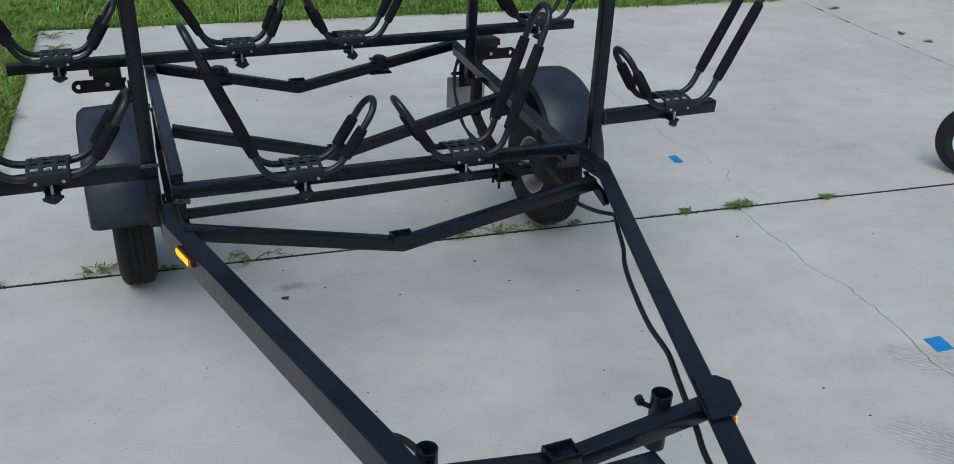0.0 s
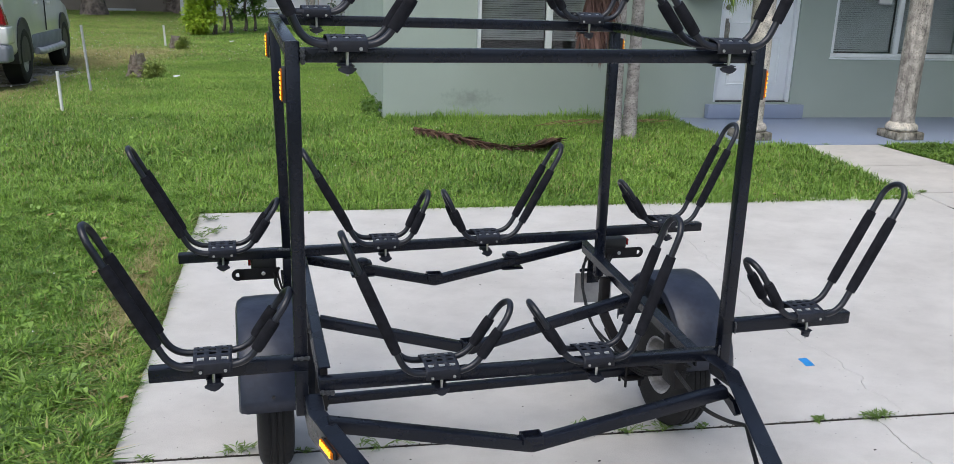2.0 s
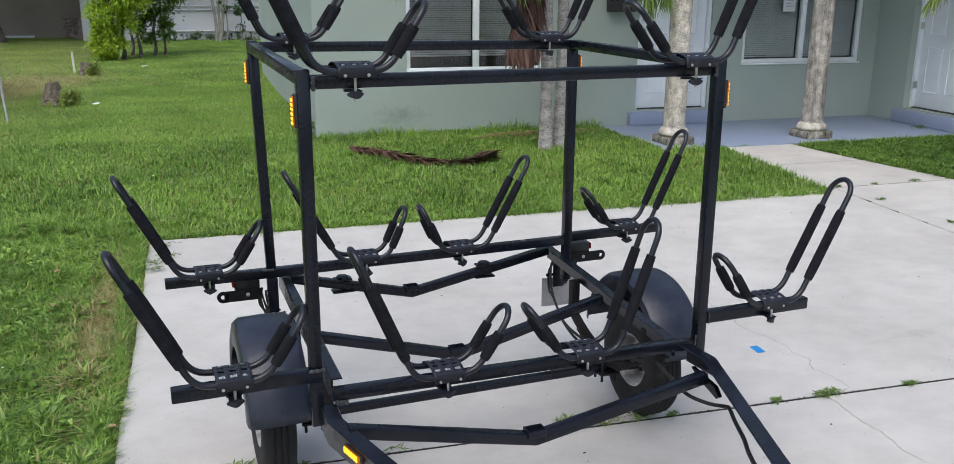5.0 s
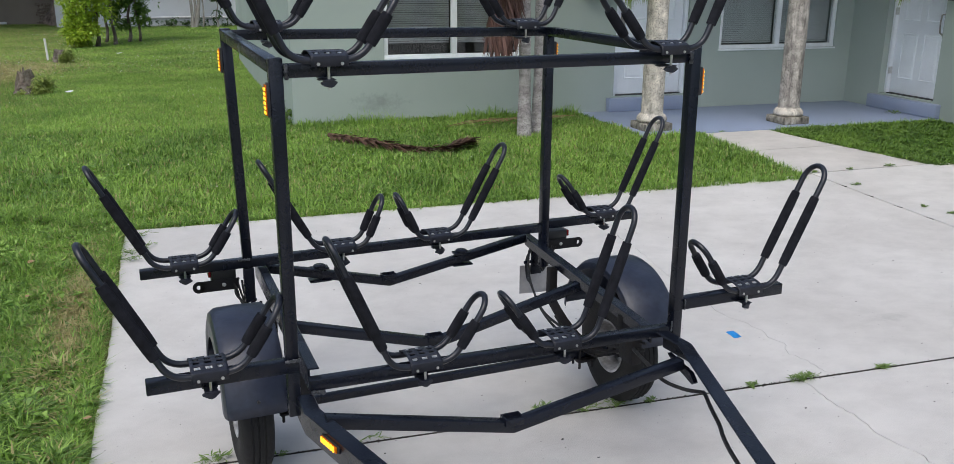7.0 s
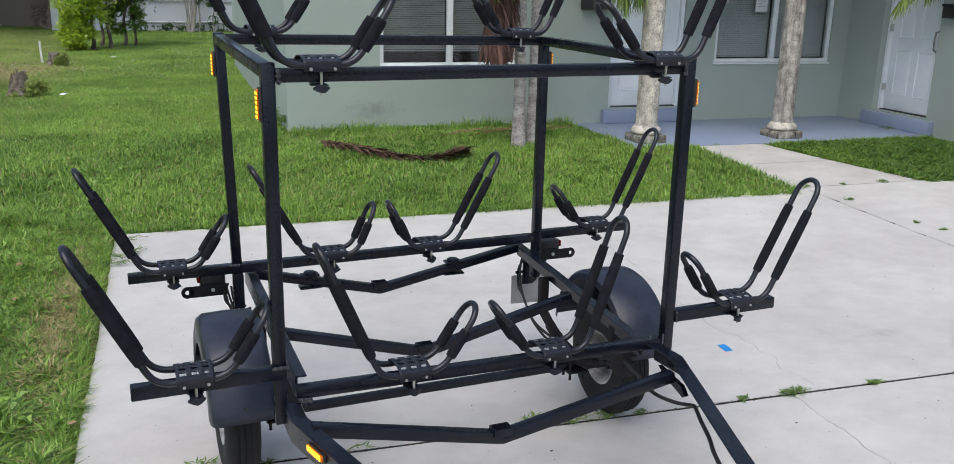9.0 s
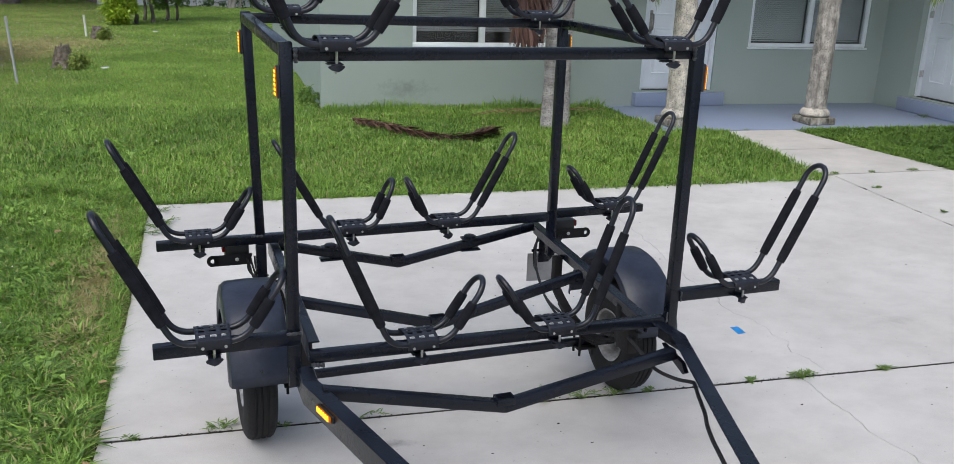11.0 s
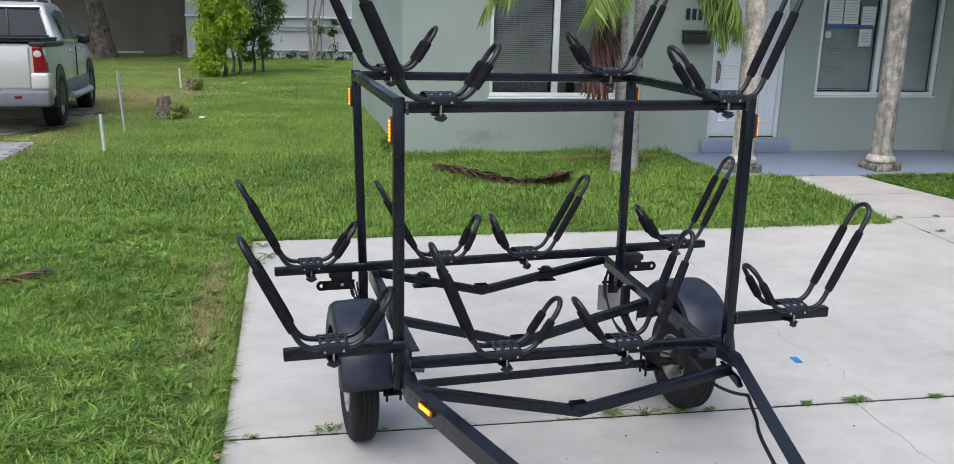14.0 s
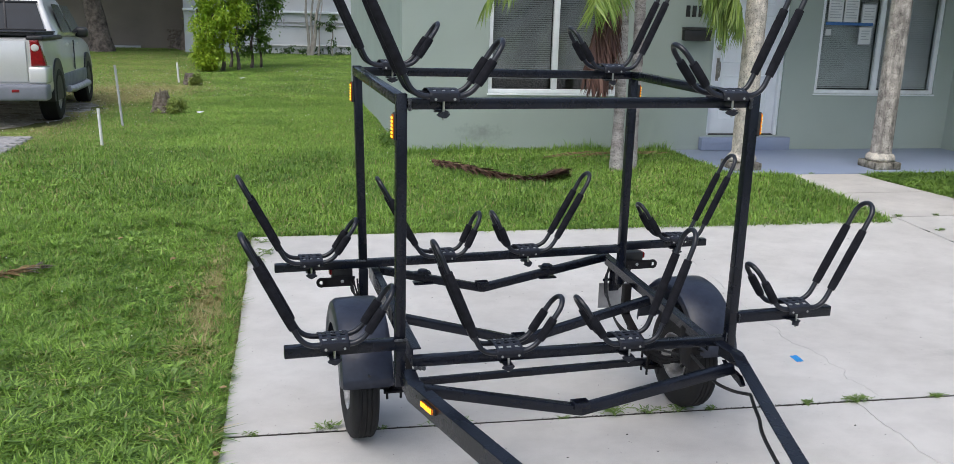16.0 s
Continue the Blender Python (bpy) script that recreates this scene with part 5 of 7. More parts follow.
    for x, top, low, half in ((-0.030, -0.0565, -0.0605, 0.0035), (-0.024, -0.0545, -0.0635, 0.006), (-0.011, -0.0515, -0.0695, 0.0105), (0.0, -0.0510, -0.0715, 0.0125), (0.011, -0.0515, -0.0695, 0.0105), (0.024, -0.0545, -0.0635, 0.006), (0.030, -0.0565, -0.0605, 0.0035)):
        rows.append([bm.verts.new((x * 0.9, front * 0.045 + sy * half, z + 0.003)) for sy, z in ((-1, low), (-1, top), (1, top), (1, low))])
    for p, q in zip(rows, rows[1:]):
        for k in range(4):
            bm.faces.new((p[k], p[(k + 1) % 4], q[(k + 1) % 4], q[k]))
    bm.faces.new(rows[0][::-1])
    bm.faces.new(rows[-1])
    bmesh.ops.rotate(bm, verts=bm.verts, cent=(0, front * 0.045, 0), matrix=Matrix.Rotation(turn, 3, "Z"))
    part("knob", bm, M_PLATE, rk, "black two-winged clamp knob")
    return rk


# each cradle's long side is bent a little differently
racks = [(-0.279, VF, ARM + 0.002, -1, 0.007, -0.017), (0.409, VF, BAR - 0.006, -1, -0.010, 0.008), (0.935, VF, BAR - 0.013, 1, -0.040, 0.013), (1.722, VF, ARM + 0.006, 1, 0.015, 0.003),
         (-0.257, VR, ARM, -1, 0.015, -0.015), (0.413, VR, ARM, -1, 0.017, -0.039), (0.866, VR, ARM, 1, 0.013, -0.041), (1.733, VR, ARM + 0.026, 1, 0.004, 0.008),
         (0.124, VF, 1.634, -1, 0, 0), (1.305, VF, 1.634, 1, -0.012, 0), (0.142, VR, 1.665, -1, 0, 0), (1.283, VR, 1.655, 1, 0, 0)]
for k, (u, v, z, s, out, rise) in enumerate(racks):
    kayak_rack(out, rise, 0.5 * math.sin(2.4 * k + 0.4), -s, {5: 0.028, 6: 0.028, 9: -0.016}.get(k, 0.0)).matrix_basis = TRAILER @ pose(u, v, z + 0.0005, 0, 0, 0 if s > 0 else 180)

# ---- lawn ----
rng = np.random.default_rng(7)


def gh(y):
    s = lambda k: (lambda c: c * c * (3 - 2 * c))(np.clip(k, 0, 1))  # noqa: E731
    return 0.2 * s((y - 4.0) / 4.8) - 0.1 * s((y - 12.8) / 3.4)


def field(x, y, f, seed):
    """A cheap smooth random field from a few waves."""
    r = np.random.default_rng(seed)
    out = np.zeros_like(x)
    for _ in range(7):
        a, p, k = r.uniform(0, 2 * np.pi), r.uniform(0, 2 * np.pi), f * r.uniform(0.6, 1.8)
        out += np.sin(k * (x * np.cos(a) + y * np.sin(a)) + p)
    return out / 7


def blades(name, label, x, y, length, width, mat, lean=0.5, lift=0.0, plain=False):
    """One bent, tapered blade at every x, y; plain: a single pointed face, for turf far off."""
    n = len(x)
    z = gh(y) - 0.02 + lift
    a = rng.uniform(0, 2 * np.pi, n)
    b = a + rng.uniform(1.0, 2.1, n)
    bend = length * lean * rng.uniform(0.1, 1.5, n)
    width = width * rng.uniform(0.6, 1.35, n)
    wx, wy = np.cos(b) * width / 2, np.sin(b) * width / 2
    dx, dy = np.cos(a) * bend, np.sin(a) * bend
    hz = length * rng.uniform(0.5, 1.0, n)
    tip = np.stack([x + dx, y + dy, z + hz * np.where(bend > length * 0.7, 0.75, 1.0)], -1)
    side = [np.stack([x - wx, y - wy, z], -1), np.stack([x + wx, y + wy, z], -1)]
    if plain:
        v, corners, sizes = np.stack(side + [tip], 1), np.array([0, 1, 2]), (3,)
    else:
        up = [np.stack([x + f * wx * 0.85 + dx * 0.3, y + f * wy * 0.85 + dy * 0.3, z + hz * 0.6], -1) for f in (-1, 1)]
        v, corners, sizes = np.stack(side + up + [tip], 1), np.array([0, 1, 3, 2, 2, 3, 4]), (4, 3)
    k, m = v.shape[1], len(corners)
    me = bpy.data.meshes.new(name)
    me.vertices.add(n * k)
    me.vertices.foreach_set("co", v.ravel())
    me.loops.add(n * m)
    me.loops.foreach_set("vertex_index", (np.arange(n)[:, None] * k + corners).ravel().astype(np.int32))
    me.polygons.add(n * len(sizes))
    starts = (np.arange(n)[:, None] * m + np.array([0, 4][:len(sizes)])).ravel().astype(np.int32)
    me.polygons.foreach_set("loop_start", starts)
    me.update(calc_edges=True)
    me.validate()
    me.materials.append(mat)
    return tagged(new(name, me), label, "grass", kind="stuff")


def lawn_mask(x, y):
    """True where the lawn grows."""
    drive = (x > EDGE_X - 0.035) & (y < FAR_Y + 0.0) & (x < 9.5)
    lane_ = (x > LANE_X - 0.1) & (y < 6.62) & (x < 9.5)
    k = np.clip((8.42 - y) / 1.8, 0, 1)
    walk_ = (x > 4.88) & (x < 5.80 + 0.62 * k ** 1.4) & (y < 8.45) & (y > 6.5)
    porch = (x > 4.2) & (y > 8.43)
    house = (x > HX0 - 0.01) & (y > HY - 0.005) & (y < 20.0)
    plinths = (np.hypot(x - 6.29, y - 8.76) < 0.3) & (y > 8.43)
    truck = (x < -3.85 + 0.2 * np.sin(y * 3.0)) & (y > 11.9) & (y < 16.2)
    pavers = (x < -3.78) & (y < 11.42) & (y > 8.5)
    return ~(drive | lane_ | walk_ | porch | house | plinths | truck | pavers)


def scatter(n, x0, x1, y0, y1):
    x, y = rng.uniform(x0, x1, n), rng.uniform(y0, y1, n)
    k = lawn_mask(x, y)
    return x[k], y[k]


def dry_patch(x, y):
    """Thin, straw-coloured turf along the drive."""
    return 0.8 * np.exp(-(((x + 1.15) / 0.2) ** 2 + ((y - 4.95) / 0.42) ** 2)) + 0.45 * np.exp(-(((x + 1.08) / 0.14) ** 2 + ((y - 4.2) / 0.8) ** 2)) + 0.8 * np.exp(-(((x + 1.1) / 0.15) ** 2 + ((y - 5.6) / 0.7) ** 2)) + 1.5 * np.exp(-(((x + 4.1) / 0.95) ** 2 + ((y - 17.9) / 1.5) ** 2)) + 0.8 * np.exp(-(((x + 3.95) / 0.3) ** 2 + ((y - 13.5) / 2.2) ** 2)) + 0.5 * np.exp(-(((x + 3.0) / 0.8) ** 2 + ((y - 19.3) / 0.9) ** 2))


def sow(n, x0, x1, y0, y1, l0, l1, w, plain=False, verge=True, lean=0.8, dark_share=0.0):
    """Turf over a rectangle; verge: only the strip that runs along the drive and widens towards the far wall, or all but that strip."""
    x, y = scatter(n, x0, x1, y0, y1)
    k = (x > -1.5 - 0.32 * np.maximum(y, 0)) & (y > 1.4)
    k = k if verge else ~k
    x, y = x[k], y[k]
    tall = 1 + 0.35 * field(x, y, 2.5, 11) + 0.5 * field(x, y, 9, 12) + 0.6 * field(x, y, 26, 14)
    dry = dry_patch(x, y) + 0.11 * (x < 5.5) * (1 + field(x, y, 3.5, 13)) + 0.34 * np.clip((y - 7) / 6, 0, 1) * np.clip((-2.0 - x) / 1.6, 0, 1)
    isdry = rng.uniform(0, 1, len(x)) < np.minimum(dry * 0.85, 0.93)
    length = rng.uniform(l0, l1, len(x)) * np.clip(tall, 0.45, 1.7)
    low = ~isdry & (rng.uniform(0, 1, len(x)) < dark_share)
    g = ~isdry & ~low
    # darker leafy blades also stand for shaded gaps and the shaded right lawn
    if dark_share:
        blades("dark_cover", "low dark green leafy weeds that also put shade into the lawn's colour", x[low], y[low], length[low] * 0.9, w * 1.5, M_MIDLEAF, 1.3)
    blades("lawn_grass", "lush green broad-bladed lawn grass", x[g], y[g], length[g], w, M_GRASS, lean, plain=plain)
    blades("dry_grass", "straw-coloured dry blades among the lawn", x[isdry], y[isdry], length[isdry] * 0.85, w, M_DRYGRASS, lean, plain=plain)


sow(135000, -4.0, EDGE_X + 0.02, 1.6, 4.4, 0.05, 0.10, 0.0110, lean=1.15, dark_share=0.5)
sow(155000, -4.0, EDGE_X + 0.02, 4.4, 7.2, 0.04, 0.085, 0.0090, lean=1.0, dark_share=0.06)
sow(200000, -5.0, 5.0, 6.5, 10.4, 0.045, 0.09, 0.0095, dark_share=0.08)
sow(56000, 5.6, 9.6, 6.6, 8.5, 0.035, 0.06, 0.010, dark_share=0.9)
sow(330000, -7.3, 0.8, 10.2, 17.5, 0.03, 0.055, 0.011, True, lean=1.1)
sow(380000, -12.5, 3.2, 17.5, 34.5, 0.03, 0.055, 0.018, True, lean=1.2)
# the lawn goes on round the drive
sow(45000, -11.0, EDGE_X + 0.02, -7.0, 17.0, 0.06, 0.12, 0.026, True, False)
sow(9000, 9.52, 14.0, -7.0, 5.6, 0.06, 0.12, 0.03, True, False)
# longer fringe that leans over the concrete and along the wall
x = np.concatenate([rng.normal(EDGE_X - 0.075, 0.026, 6500), rng.uniform(EDGE_X, 4.9, 3200), rng.uniform(HX0, 4.2, 3500), rng.uniform(4.86, 4.92, 600), rng.uniform(5.9, 8.2, 900)])
y = np.concatenate([rng.uniform(1.6, FAR_Y, 6500), rng.normal(FAR_Y + 0.04, 0.03, 3200), rng.normal(HY - 0.12, 0.07, 3500), rng.uniform(6.6, 8.4, 600), rng.normal(8.38, 0.03, 900)])
blades("edge_grass", "longer grass fringe leaning over the concrete edge", x, y, rng.uniform(0.04, 0.105, len(x)), 0.0065, M_GRASS, 0.9)
x, y = rng.uniform(HX0, 4.15, 1500), rng.normal(HY - 0.10, 0.05, 1500)
blades("edge_grass", "taller unmown grass along the foot of the wall", x, y, rng.uniform(0.06, 0.24, len(x)) * np.clip(0.7 + 0.9 * field(x, y, 4, 41), 0.3, 1.3), 0.009, M_GRASS, 0.6)
# low broad-leaved weeds among the turf
wv, wf = [], []
x, y = scatter(500, -5.0, EDGE_X - 0.05, 2.2, 10.0)
k = field(x, y, 3.0, 31) > 0.1
for px_, py_ in zip(x[k], y[k]):
    z0, n = float(gh(np.array(py_))) + 0.02, int(rng.integers(4, 9))
    for _ in range(n):
        a, ln, w, b = rng.uniform(0, 6.28), rng.uniform(0.025, 0.06), rng.uniform(0.012, 0.022), len(wv)
        c, s, up = math.cos(a), math.sin(a), rng.uniform(0.01, 0.035)
        x0, y0 = px_ + rng.uniform(-0.05, 0.05), py_ + rng.uniform(-0.05, 0.05)
        wv += [(x0, y0, z0), (x0 + c * ln * 0.5 - s * w, y0 + s * ln * 0.5 + c * w, z0 + up), (x0 + c * ln, y0 + s * ln, z0 + up * 0.8), (x0 + c * ln * 0.5 + s * w, y0 + s * ln * 0.5 - c * w, z0 + up)]
        wf.append((b, b + 1, b + 2, b + 3))
tagged(new("lawn_weeds", raw_mesh("lawn_weeds", wv, wf, M_GRASS)), "small broad-leaved green weeds among the lawn grass", "weeds", kind="stuff")
# clover flowers
x, y = scatter(900, -7.5, 0.6, 11, 28)
k = field(x, y, 0.8, 21) > -0.02
x, y = x[k], y[k]
x2, y2 = scatter(50, -4.5, 4.2, 3.0, 10.0)
x, y = np.concatenate([x, x2]), np.concatenate([y, y2])
fv, ff = [], []
for px_, py_ in zip(x, y):
    s, zz, b = 0.0038 + 0.00022 * py_, float(gh(np.array(py_))) + 0.065, len(fv)
    fv += [(px_ - s, py_, zz), (px_ + s, py_, zz), (px_, py_ - s, zz), (px_, py_ + s, zz), (px_, py_, zz - s), (px_, py_, zz + s)]
    ff += [(b + i, b + j, b + k2) for i in (0, 1) for j in (2, 3) for k2 in (4, 5)]
tagged(new("clover_flowers", raw_mesh("clover_flowers", fv, ff, M_FLOWER)), "tiny white clover flowers dotted over the lawn", "flowers", kind="stuff")


# ---- weeds in the joints ----
def leaf_quad(bm, p, d, up, length, width):
    """A pointed leaf from p along d."""
    d, up = Vector(d).normalized(), Vector(up)
    s = d.cross(up)
    s = (s.normalized() if s.length > 1e-4 else Vector((1, 0, 0))) * width / 2
    p = Vector(p)
    a, m, t = bm.verts.new(p), p + d * length * 0.45, bm.verts.new(p + d * length - up * length * 0.15)
    l, r = bm.verts.new(m - s), bm.verts.new(m + s)
    bm.faces.new((a, r, t))
    bm.faces.new((a, t, l))


def weed(x, y, size, n, seed, label="small green weed tuft sprouting from the concrete joint"):
    r = random.Random(seed)
    bm = bmesh.new()
    for _ in range(n):
        a, run = r.uniform(0, 6.28), size * r.uniform(0.3, 1.0)
        d = Vector((math.cos(a), math.sin(a) * 0.4, 0))
        pts = [Vector((0, 0, -0.01)) + d * run * t + Vector((0, 0, 0.045 * size / 0.15 * math.sin(t * 2.4) + 0.006)) for t in (0, 0.25, 0.5, 0.75, 1)]
        sweep(bm, pts, [0.0016, 0.0015, 0.0013, 0.001, 0.0006], 4)
        for t in (1, 2, 3, 4):
            for _s in range(2):
                aa = a + r.uniform(-1.6, 1.6)
                leaf_quad(bm, pts[t], (math.cos(aa), math.sin(aa), r.uniform(0.0, 0.6)), (0, 0, 1), r.uniform(0.025, 0.06) * (0.6 + size * 2.5), r.uniform(0.004, 0.009))
    solid("weed", bm, M_WEED, label, "weed", "weeds in the driveway joint", smooth=False, m=pose(x, y, ground_height(y) - 0.002))


for k, (x, y, s, n) in enumerate(((2.31, 3.225, 0.08, 16), (0.975, 3.24, 0.14, 11), (1.15, 3.23, 0.09, 6), (1.315, 3.23, 0.085, 7), (0.114, 3.22, 0.14, 6), (-0.45, 3.25, 0.09, 6), (-0.80, 3.24, 0.04, 4), (2.78, 3.22, 0.045, 9),
                                  (2.03, 3.23, 0.045, 6), (5.16, 6.2, 0.05, 6), (5.30, 5.55, 0.05, 6), (5.35, 5.35, 0.04, 5), (5.05, 6.63, 0.05, 6), (5.5, 6.63, 0.05, 6), (5.95, 6.64, 0.07, 7), (-0.2, 3.23, 0.03, 3), (0.7, 3.23, 0.04, 3), (5.2, 8.43, 0.05, 5), (1.5, 3.23, 0.05, 4))):
    weed(x, y + skew(x, y), s, n, 40 + k)
weed(8.02, 8.95, 0.14, 8, 90, "small green weed growing by the painted step")


def tape(x, y, w, d, rz):
    bm = bmesh.new()
    rows = [[bm.verts.new((-w / 2 + w * i / 4 + 0.12 * d * (j / 2 - 0.5), -d / 2 + d * j / 2, 0.0012 + 0.0015 * ((i + j) % 2))) for i in range(5)] for j in range(3)]
    for a, b in zip(rows, rows[1:]):
        for i in range(4):
            bm.faces.new((a[i], a[i + 1], b[i + 1], b[i]))
    t = solid("tape_piece", bm, M_TAPE, "torn piece of bright blue masking tape on concrete", "tape", "tape pieces", smooth=False, m=pose(x, y, 0, 0, 0, rz))
    md = t.modifiers.new("thickness", "SOLIDIFY")
    md.thickness = 0.0006


tape(2.30, 3.80, 0.05, 0.09, 4)
tape(2.365, 2.06, 0.075, 0.08, 0)


def litter(name, x, y, s, mat, label, rz, z=0.004, cat="litter"):
    bm = bmesh.new()
    r = random.Random(int(x * 100 + y * 10))
    ring = [bm.verts.new((s * math.cos(a) * r.uniform(0.7, 1.1), s * 0.55 * math.sin(a) * r.uniform(0.6, 1.2), r.uniform(0, s * 0.35))) for a in [k * 0.698 for k in range(9)]]
    c = bm.verts.new((0, 0, s * 0.1))
    for a, b in zip(ring, ring[1:] + ring[:1]):
        bm.faces.new((a, b, c))
    solid(name, bm, mat, label, cat, smooth=False, m=pose(x, y, ground_height(y) + z, 0, 0, rz))


# specks of soil and bits of leaf on the concrete
cv, cf, cr = [], [], random.Random(29)
for i in range(170):
    x, y, q, b = cr.uniform(EDGE_X + 0.05, 4.6), cr.uniform(1.2, 6.3), cr.uniform(0.0015, 0.0045) * (1.8 if i % 9 == 0 else 1), len(cv)
    z, a = ground_height(y), cr.uniform(0, 3.14)
    c, d = math.cos(a) * q * cr.uniform(1, 2.2), math.sin(a) * q
    cv += [(x - c, y - d, z + 0.001), (x + c, y + d, z + 0.001), (x + d, y - c * 0.5, z + 0.001), (x - d, y + c * 0.5, z + 0.001), (x, y, z - 0.002), (x, y, z + 0.001 + q * 0.5)]
    cf += [(b + i2, b + j2, b + k2) for i2 in (0, 1) for j2 in (2, 3) for k2 in (4, 5)]
tagged(new("dirt_specks", raw_mesh("dirt_specks", cv, cf, M_JOINT)), "dark specks of soil scattered on the concrete", "dirt", kind="stuff")
M_LEAFBROWN = material("dry_leaf", (0.36, 0.24, 0.12), rough=0.8, var=0.2, scale=30, bump=0.2)
litter("leaf_scrap", 0.203, 2.94, 0.018, M_DARK, "dark crumpled leaf scrap on the concrete", 20)
litter("pebble", 1.037, 2.85, 0.008, M_DARK, "tiny dark pebble on the concrete", 0)
for x, y, s, rz in ((-1.45, 5.9, 0.035, 30), (-1.9, 6.4, 0.035, 70), (0.9, 6.52, 0.03, 10), (3.6, 6.56, 0.03, 50)):
    litter("dry_leaf", x, y, s, M_LEAFBROWN, "curled tan dry leaf lying on the grass", rz, 0.05, "leaf")
# grass runners creeping over the drive's corner, leaves along its edge
for k, (x, y) in enumerate(((-0.86, 6.02), (-0.80, 6.12), (-0.84, 6.36), (-0.88, 5.9))):
    weed(x, y, 0.12, 6, 120 + k, "green grass runner creeping over the concrete")
for x, y, s, rz in ((-0.95, 3.75, 0.024, 20), (-0.93, 3.05, 0.026, 130), (-1.4, 5.35, 0.026, 40)):
    litter("dry_leaf", x, y, s, M_LEAFBROWN, "curled tan dry leaf lying on the grass", rz, 0.04, "leaf")
ls = thing("frond_scrap", pose(-2.45, 5.73, ground_height(5.73) + 0.035, 0, 0, 38), "dried brown palm frond scrap lying on the grass", "palm frond")
r = random.Random(23)
bm = bmesh.new()
sweep(bm, [(-0.17, 0, 0.0), (-0.06, 0.015, 0.02), (0.05, 0.0, 0.03), (0.15, -0.02, 0.015)], [0.012, 0.011, 0.008, 0.004], 7)
part("rib", bm, M_LEAFBROWN, ls)
for mat, n, x0, x1, lab in ((M_LEAFBROWN, 46, -0.17, 0.06, "shrivelled brown leaflets"), (M_WOODLOG, 22, 0.02, 0.15, "bleached grey leaflets")):
    bm = bmesh.new()
    for _ in range(n):
        p = Vector((r.uniform(x0, x1), r.gauss(0, 0.008), r.uniform(0.005, 0.03)))
        leaf_quad(bm, p, (r.uniform(0.4, 1.2), r.uniform(-0.6, 0.6), r.uniform(-0.15, 0.25)), (0, 0, 1), r.uniform(0.06, 0.14), r.uniform(0.008, 0.016))
    part("foliage", bm, mat, ls, lab, smooth=False)
litter("paper_scrap", -2.0, 13.6, 0.07, M_PAPER, "white paper scrap lying in the grass", 20, 0.06)
litter("paper_scrap", -1.75, 20.8, 0.10, M_PAPER, "pale scrap lying in the grass", 60, 0.06)

# cart wheel at the drive's far side
cw = thing("cart_wheel", pose(3.68, 3.27, 0, 0, 0, 42) @ Matrix.Scale(1.25, 4), "small black pneumatic cart wheel with pale blue rim", "wheel")
bm = bmesh.new()
lathe(bm, [(0.085, -0.03), (0.11, -0.04), (0.135, -0.032), (0.148, -0.015), (0.15, -0.006), (0.146, 0.0), (0.15, 0.006), (0.148, 0.015), (0.135, 0.032), (0.11, 0.04), (0.085, 0.03)], (0, 0, 0.15), axis="x", seg=44, close=True)
part("tyre", bm, M_RUBBER, cw)
bm = bmesh.new()
lathe(bm, [(0.02, -0.02), (0.06, -0.012), (0.085, -0.028), (0.092, -0.03), (0.092, 0.03), (0.085, 0.028), (0.06, 0.012), (0.02, 0.02)], (0, 0, 0.15), axis="x", seg=32)
part("rim", bm, M_HUB, cw, "pale blue painted rim")
bm = bmesh.new()
sweep(bm, [(-0.05, 0, 0.15), (0.5, 0, 0.15)], 0.009, 10)
part("axle", bm, M_ZINC, cw)


# ---- palms ----
def frond(bm_rib, bm_leaf, base, tip, sag, leaf_len, n, r, width=0.017, hang=0.8, drift=0.0):
    """A feather frond from base to tip: an arched rib with leaflets that hang."""
    base, tip = Vector(base), Vector(tip)
    mid = base.lerp(tip, 0.5) + Vector((0, 0, sag))
    pts = []
    for k in range(15):
        t = k / 14
        pts.append(base.lerp(mid, t).lerp(mid.lerp(tip, t), t))
    sweep(bm_rib, pts, [0.014 * (1 - 0.85 * k / 14) for k in range(15)], 6)
    for k in range(n):
        t = 0.22 + 0.78 * math.sqrt(k / (n - 1))
        i = min(int(t * 14), 13)
        p = pts[i].lerp(pts[i + 1], t * 14 - i)
        d = (pts[i + 1] - pts[i]).normalized()
        for s in (-1, 1):
            side = d.cross(Vector((0, 0, 1))).normalized() * s
            w = d * r.uniform(0.35, 0.75) + side * r.uniform(0.35, 0.9) + Vector((-drift * r.uniform(0.2, 1.3), 0, -hang * r.uniform(0.5, 1.6)))
            w.normalize()
            ll = leaf_len * r.uniform(0.75, 1.1) * (0.55 + 0.9 * math.sin(math.pi * min(t * 0.85 + 0.1, 1)) * 0.5)
            u = w.cross(Vector((r.uniform(-1, 1), r.uniform(-1, 1), 0.3))).normalized() * width / 2
            q, e = p + w * ll * 0.5, p + w * ll + Vector((0, 0, -0.12 * ll))
            vs = [bm_leaf.verts.new(c) for c in (p - u * 0.5, p + u * 0.5, q + u, q - u, e)]
            bm_leaf.faces.new((vs[0], vs[1], vs[2], vs[3]))
            bm_leaf.faces.new((vs[3], vs[2], vs[4]))


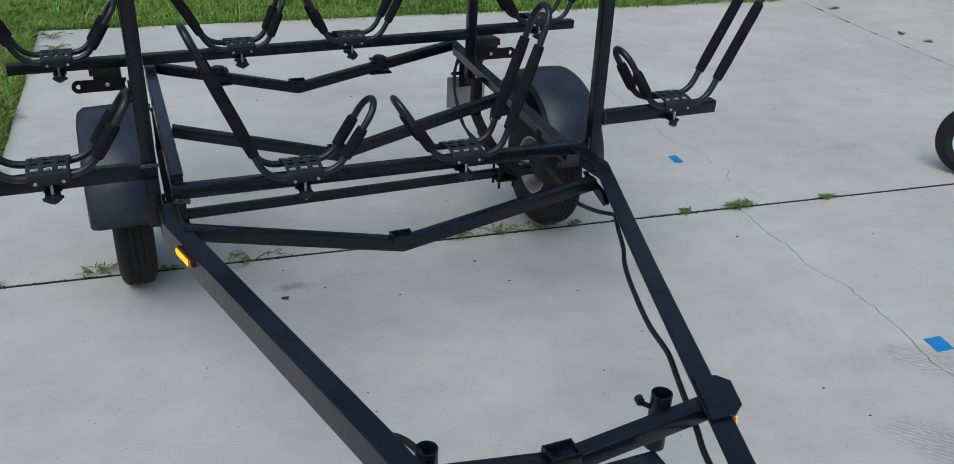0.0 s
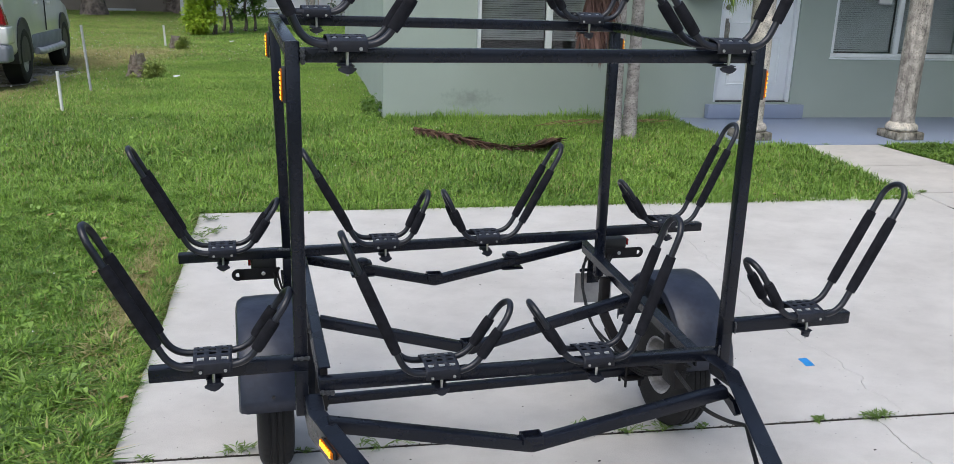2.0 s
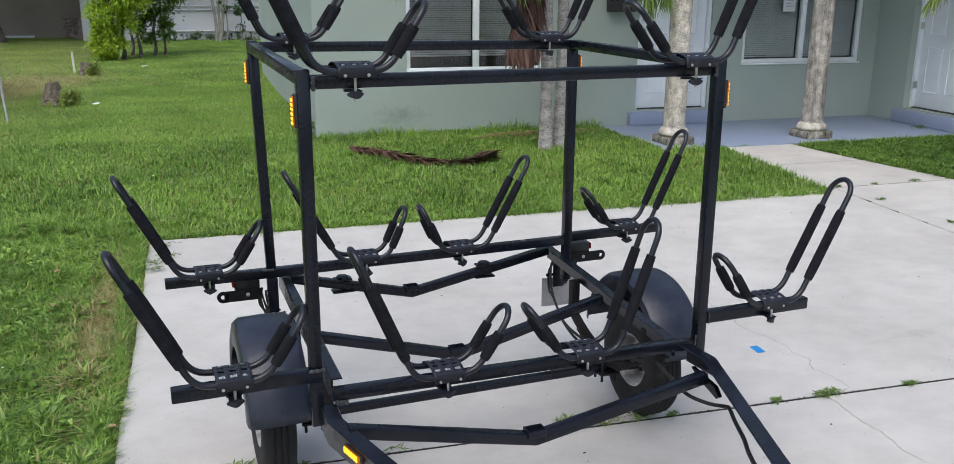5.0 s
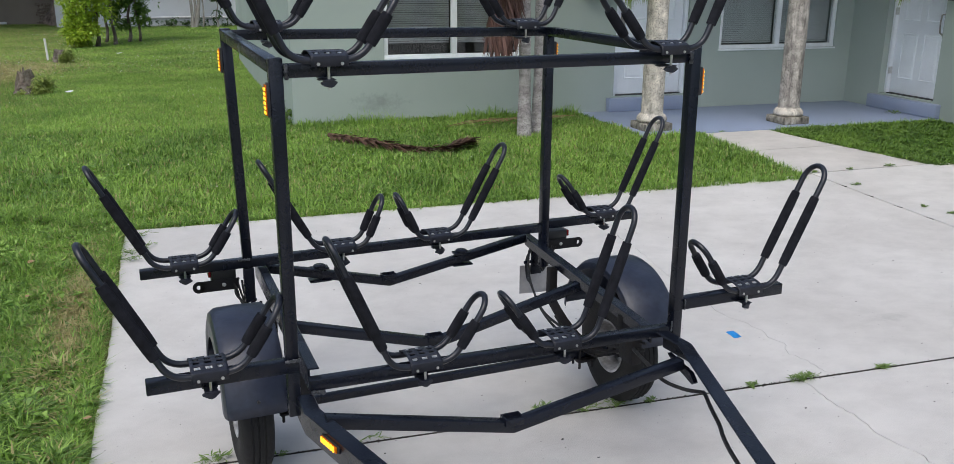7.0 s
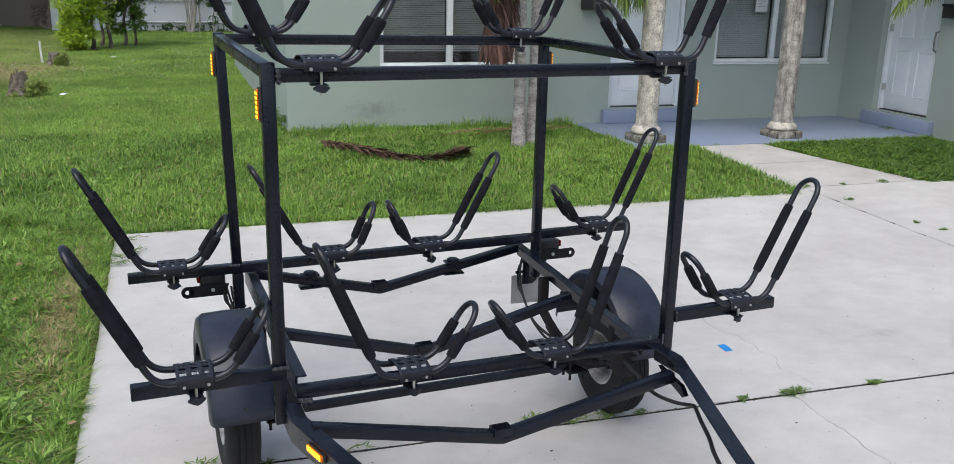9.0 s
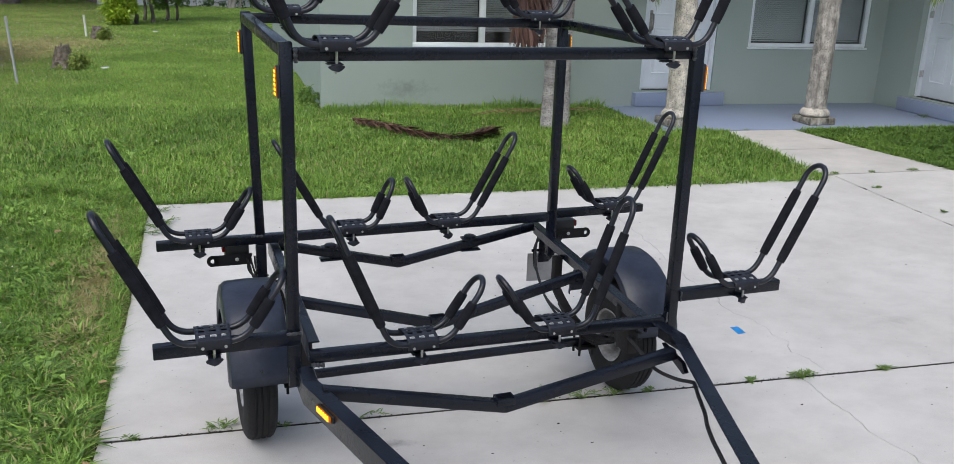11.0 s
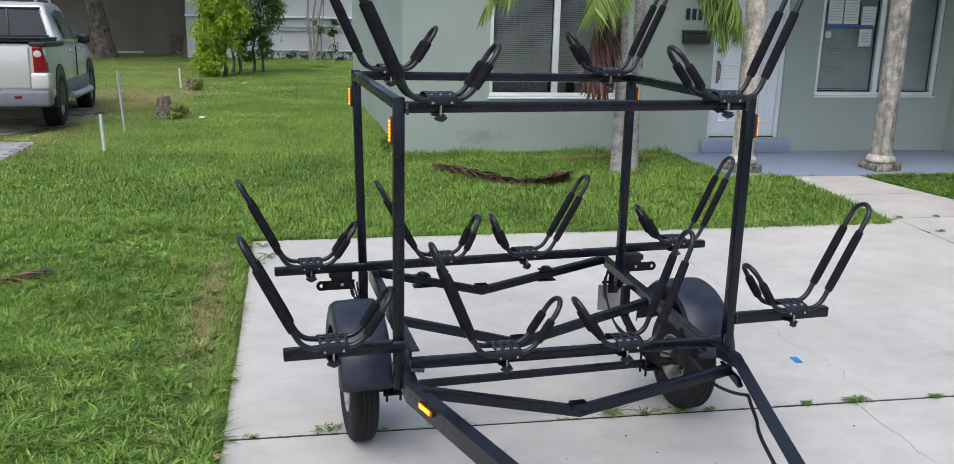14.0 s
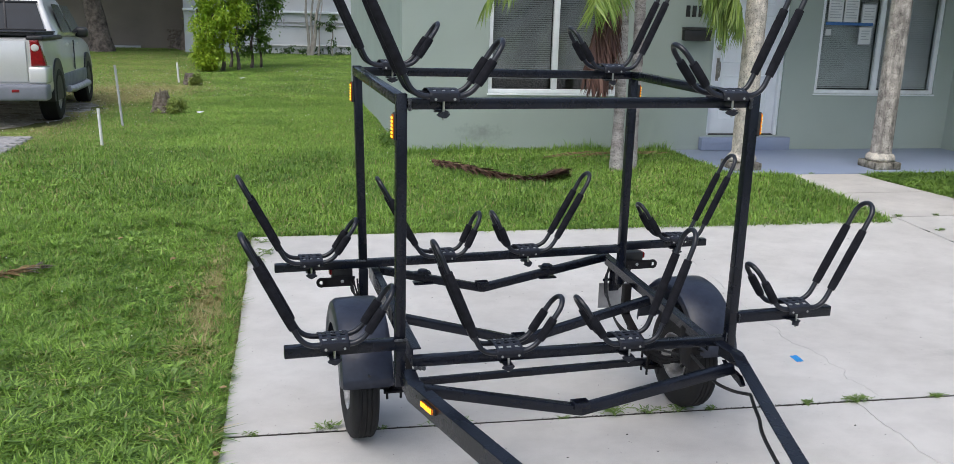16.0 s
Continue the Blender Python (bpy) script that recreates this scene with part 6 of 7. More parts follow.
def palm(name, base, top, rad, fronds, dead, label, seed):
    r = random.Random(seed)
    b, t = Vector(base), Vector(top)
    p = thing(name, Matrix.Translation(b), label, "palm tree")
    bm = bmesh.new()
    pts, rs = [], []
    n = 64
    for k in range(n + 1):
        f = k / n
        pts.append((t - b) * f + Vector((0.03 * math.sin(f * 3), 0.02 * math.sin(f * 4 + 1), 0)))
        rs.append(rad * (1.25 - 0.3 * min(f * 5, 1) - 0.12 * f) * (1 + 0.05 * (k % 3 == 0)))
    sweep(bm, pts, rs, 18)
    part("trunk", bm, M_TRUNK, p, "ringed grey palm trunk")
    if fronds:
        rib, leaf = bmesh.new(), bmesh.new()
        c = t - b
        for tip, sag, ll, cnt, *drift in fronds:
            frond(rib, leaf, c, Vector(tip) - b, sag, ll, int(cnt * 1.35), r, drift=sum(drift))
        part("rib", rib, M_PALM, p)
        part("crown", leaf, M_PALM, p, "drooping green feather fronds", smooth=False)
    if dead:
        rib, leaf = bmesh.new(), bmesh.new()
        for bs, tip, ll, cnt in dead:
            frond(rib, leaf, Vector(bs) - b, Vector(tip) - b, 0.05, ll, cnt, r, 0.02, 1.6)
        part("dead_rib", rib, M_DEADPALM, p)
        part("dead_frond", leaf, M_DEADPALM, p, "hanging dried brown fronds", smooth=False)
    return p


up_fronds = [((2.2, 10.0, 3.9), 0.6, 0.45, 34), ((3.9, 9.7, 3.8), 0.6, 0.45, 34), ((2.9, 7.6, 3.9), 0.7, 0.45, 34), ((3.6, 7.7, 3.3), 0.8, 0.45, 34)]
palm("palm_tree", (2.99, 8.80, 0.17), (2.88, 8.80, 2.75), 0.067,
     [((1.40, 8.72, 1.98), 0.95, 0.42, 84), ((1.60, 8.5, 2.15), 0.9, 0.44, 70), ((2.46, 8.35, 1.95), 0.75, 0.44, 84), ((2.60, 8.3, 1.98), 0.7, 0.42, 84), ((2.72, 8.34, 2.1), 0.65, 0.42, 70), ((4.05, 8.55, 1.80), 1.15, 0.50, 130, 0.35), ((4.26, 8.60, 1.88), 1.1, 0.54, 150, 0.6), ((4.14, 8.42, 2.0), 1.1, 0.54, 150, 0.8), ((3.94, 8.50, 1.90), 1.1, 0.46, 110, 0.4)] + up_fronds,
     [((2.84, 8.75, 2.55), (2.56, 8.60, 1.20), 0.34, 84), ((2.82, 8.72, 2.5), (2.68, 8.58, 1.16), 0.34, 84), ((2.80, 8.74, 2.5), (2.50, 8.62, 1.28), 0.32, 76), ((2.86, 8.7, 2.5), (2.62, 8.55, 1.23), 0.34, 80), ((2.86, 8.7, 2.5), (2.76, 8.6, 1.28), 0.32, 76)],
     "slender grey palm with green and dried hanging fronds", 3)
palm("palm_tree", (3.20, 8.93, 0.17), (3.15, 8.98, 3.05), 0.068, [((2.6, 10.2, 3.9), 0.6, 0.4, 30), ((4.2, 10.0, 3.7), 0.7, 0.4, 30), ((3.4, 7.9, 4.3), 0.5, 0.4, 30)], [], "slender pale grey palm beside its twin", 4)
# the many high fronds are unseen, added to shade the right lawn
palm("palm_tree", (9.55, 7.75, 0.17), (9.5, 7.8, 2.6), 0.085, [((7.75, 8.75, 1.78), 0.95, 0.45, 90), ((7.95, 8.5, 1.95), 0.9, 0.45, 80), ((10.8, 7.0, 2.6), 0.8, 0.4, 30), ((9.2, 6.4, 3.2), 0.8, 0.4, 30), ((9.9, 9.2, 3.0), 0.8, 0.4, 40), ((8.1, 7.2, 2.85), 0.8, 0.5, 60), ((7.9, 7.9, 3.0), 0.8, 0.5, 60), ((8.3, 6.6, 2.8), 0.8, 0.5, 60), ((8.7, 6.1, 2.9), 0.8, 0.5, 60), ((7.6, 7.5, 3.3), 0.9, 0.5, 60), ((8.2, 8.6, 3.4), 0.8, 0.5, 60), ((10.9, 8.3, 2.8), 0.8, 0.5, 50), ((10.4, 6.6, 3.2), 0.8, 0.5, 50), ((7.2, 6.9, 3.1), 1.0, 0.55, 80), ((7.0, 7.6, 3.3), 1.0, 0.55, 80), ((7.6, 6.2, 3.2), 1.0, 0.55, 80), ((8.2, 5.7, 3.1), 0.9, 0.55, 80), ((9.0, 5.5, 3.0), 0.9, 0.55, 80), ((7.4, 7.1, 3.8), 1.0, 0.55, 80)], [], "grey palm with a green frond over the porch and unseen fronds added for shade", 6)

# fallen frond on the lawn
ff_ = thing("fallen_frond", pose(0, 0, 0), "dried dark brown palm frond lying on the lawn", "palm frond")
r = random.Random(12)
rib, leaf = bmesh.new(), bmesh.new()
pts = []
for k in range(17):
    t = k / 16
    x, y = 0.94 + 1.26 * t, 9.15 - 2.6 * t + 1.8 * t * t
    pts.append(Vector((x, y, ground_height(y) + 0.055 + 0.015 * math.sin(7 * t))))
sweep(rib, pts, [0.022 * (1 - 0.75 * k / 16) for k in range(17)], 8)
for k in range(900):
    t = r.uniform(0.0, 1.0) ** 0.9
    i = min(int(t * 16), 15)
    p = pts[i].lerp(pts[i + 1], t * 16 - i)
    d = (pts[i + 1] - pts[i]).normalized()
    side = d.cross(Vector((0, 0, 1))).normalized() * r.choice((-1, 1))
    w = (d * r.uniform(0.5, 1.2) + side * r.uniform(0.05, 0.42) + Vector((0, 0, r.uniform(-0.15, 0.22)))).normalized()
    ll = r.uniform(0.10, 0.24)
    u = w.cross(Vector((r.uniform(-1, 1), 0.2, 1))).normalized() * r.uniform(0.008, 0.016)
    vs = [leaf.verts.new(c) for c in (p - u * 0.6, p + u * 0.6, p + w * ll * 0.6 + u, p + w * ll * 0.6 - u, p + w * ll - Vector((0, 0, 0.02)))]
    leaf.faces.new((vs[0], vs[1], vs[2], vs[3]))
    leaf.faces.new((vs[3], vs[2], vs[4]))
part("rib", rib, M_FALLEN, ff_)
part("foliage", leaf, M_FALLEN, ff_, "shrivelled brown leaflets", smooth=False)
# dead twigs by the palm's foot
tw = thing("twig_pile", pose(0, 0, 0), "dry brown frond stems lying along the wall", "twigs")
for k in range(9):
    x0, y0 = 2.3 + 0.13 * k, 9.5 + 0.04 * (k % 3)
    bm = bmesh.new()
    sweep(bm, [(x0, y0, 0.22), (x0 + 0.3, y0 - 0.05, 0.29), (x0 + 0.62, y0 - 0.02, 0.26)], [0.006, 0.005, 0.003], 5)
    part("twig", bm, M_LEAFBROWN, tw)


# ---- shrubs and trees ----
def foliage(bm, centre, radius, n, size, r, squash=1.0, hollow=0.5):
    """n leaves in a ragged shell of clumps."""
    clumps = []
    for _ in range(max(6, n // 90)):
        d = Vector((r.gauss(0, 1), r.gauss(0, 1), r.gauss(0, 1))).normalized()
        k = radius * r.uniform(hollow, 1.0)
        clumps.append((Vector(centre) + Vector((d.x * k, d.y * k, d.z * k * squash)), radius * r.uniform(0.18, 0.34)))
    for _ in range(n):
        c, cr = r.choice(clumps)
        p = c + Vector((r.gauss(0, 0.5), r.gauss(0, 0.5), r.gauss(0, 0.5))) * cr
        d = Vector((r.uniform(-1, 1), r.uniform(-1, 1), r.uniform(-0.9, 0.5)))
        leaf_quad(bm, p, d, Vector((r.uniform(-0.5, 0.5), r.uniform(-0.5, 0.5), 1)).normalized(), size * r.uniform(0.7, 1.3), size * r.uniform(0.4, 0.6))


def shrub(x, y, stems, crowns, mat, label, seed, stem_mat=M_BARK, name="shrub", cat="shrub", leaf=0.10):
    """stems: (dx0, dy0, dx1, dy1, height, radius); crowns: (dx, dy, z, radius, leaves, squash)."""
    r = random.Random(seed)
    t = thing(name, pose(x, y, ground_height(y) - 0.03), label, cat)
    for a, b, c, d, h, rad in stems:
        bm = bmesh.new()
        n = 9
        pts = [Vector((a + (c - a) * k / n + 0.03 * math.sin(k * 1.3 + a), b + (d - b) * k / n, h * k / n)) for k in range(n + 1)]
        sweep(bm, pts, [rad * (1.3 if k == 0 else 1) * (1 - 0.55 * k / n) for k in range(n + 1)], 10)
        part("trunk", bm, stem_mat, t)
    bm = bmesh.new()
    for dx, dy, z, rad, n, sq in crowns:
        foliage(bm, (dx, dy, z), rad, n, leaf, r, sq)
    part("crown", bm, mat, t, smooth=False)
    return t


shrub(-2.68, 23.9, [(0, 0, 0.1, 0, 1.5, 0.06), (0.25, 0.1, 0.4, 0.2, 1.8, 0.05), (-0.2, 0.1, -0.3, 0.1, 1.6, 0.05), (0.62, 0.6, 0.6, 0.6, 2.0, 0.045)],
      [(0.05, 0, 1.05, 0.62, 4300, 0.9), (0.32, 0.05, 1.75, 0.70, 5000, 0.9), (-0.08, 0, 0.42, 0.44, 2600, 0.75), (-0.05, -0.1, 0.25, 0.36, 1200, 0.6), (0.5, 0.2, 2.5, 0.85, 2600, 0.8)], M_BUSH, "tall bright green leafy shrub on the lawn", 31, M_BARK, leaf=0.095)
shrub(-1.75, 25.4, [(0, 0, 0.1, 0, 1.6, 0.045), (0.25, 0.1, 0.2, 0.1, 2.4, 0.035), (-0.55, 0.0, -0.5, 0.0, 1.6, 0.04)],
      [(0.1, 0, 1.75, 0.75, 4200, 0.9), (0.3, 0.2, 2.6, 0.95, 4800, 0.8), (0.05, 0, 0.7, 0.5, 1500, 0.8), (-0.3, 0, 1.2, 0.5, 1800, 0.9)], M_MIDLEAF, "darker green leafy shrub with grey stems", 32, M_BARK, leaf=0.10)
shrub(0.15, 31.5, [(-0.22, 0, -0.32, 0, 3.4, 0.055), (-0.12, 0, 0.42, 0, 3.4, 0.065), (-0.14, 0.05, 0.0, 0, 3.2, 0.05), (0.10, -0.02, 0.30, 0.05, 2.6, 0.03), (0.57, -0.1, 0.60, -0.1, 1.15, 0.03)],
      [(0.1, 0, 3.9, 1.2, 1500, 0.6), (0.60, -0.1, 1.15, 0.30, 260, 1.0), (0.05, 0, 1.15, 0.22, 70, 1.0), (0.6, -0.1, 0.45, 0.16, 50, 1.0)], M_DARKLEAF, "thin pale-stemmed young tree by the wall", 33, M_PALEBARK, "young_tree", "tree", 0.12)
shrub(-6.95, 31.9, [(0, 0, -0.55, 0, 5.0, 0.36)], [(0, 0, 6.0, 3.2, 6500, 0.5), (1.6, -1.0, 4.1, 1.2, 1300, 0.5), (-2.4, -2.0, 5.4, 2.8, 5500, 0.45), (2.4, -2.4, 5.3, 2.5, 5000, 0.42), (-5.5, -1.0, 5.4, 2.6, 4000, 0.45)], M_DARKLEAF, "large tree with thick grey-brown trunk", 34, M_BARK, "tree", "tree", 0.3)
shrub(-4.35, 33.6, [(-0.12, 0, 1.35, 0, 4.2, 0.34)], [(0.8, 0, 5.2, 2.4, 2600, 0.6)], M_DARKLEAF, "dark leaning tree trunk beside the wall", 35, M_BARK, "tree", "tree", 0.2)
# low growth along the pale wall
bm = bmesh.new()
r = random.Random(77)
for k in range(26):
    foliage(bm, (-1.6 + 0.3 * k, 31.95 + r.uniform(-0.25, 0.1), 0.22), 0.28, 70, 0.10, r, 0.7)
solid("weed_row", bm, M_DARKLEAF, "dark green weeds along the foot of the wall", "weeds", kind="stuff", smooth=False)
# creeper at the house corner
bm = bmesh.new()
for k in range(4):
    foliage(bm, (HX0 - 0.10, HY + 0.12 + 0.28 * k, 0.30 - 0.02 * k), 0.15, 170, 0.045, r, 0.9)
solid("creeper", bm, M_MIDLEAF, "leafy green growth at the corner of the house", "plants", kind="stuff", smooth=False)


def stump(x, y, w, h, label, seed):
    r = random.Random(seed)
    s = thing("tree_stump", pose(x, y, ground_height(y) - 0.02), label, "stump")
    bm = bmesh.new()
    rings = []
    for k in range(6):
        z = h * k / 5
        rings.append([bm.verts.new((w * (1.15 - 0.3 * k / 5) * math.cos(a) * r.uniform(0.65, 1.25) + 0.12 * z, w * (1.15 - 0.3 * k / 5) * math.sin(a) * r.uniform(0.65, 1.25), z * (1 + (k == 5) * r.uniform(-0.45, 0.5)))) for a in [6.283 * i / 14 for i in range(14)]])
    for a, b in zip(rings, rings[1:]):
        for i in range(14):
            bm.faces.new((a[i], a[(i + 1) % 14], b[(i + 1) % 14], b[i]))
    bm.faces.new(rings[-1])
    for _ in range(9):
        a, k, top = r.uniform(0, 6.28), w * r.uniform(0.45, 0.8), h * r.uniform(0.95, 1.4)
        sweep(bm, [(k * math.cos(a), k * math.sin(a), h * 0.5), (k * math.cos(a) * 1.1, k * math.sin(a) * 1.1, top)], [w * r.uniform(0.15, 0.3), w * 0.03], 5)
    part("wood", bm, M_WOODLOG, s, "splintered grey-brown wood")
    bm = bmesh.new()
    foliage(bm, (w * 1.7, -w * 1.4, h * 0.46), w * 2.1, 1500, 0.045, r, 0.65, 0.1)
    part("foliage", bm, M_SPROUT, s, "olive-green sprouts", smooth=False)


stump(-2.69, 14.45, 0.13, 0.30, "splintered old tree stump with olive-green sprouts", 51)
stump(-2.86, 20.0, 0.11, 0.20, "low weathered tree stump with green sprouts", 52)


def stake(x, y, h, rad, mat, label, lean):
    bm = bmesh.new()
    sweep(bm, [(0, 0, -0.05), (lean * 0.5, 0, h / 2), (lean, 0, h)], rad, 10)
    solid("stake", bm, mat, label, "stake", "boundary stakes", m=pose(x, y, ground_height(y)))


stake(-2.88, 10.82, 0.43, 0.018, M_PVC, "short white plastic stake in the lawn", -0.015)
stake(-2.93, 12.5, 0.83, 0.017, M_CONDUIT, "tall grey pipe stake in the lawn", -0.05)
stake(-3.12, 20.5, 0.43, 0.022, M_PVC, "short white plastic stake in the lawn", -0.02)

# ---- neighbouring ground and buildings ----
gv_, gf_ = [], []
r = random.Random(8)
ring = []
for k in range(40):
    a = 6.283 * k / 40
    x, y = -5.75 + 2.05 * math.cos(a) * r.uniform(0.9, 1.08), 14.6 + 3.2 * math.sin(a) * r.uniform(0.92, 1.05)
    ring.append((x, y))
gv_.append((-5.6, 14.6, ground_height(14.6) + 0.004))
for f in (0.33, 0.66, 1.0):
    for x, y in ring:
        xx, yy = -5.6 + (x + 5.6) * f, 14.6 + (y - 14.6) * f
        gv_.append((xx, yy, ground_height(yy) + 0.004 - 0.015 * (f == 1.0)))
gf_ += [(0, 1 + k, 1 + (k + 1) % 40) for k in range(40)]
for j in range(2):
    gf_ += [(1 + 40 * j + k, 1 + 40 * (j + 1) + k, 1 + 40 * (j + 1) + (k + 1) % 40, 1 + 40 * j + (k + 1) % 40) for k in range(40)]
tagged(new("gravel_patch", raw_mesh("gravel_patch", gv_, gf_, M_GRAVEL)), "pale gravel and dry dirt parking strip", "gravel", kind="structure")

pv_, pf_ = [], []
while len(pv_) < 6 * 1100:
    a, k = r.uniform(0, 6.283), math.sqrt(r.uniform(0, 1))
    x, y, q, b = -5.75 + 2.2 * k * math.cos(a), 14.6 + 3.1 * k * math.sin(a), r.uniform(0.007, 0.020), len(pv_)
    z = ground_height(y) + 0.008
    pv_ += [(x - q, y, z), (x + q, y + q * 0.3, z), (x, y - q * 0.8, z), (x - q * 0.2, y + q * 0.9, z), (x, y, z - q * 0.5), (x + q * 0.1, y, z + q * 0.6)]
    pf_ += [(b + i, b + j, b + k2) for i in (0, 1) for j in (2, 3) for k2 in (4, 5)]
tagged(new("gravel_stones", raw_mesh("gravel_stones", pv_, pf_, M_PEBBLE)), "loose pale gravel stones on the parking strip", "gravel", kind="stuff")

nb = thing("neighbour_house", pose(0, 34.6, 0.05), "tan stucco house with dark fascia in deep shade", "house")
bm = bmesh.new()
box(bm, -22.0, -4.55, 0, 6.0, 0, 3.1)
part("wall", bm, M_TAN, nb, smooth=False)
bm = bmesh.new()
box(bm, -22.5, -4.2, -0.9, 6.5, 3.103, 3.4)
box(bm, -22.0, -4.6, 0.2, 6.0, 3.403, 4.3)
part("roof", bm, M_ROOF, nb, smooth=False)
bm = bmesh.new()
box(bm, -7.05, -6.1, -0.12, -0.003, 0.04, 0.12, 0.01)
part("ledge", bm, M_PALEWALL, nb, "pale ledge at the wall's foot")
# stacked timber by the wall
lp = thing("timber_stack", pose(-5.12, 34.2, 0.05), "dark stack of old timber against the wall", "timber stack")
for k in range(7):
    bm = bmesh.new()
    box(bm, 0.05 * (k % 3), 0.60 - 0.06 * (k % 2), 0.03 * (k % 2), 0.3, 0.02 + 0.105 * k, 0.122 + 0.105 * k, 0.012)
    part("plank", bm, M_WOODLOG, lp)
wb = thing("white_building", pose(0, 32.3, 0.05), "pale stucco building with white pipes along its wall", "building")
bm = bmesh.new()
box(bm, -4.28, 9.0, 0, 5, 0, 3.6)
part("wall", bm, M_PALEWALL, wb, smooth=False)
for z, x0, x1, rr in ((0.33, -2.2, 2.0, 0.03), (1.02, -1.7, 1.6, 0.022), (1.14, -1.7, 1.6, 0.022)):
    bm = bmesh.new()
    sweep(bm, [(x0, -0.05, z), (x1, -0.05, z)], rr, 8)
    part("pipe", bm, M_PVC if z < 1 else M_CONDUIT, wb, "wall-mounted pipe")
for x in (-0.9, 0.9):
    bm = bmesh.new()
    box(bm, x - 0.03, x + 0.03, -0.08, -0.003, 0.94, 1.24, 0.005)
    part("pipe_clip", bm, M_CONDUIT, wb)
bm = bmesh.new()
box(bm, -4.3, 9.2, -0.14, 0.0 - 0.003, 1.45, 1.53, 0.01)
part("ledge", bm, M_WHITE, wb, "white horizontal ledge")
bm = bmesh.new()
box(bm, -4.4, 9.3, -0.4, 5.3, 3.603, 3.8, 0.01)
part("roof", bm, M_ROOF, wb)


# ---- silver pickup ----
def loft(bm, sections):
    """Skin over closed rings of equal count, ends capped."""
    rings = [[bm.verts.new(p) for p in s] for s in sections]
    n = len(rings[0])
    for a, b in zip(rings, rings[1:]):
        for k in range(n):
            bm.faces.new((a[k], a[(k + 1) % n], b[(k + 1) % n], b[k]))
    bm.faces.new(rings[0][::-1])
    bm.faces.new(rings[-1])


def hull(y, w0, w1, z0, z1, rad=0.06):
    """A rounded section at y: half width w0 at the foot, w1 at the top."""
    out = []
    for sx, sz, a0 in ((1, 0, -90), (1, 1, 0), (-1, 1, 90), (-1, 0, 180)):
        w = w1 if sz else w0
        cx, cz = sx * (w - rad), (z1 - rad if sz else z0 + rad)
        for k in range(5):
            a = radians(a0 + 90 * k / 4)
            out.append((cx + rad * math.cos(a), y, cz + rad * math.sin(a)))
    return out


truck = thing("pickup_truck", pose(-4.80, 12.10, 0.215, -1.75, 0, 4.4) @ Matrix.Diagonal((1.13, 1.06, 1.06, 1.0)), "silver four-door pickup with black bed cover, parked", "truck")
bm = bmesh.new()
loft(bm, [hull(y, w0, w1, z0, z1, rr) for y, w0, w1, z0, z1, rr in ((0.10, 0.82, 0.80, 0.52, 1.08, 0.05), (0.16, 0.88, 0.865, 0.42, 1.11, 0.07), (0.6, 0.885, 0.86, 0.38, 1.11, 0.08), (1.6, 0.88, 0.86, 0.36, 1.11, 0.09), (3.6, 0.855, 0.835, 0.36, 1.10, 0.09), (4.4, 0.84, 0.81, 0.45, 1.06, 0.10), (4.95, 0.82, 0.78, 0.5, 0.98, 0.10), (5.1, 0.72, 0.70, 0.55, 0.92, 0.08))])
body = part("body", bm, M_SILVER, truck, "silver metallic painted body")
bm = bmesh.new()
loft(bm, [hull(y, w0, w1, 1.09, z1, rr) for y, w0, w1, z1, rr in ((1.42, 0.83, 0.80, 1.16, 0.03), (1.60, 0.83, 0.68, 1.61, 0.09), (1.78, 0.83, 0.655, 1.665, 0.10), (2.9, 0.84, 0.645, 1.68, 0.10), (3.25, 0.84, 0.67, 1.60, 0.11), (3.95, 0.84, 0.80, 1.13, 0.02))])
part("cab", bm, M_SILVER, truck, "silver cab with roof rails")
# glazing, set a little proud
bm = bmesh.new()
q = [bm.verts.new(p) for p in ((-0.70, 1.405, 1.20), (0.70, 1.405, 1.20), (0.60, 1.545, 1.565), (-0.60, 1.545, 1.565))]
f = bm.faces.new(q)
rw = part("rear_window", bm, M_CARGLASS, truck, "dark tinted sliding rear glass")
bm = bmesh.new()
for x in (-0.25, 0.25):
    beam(bm, (x, 1.395, 1.20), (x * 0.9, 1.535, 1.565), 0.022, 0.012, 0.002, (0, -1, 0.3))
for z, y, w in ((1.195, 1.398, 0.72), (1.572, 1.542, 0.62)):
    beam(bm, (-w, y, z), (w, y, z), 0.02, 0.03, 0.003)
part("rear_window_frame", bm, M_VINYL, rw, "black rubber window frame")
for s in (-1, 1):
    for pts in (((0.842, 1.80, 1.16), (0.844, 2.55, 1.16), (0.700, 2.55, 1.56), (0.705, 1.92, 1.56)), ((0.844, 2.63, 1.16), (0.846, 3.60, 1.16), (0.735, 3.15, 1.55), (0.700, 2.63, 1.56))):
        bm = bmesh.new()
        bm.faces.new([bm.verts.new((s * (x + 0.012), y, z)) for x, y, z in pts])
        w = part("side_window", bm, M_CARGLASS, truck, "dark tinted side glass")
bm = bmesh.new()
bm.faces.new([bm.verts.new(p) for p in ((-0.74, 3.935, 1.17), (0.74, 3.935, 1.17), (0.60, 3.33, 1.58), (-0.60, 3.33, 1.58))])
part("windscreen", bm, M_CARGLASS, truck)
bm = bmesh.new()
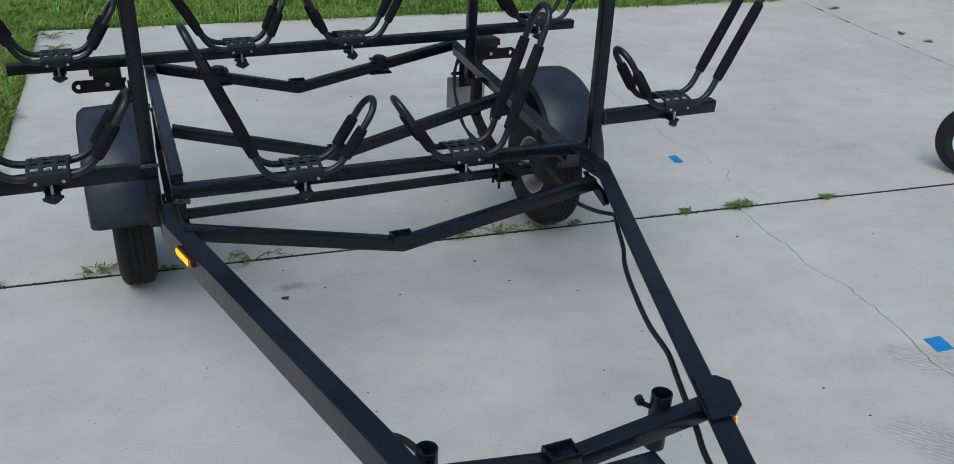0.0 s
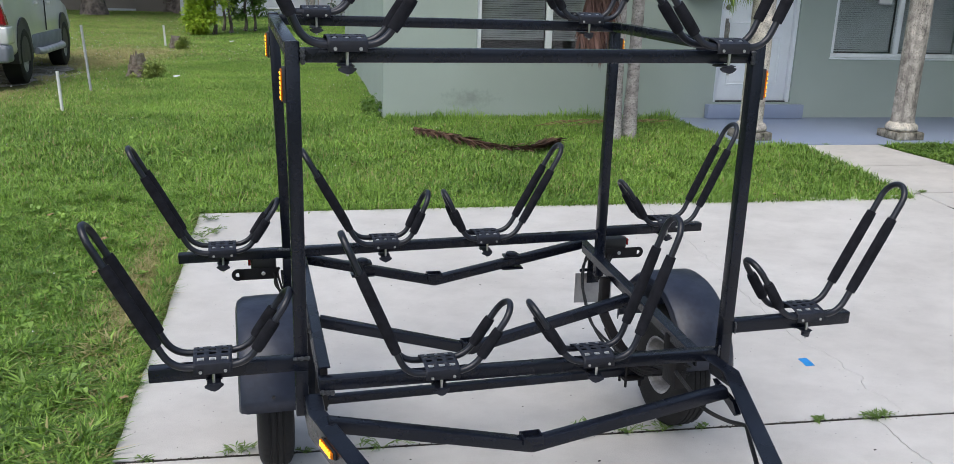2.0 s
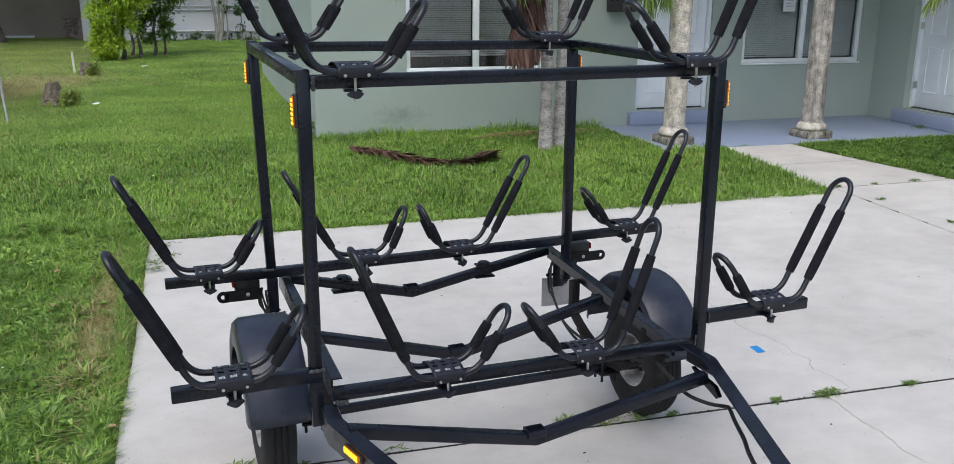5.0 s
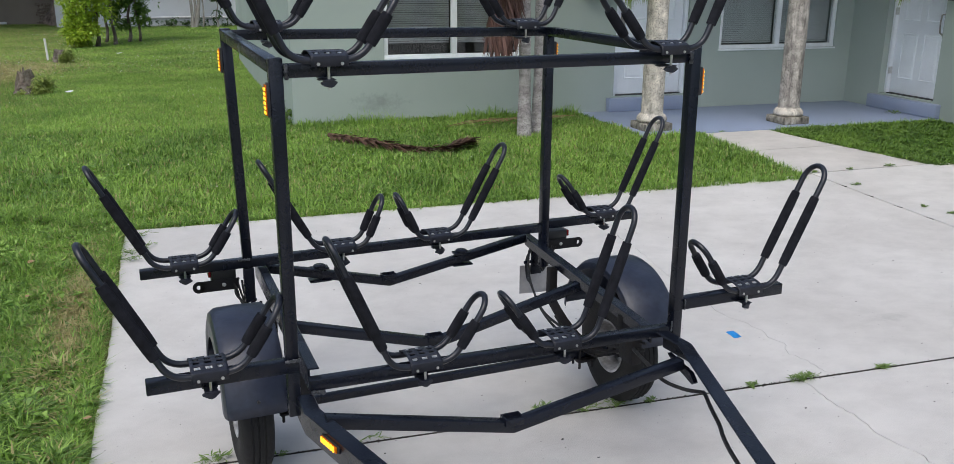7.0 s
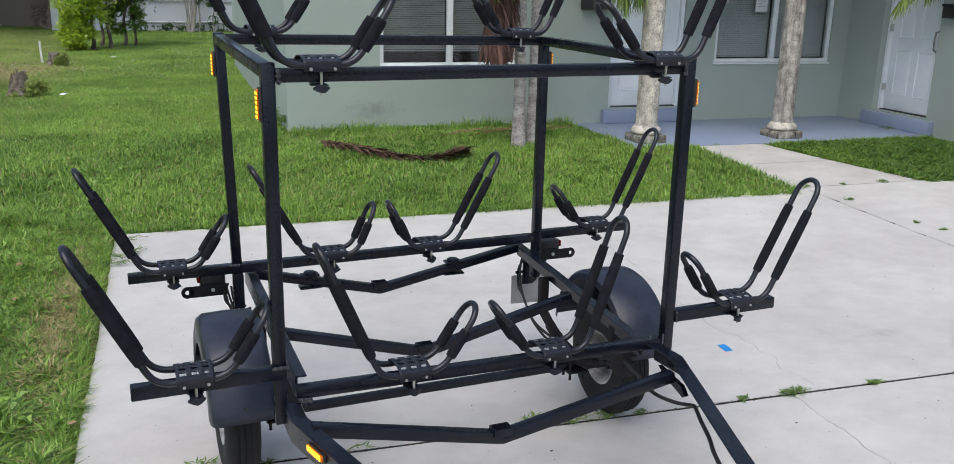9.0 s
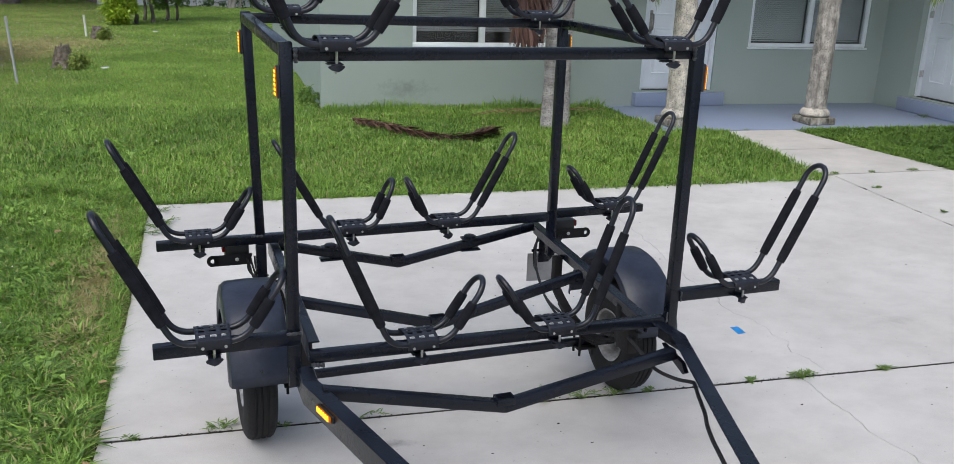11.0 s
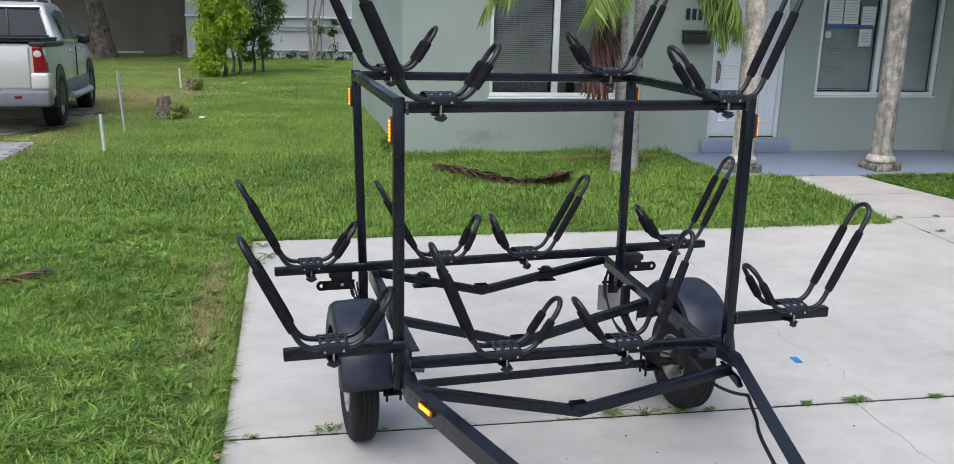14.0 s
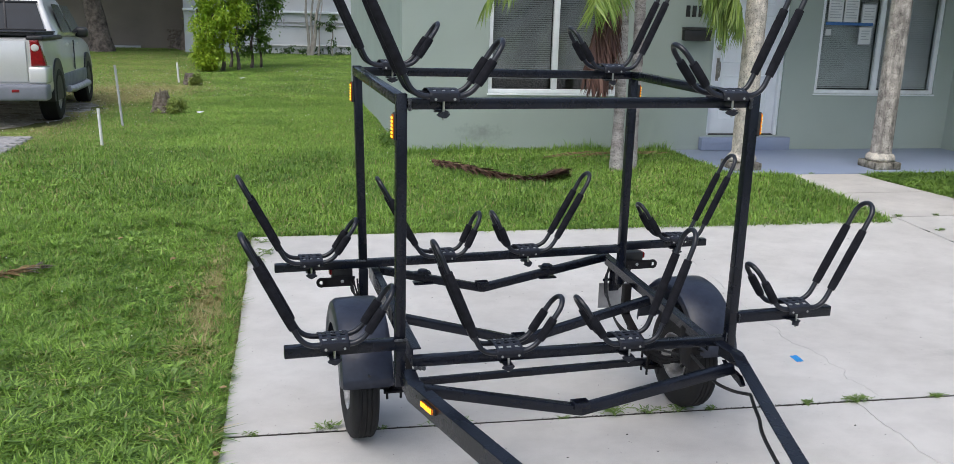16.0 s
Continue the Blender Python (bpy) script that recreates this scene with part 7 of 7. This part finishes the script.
box(bm, -0.80, 0.80, 0.12, 1.45, 1.132, 1.165, 0.012)
box(bm, -0.82, 0.82, 0.10, 1.44, 1.166, 1.185, 0.008)
part("bed_cover", bm, M_VINYL, truck, "black soft bed cover")
for s in (-1, 1):
    bm = bmesh.new()
    box(bm, *sorted((s * 0.70, s * 0.885)), 0.085, 1.50, 1.075, 1.135, 0.02, 3)
    part("bed_rail_cap", bm, M_VINYL, truck, "black plastic bed rail cap")
    bm = bmesh.new()
    box(bm, *sorted((s * 0.695, s * 0.90)), 0.062, 0.42, 0.54, 0.752, 0.03, 3)
    part("quarter_corner", bm, M_SILVER, truck, "silver corner panel below the tail light")
bm = bmesh.new()
box(bm, -0.69, 0.69, 0.078, 0.10, 0.56, 1.07, 0.015)
tg = part("tailgate", bm, M_SILVER, truck)
bm = bmesh.new()
box(bm, -0.12, 0.12, 0.066, 0.077, 0.93, 1.0, 0.006)
part("tailgate_handle", bm, M_BLACKMETAL, tg)
for s in (-1, 1):
    bm = bmesh.new()
    rings = []
    for y, k in ((0.20, 0.0), (0.085, 0.0), (0.066, 0.018)):
        rings.append([bm.verts.new((s * x, y, z)) for x, z in ((0.735 + k, 1.075 - k), (0.828 - k, 1.075 - k), (0.862 - k, 0.93), (0.890 - k, 0.765 + k), (0.735 + k, 0.755 + k))])
    for p, q in zip(rings, rings[1:]):
        for k in range(5):
            bm.faces.new((p[k], p[(k + 1) % 5], q[(k + 1) % 5], q[k]))
    bm.faces.new(rings[0])
    bm.faces.new(rings[-1])
    lamp = part("tail_light", bm, M_RED, truck, "red tail light with clear round lens")
    bm = bmesh.new()
    lathe(bm, [(0.045, 0.0), (0.04, 0.008), (0.02, 0.012)], (0, 0, 0), seg=20)
    bmesh.ops.rotate(bm, verts=bm.verts, matrix=Matrix.Rotation(radians(90), 3, "X"))
    bmesh.ops.translate(bm, verts=bm.verts, vec=(s * 0.79, 0.067, 0.985))
    part("reverse_lens", bm, M_CLEAR, lamp)
bm = bmesh.new()
box(bm, -0.90, 0.90, -0.02, 0.30, 0.33, 0.535, 0.04, 3)
bp = part("bumper", bm, M_GREYPLASTIC, truck, "blue-grey plastic rear bumper")
bm = bmesh.new()
box(bm, 0.52, 0.60, -0.028, -0.02, 0.44, 0.475, 0.003)
part("reflector", bm, M_RED, bp)
bm = bmesh.new()
box(bm, -0.16, 0.16, -0.026, -0.02, 0.36, 0.50, 0.003)
part("plate_holder", bm, M_BLACKMETAL, bp)
for s in (-1, 1):
    bm = bmesh.new()
    a, b = sorted((s * 0.84, s * 0.885))
    box(bm, a, b, 1.50, 3.66, 0.40, 0.60, 0.015)
    part("side_cladding", bm, M_GREYPLASTIC, truck, "grey lower side cladding")
    bm = bmesh.new()
    sweep(bm, [(s * 0.89, 1.65, 0.38), (s * 0.935, 1.8, 0.37), (s * 0.925, 3.4, 0.37), (s * 0.88, 3.55, 0.38)], 0.048, 10)
    part("side_step", bm, M_CONDUIT, truck, "silver side step tube")
    bm = bmesh.new()
    box(bm, *sorted((s * 0.80, s * 0.98)), 3.28, 3.42, 1.08, 1.24, 0.05, 3)
    part("mirror", bm, M_BLACKMETAL, truck, "black door mirror")
    bm = bmesh.new()
    sweep(bm, [(s * 0.52, 1.85, 1.675), (s * 0.53, 1.95, 1.73), (s * 0.53, 2.9, 1.735), (s * 0.52, 3.0, 1.68)], 0.018, 8)
    part("roof_rail", bm, M_CONDUIT, truck)
    for y in (1.0, 4.1):
        bm = bmesh.new()
        # solid black disc on the uncut body; its colour is the opening's shade
        arch = [(y + 0.445 * math.cos(a), 0.39 + 0.445 * math.sin(a)) for a in [radians(-14 + 208 * k / 24) for k in range(25)]]
        near, back = [bm.verts.new((s * (0.889 if y < 2 else 0.858), p, q)) for p, q in arch], [bm.verts.new((s * 0.60, p, q)) for p, q in arch]
        bm.faces.new(near)
        bm.faces.new(back[::-1])
        for k in range(25):
            bm.faces.new((near[k], near[(k + 1) % 25], back[(k + 1) % 25], back[k]))
        part("wheel_arch", bm, M_VINYL, truck, "solid black disc standing for the shaded wheel opening")
        bm = bmesh.new()
        lathe(bm, [(0.22, -0.10), (0.30, -0.115), (0.355, -0.09), (0.365, -0.05), (0.365, 0.05), (0.355, 0.09), (0.30, 0.115), (0.22, 0.10)], (s * (0.785 if y < 2 else 0.755), y, 0.365), axis="x", seg=40, close=True)
        tyre = part("tyre", bm, M_RUBBER, truck, "black road tyre")
        bm = bmesh.new()
        lathe(bm, [(0.22, s * 0.09), (0.215, s * 0.06), (0.15, s * 0.07), (0.06, s * 0.085), (0.0001, s * 0.085), (0.0001, -s * 0.05), (0.22, -s * 0.05)], (s * (0.785 if y < 2 else 0.755), y, 0.365), axis="x", seg=32)
        part("rim", bm, M_RIM, tyre, "grey alloy rim")
    for y in (2.58,):
        bm = bmesh.new()
        box(bm, *sorted((s * 0.862, s * 0.878)), y - 0.005, y + 0.005, 0.62, 1.05)
        part("door_gap", bm, M_DARK, truck)
    for y in (1.95, 2.85):
        bm = bmesh.new()
        box(bm, *sorted((s * 0.855, s * 0.89)), y, y + 0.16, 0.98, 1.02, 0.008)
        part("door_handle", bm, M_SILVER, truck)

# ---- block paving of the next drive ----
pv = thing("paver_drive", pose(-3.80, 11.40, 0), "grey concrete block paving of the next drive", "paving", kind="structure")
bm = bmesh.new()
box(bm, -0.098, 0.098, -0.049, 0.049, -0.05, 0.0, 0.006, 1)
paver_mesh = mesh_of("paver", bm, M_PAVER, False)
for j in range(24):
    for i in range(11):
        y = -0.06 - 0.102 * j
        ob = new("paver", paver_mesh)
        ob.parent = pv
        ob.location = (-0.11 - 0.2 * i - 0.1 * (j % 2), y, ground_height(11.4 + y) + 0.012)
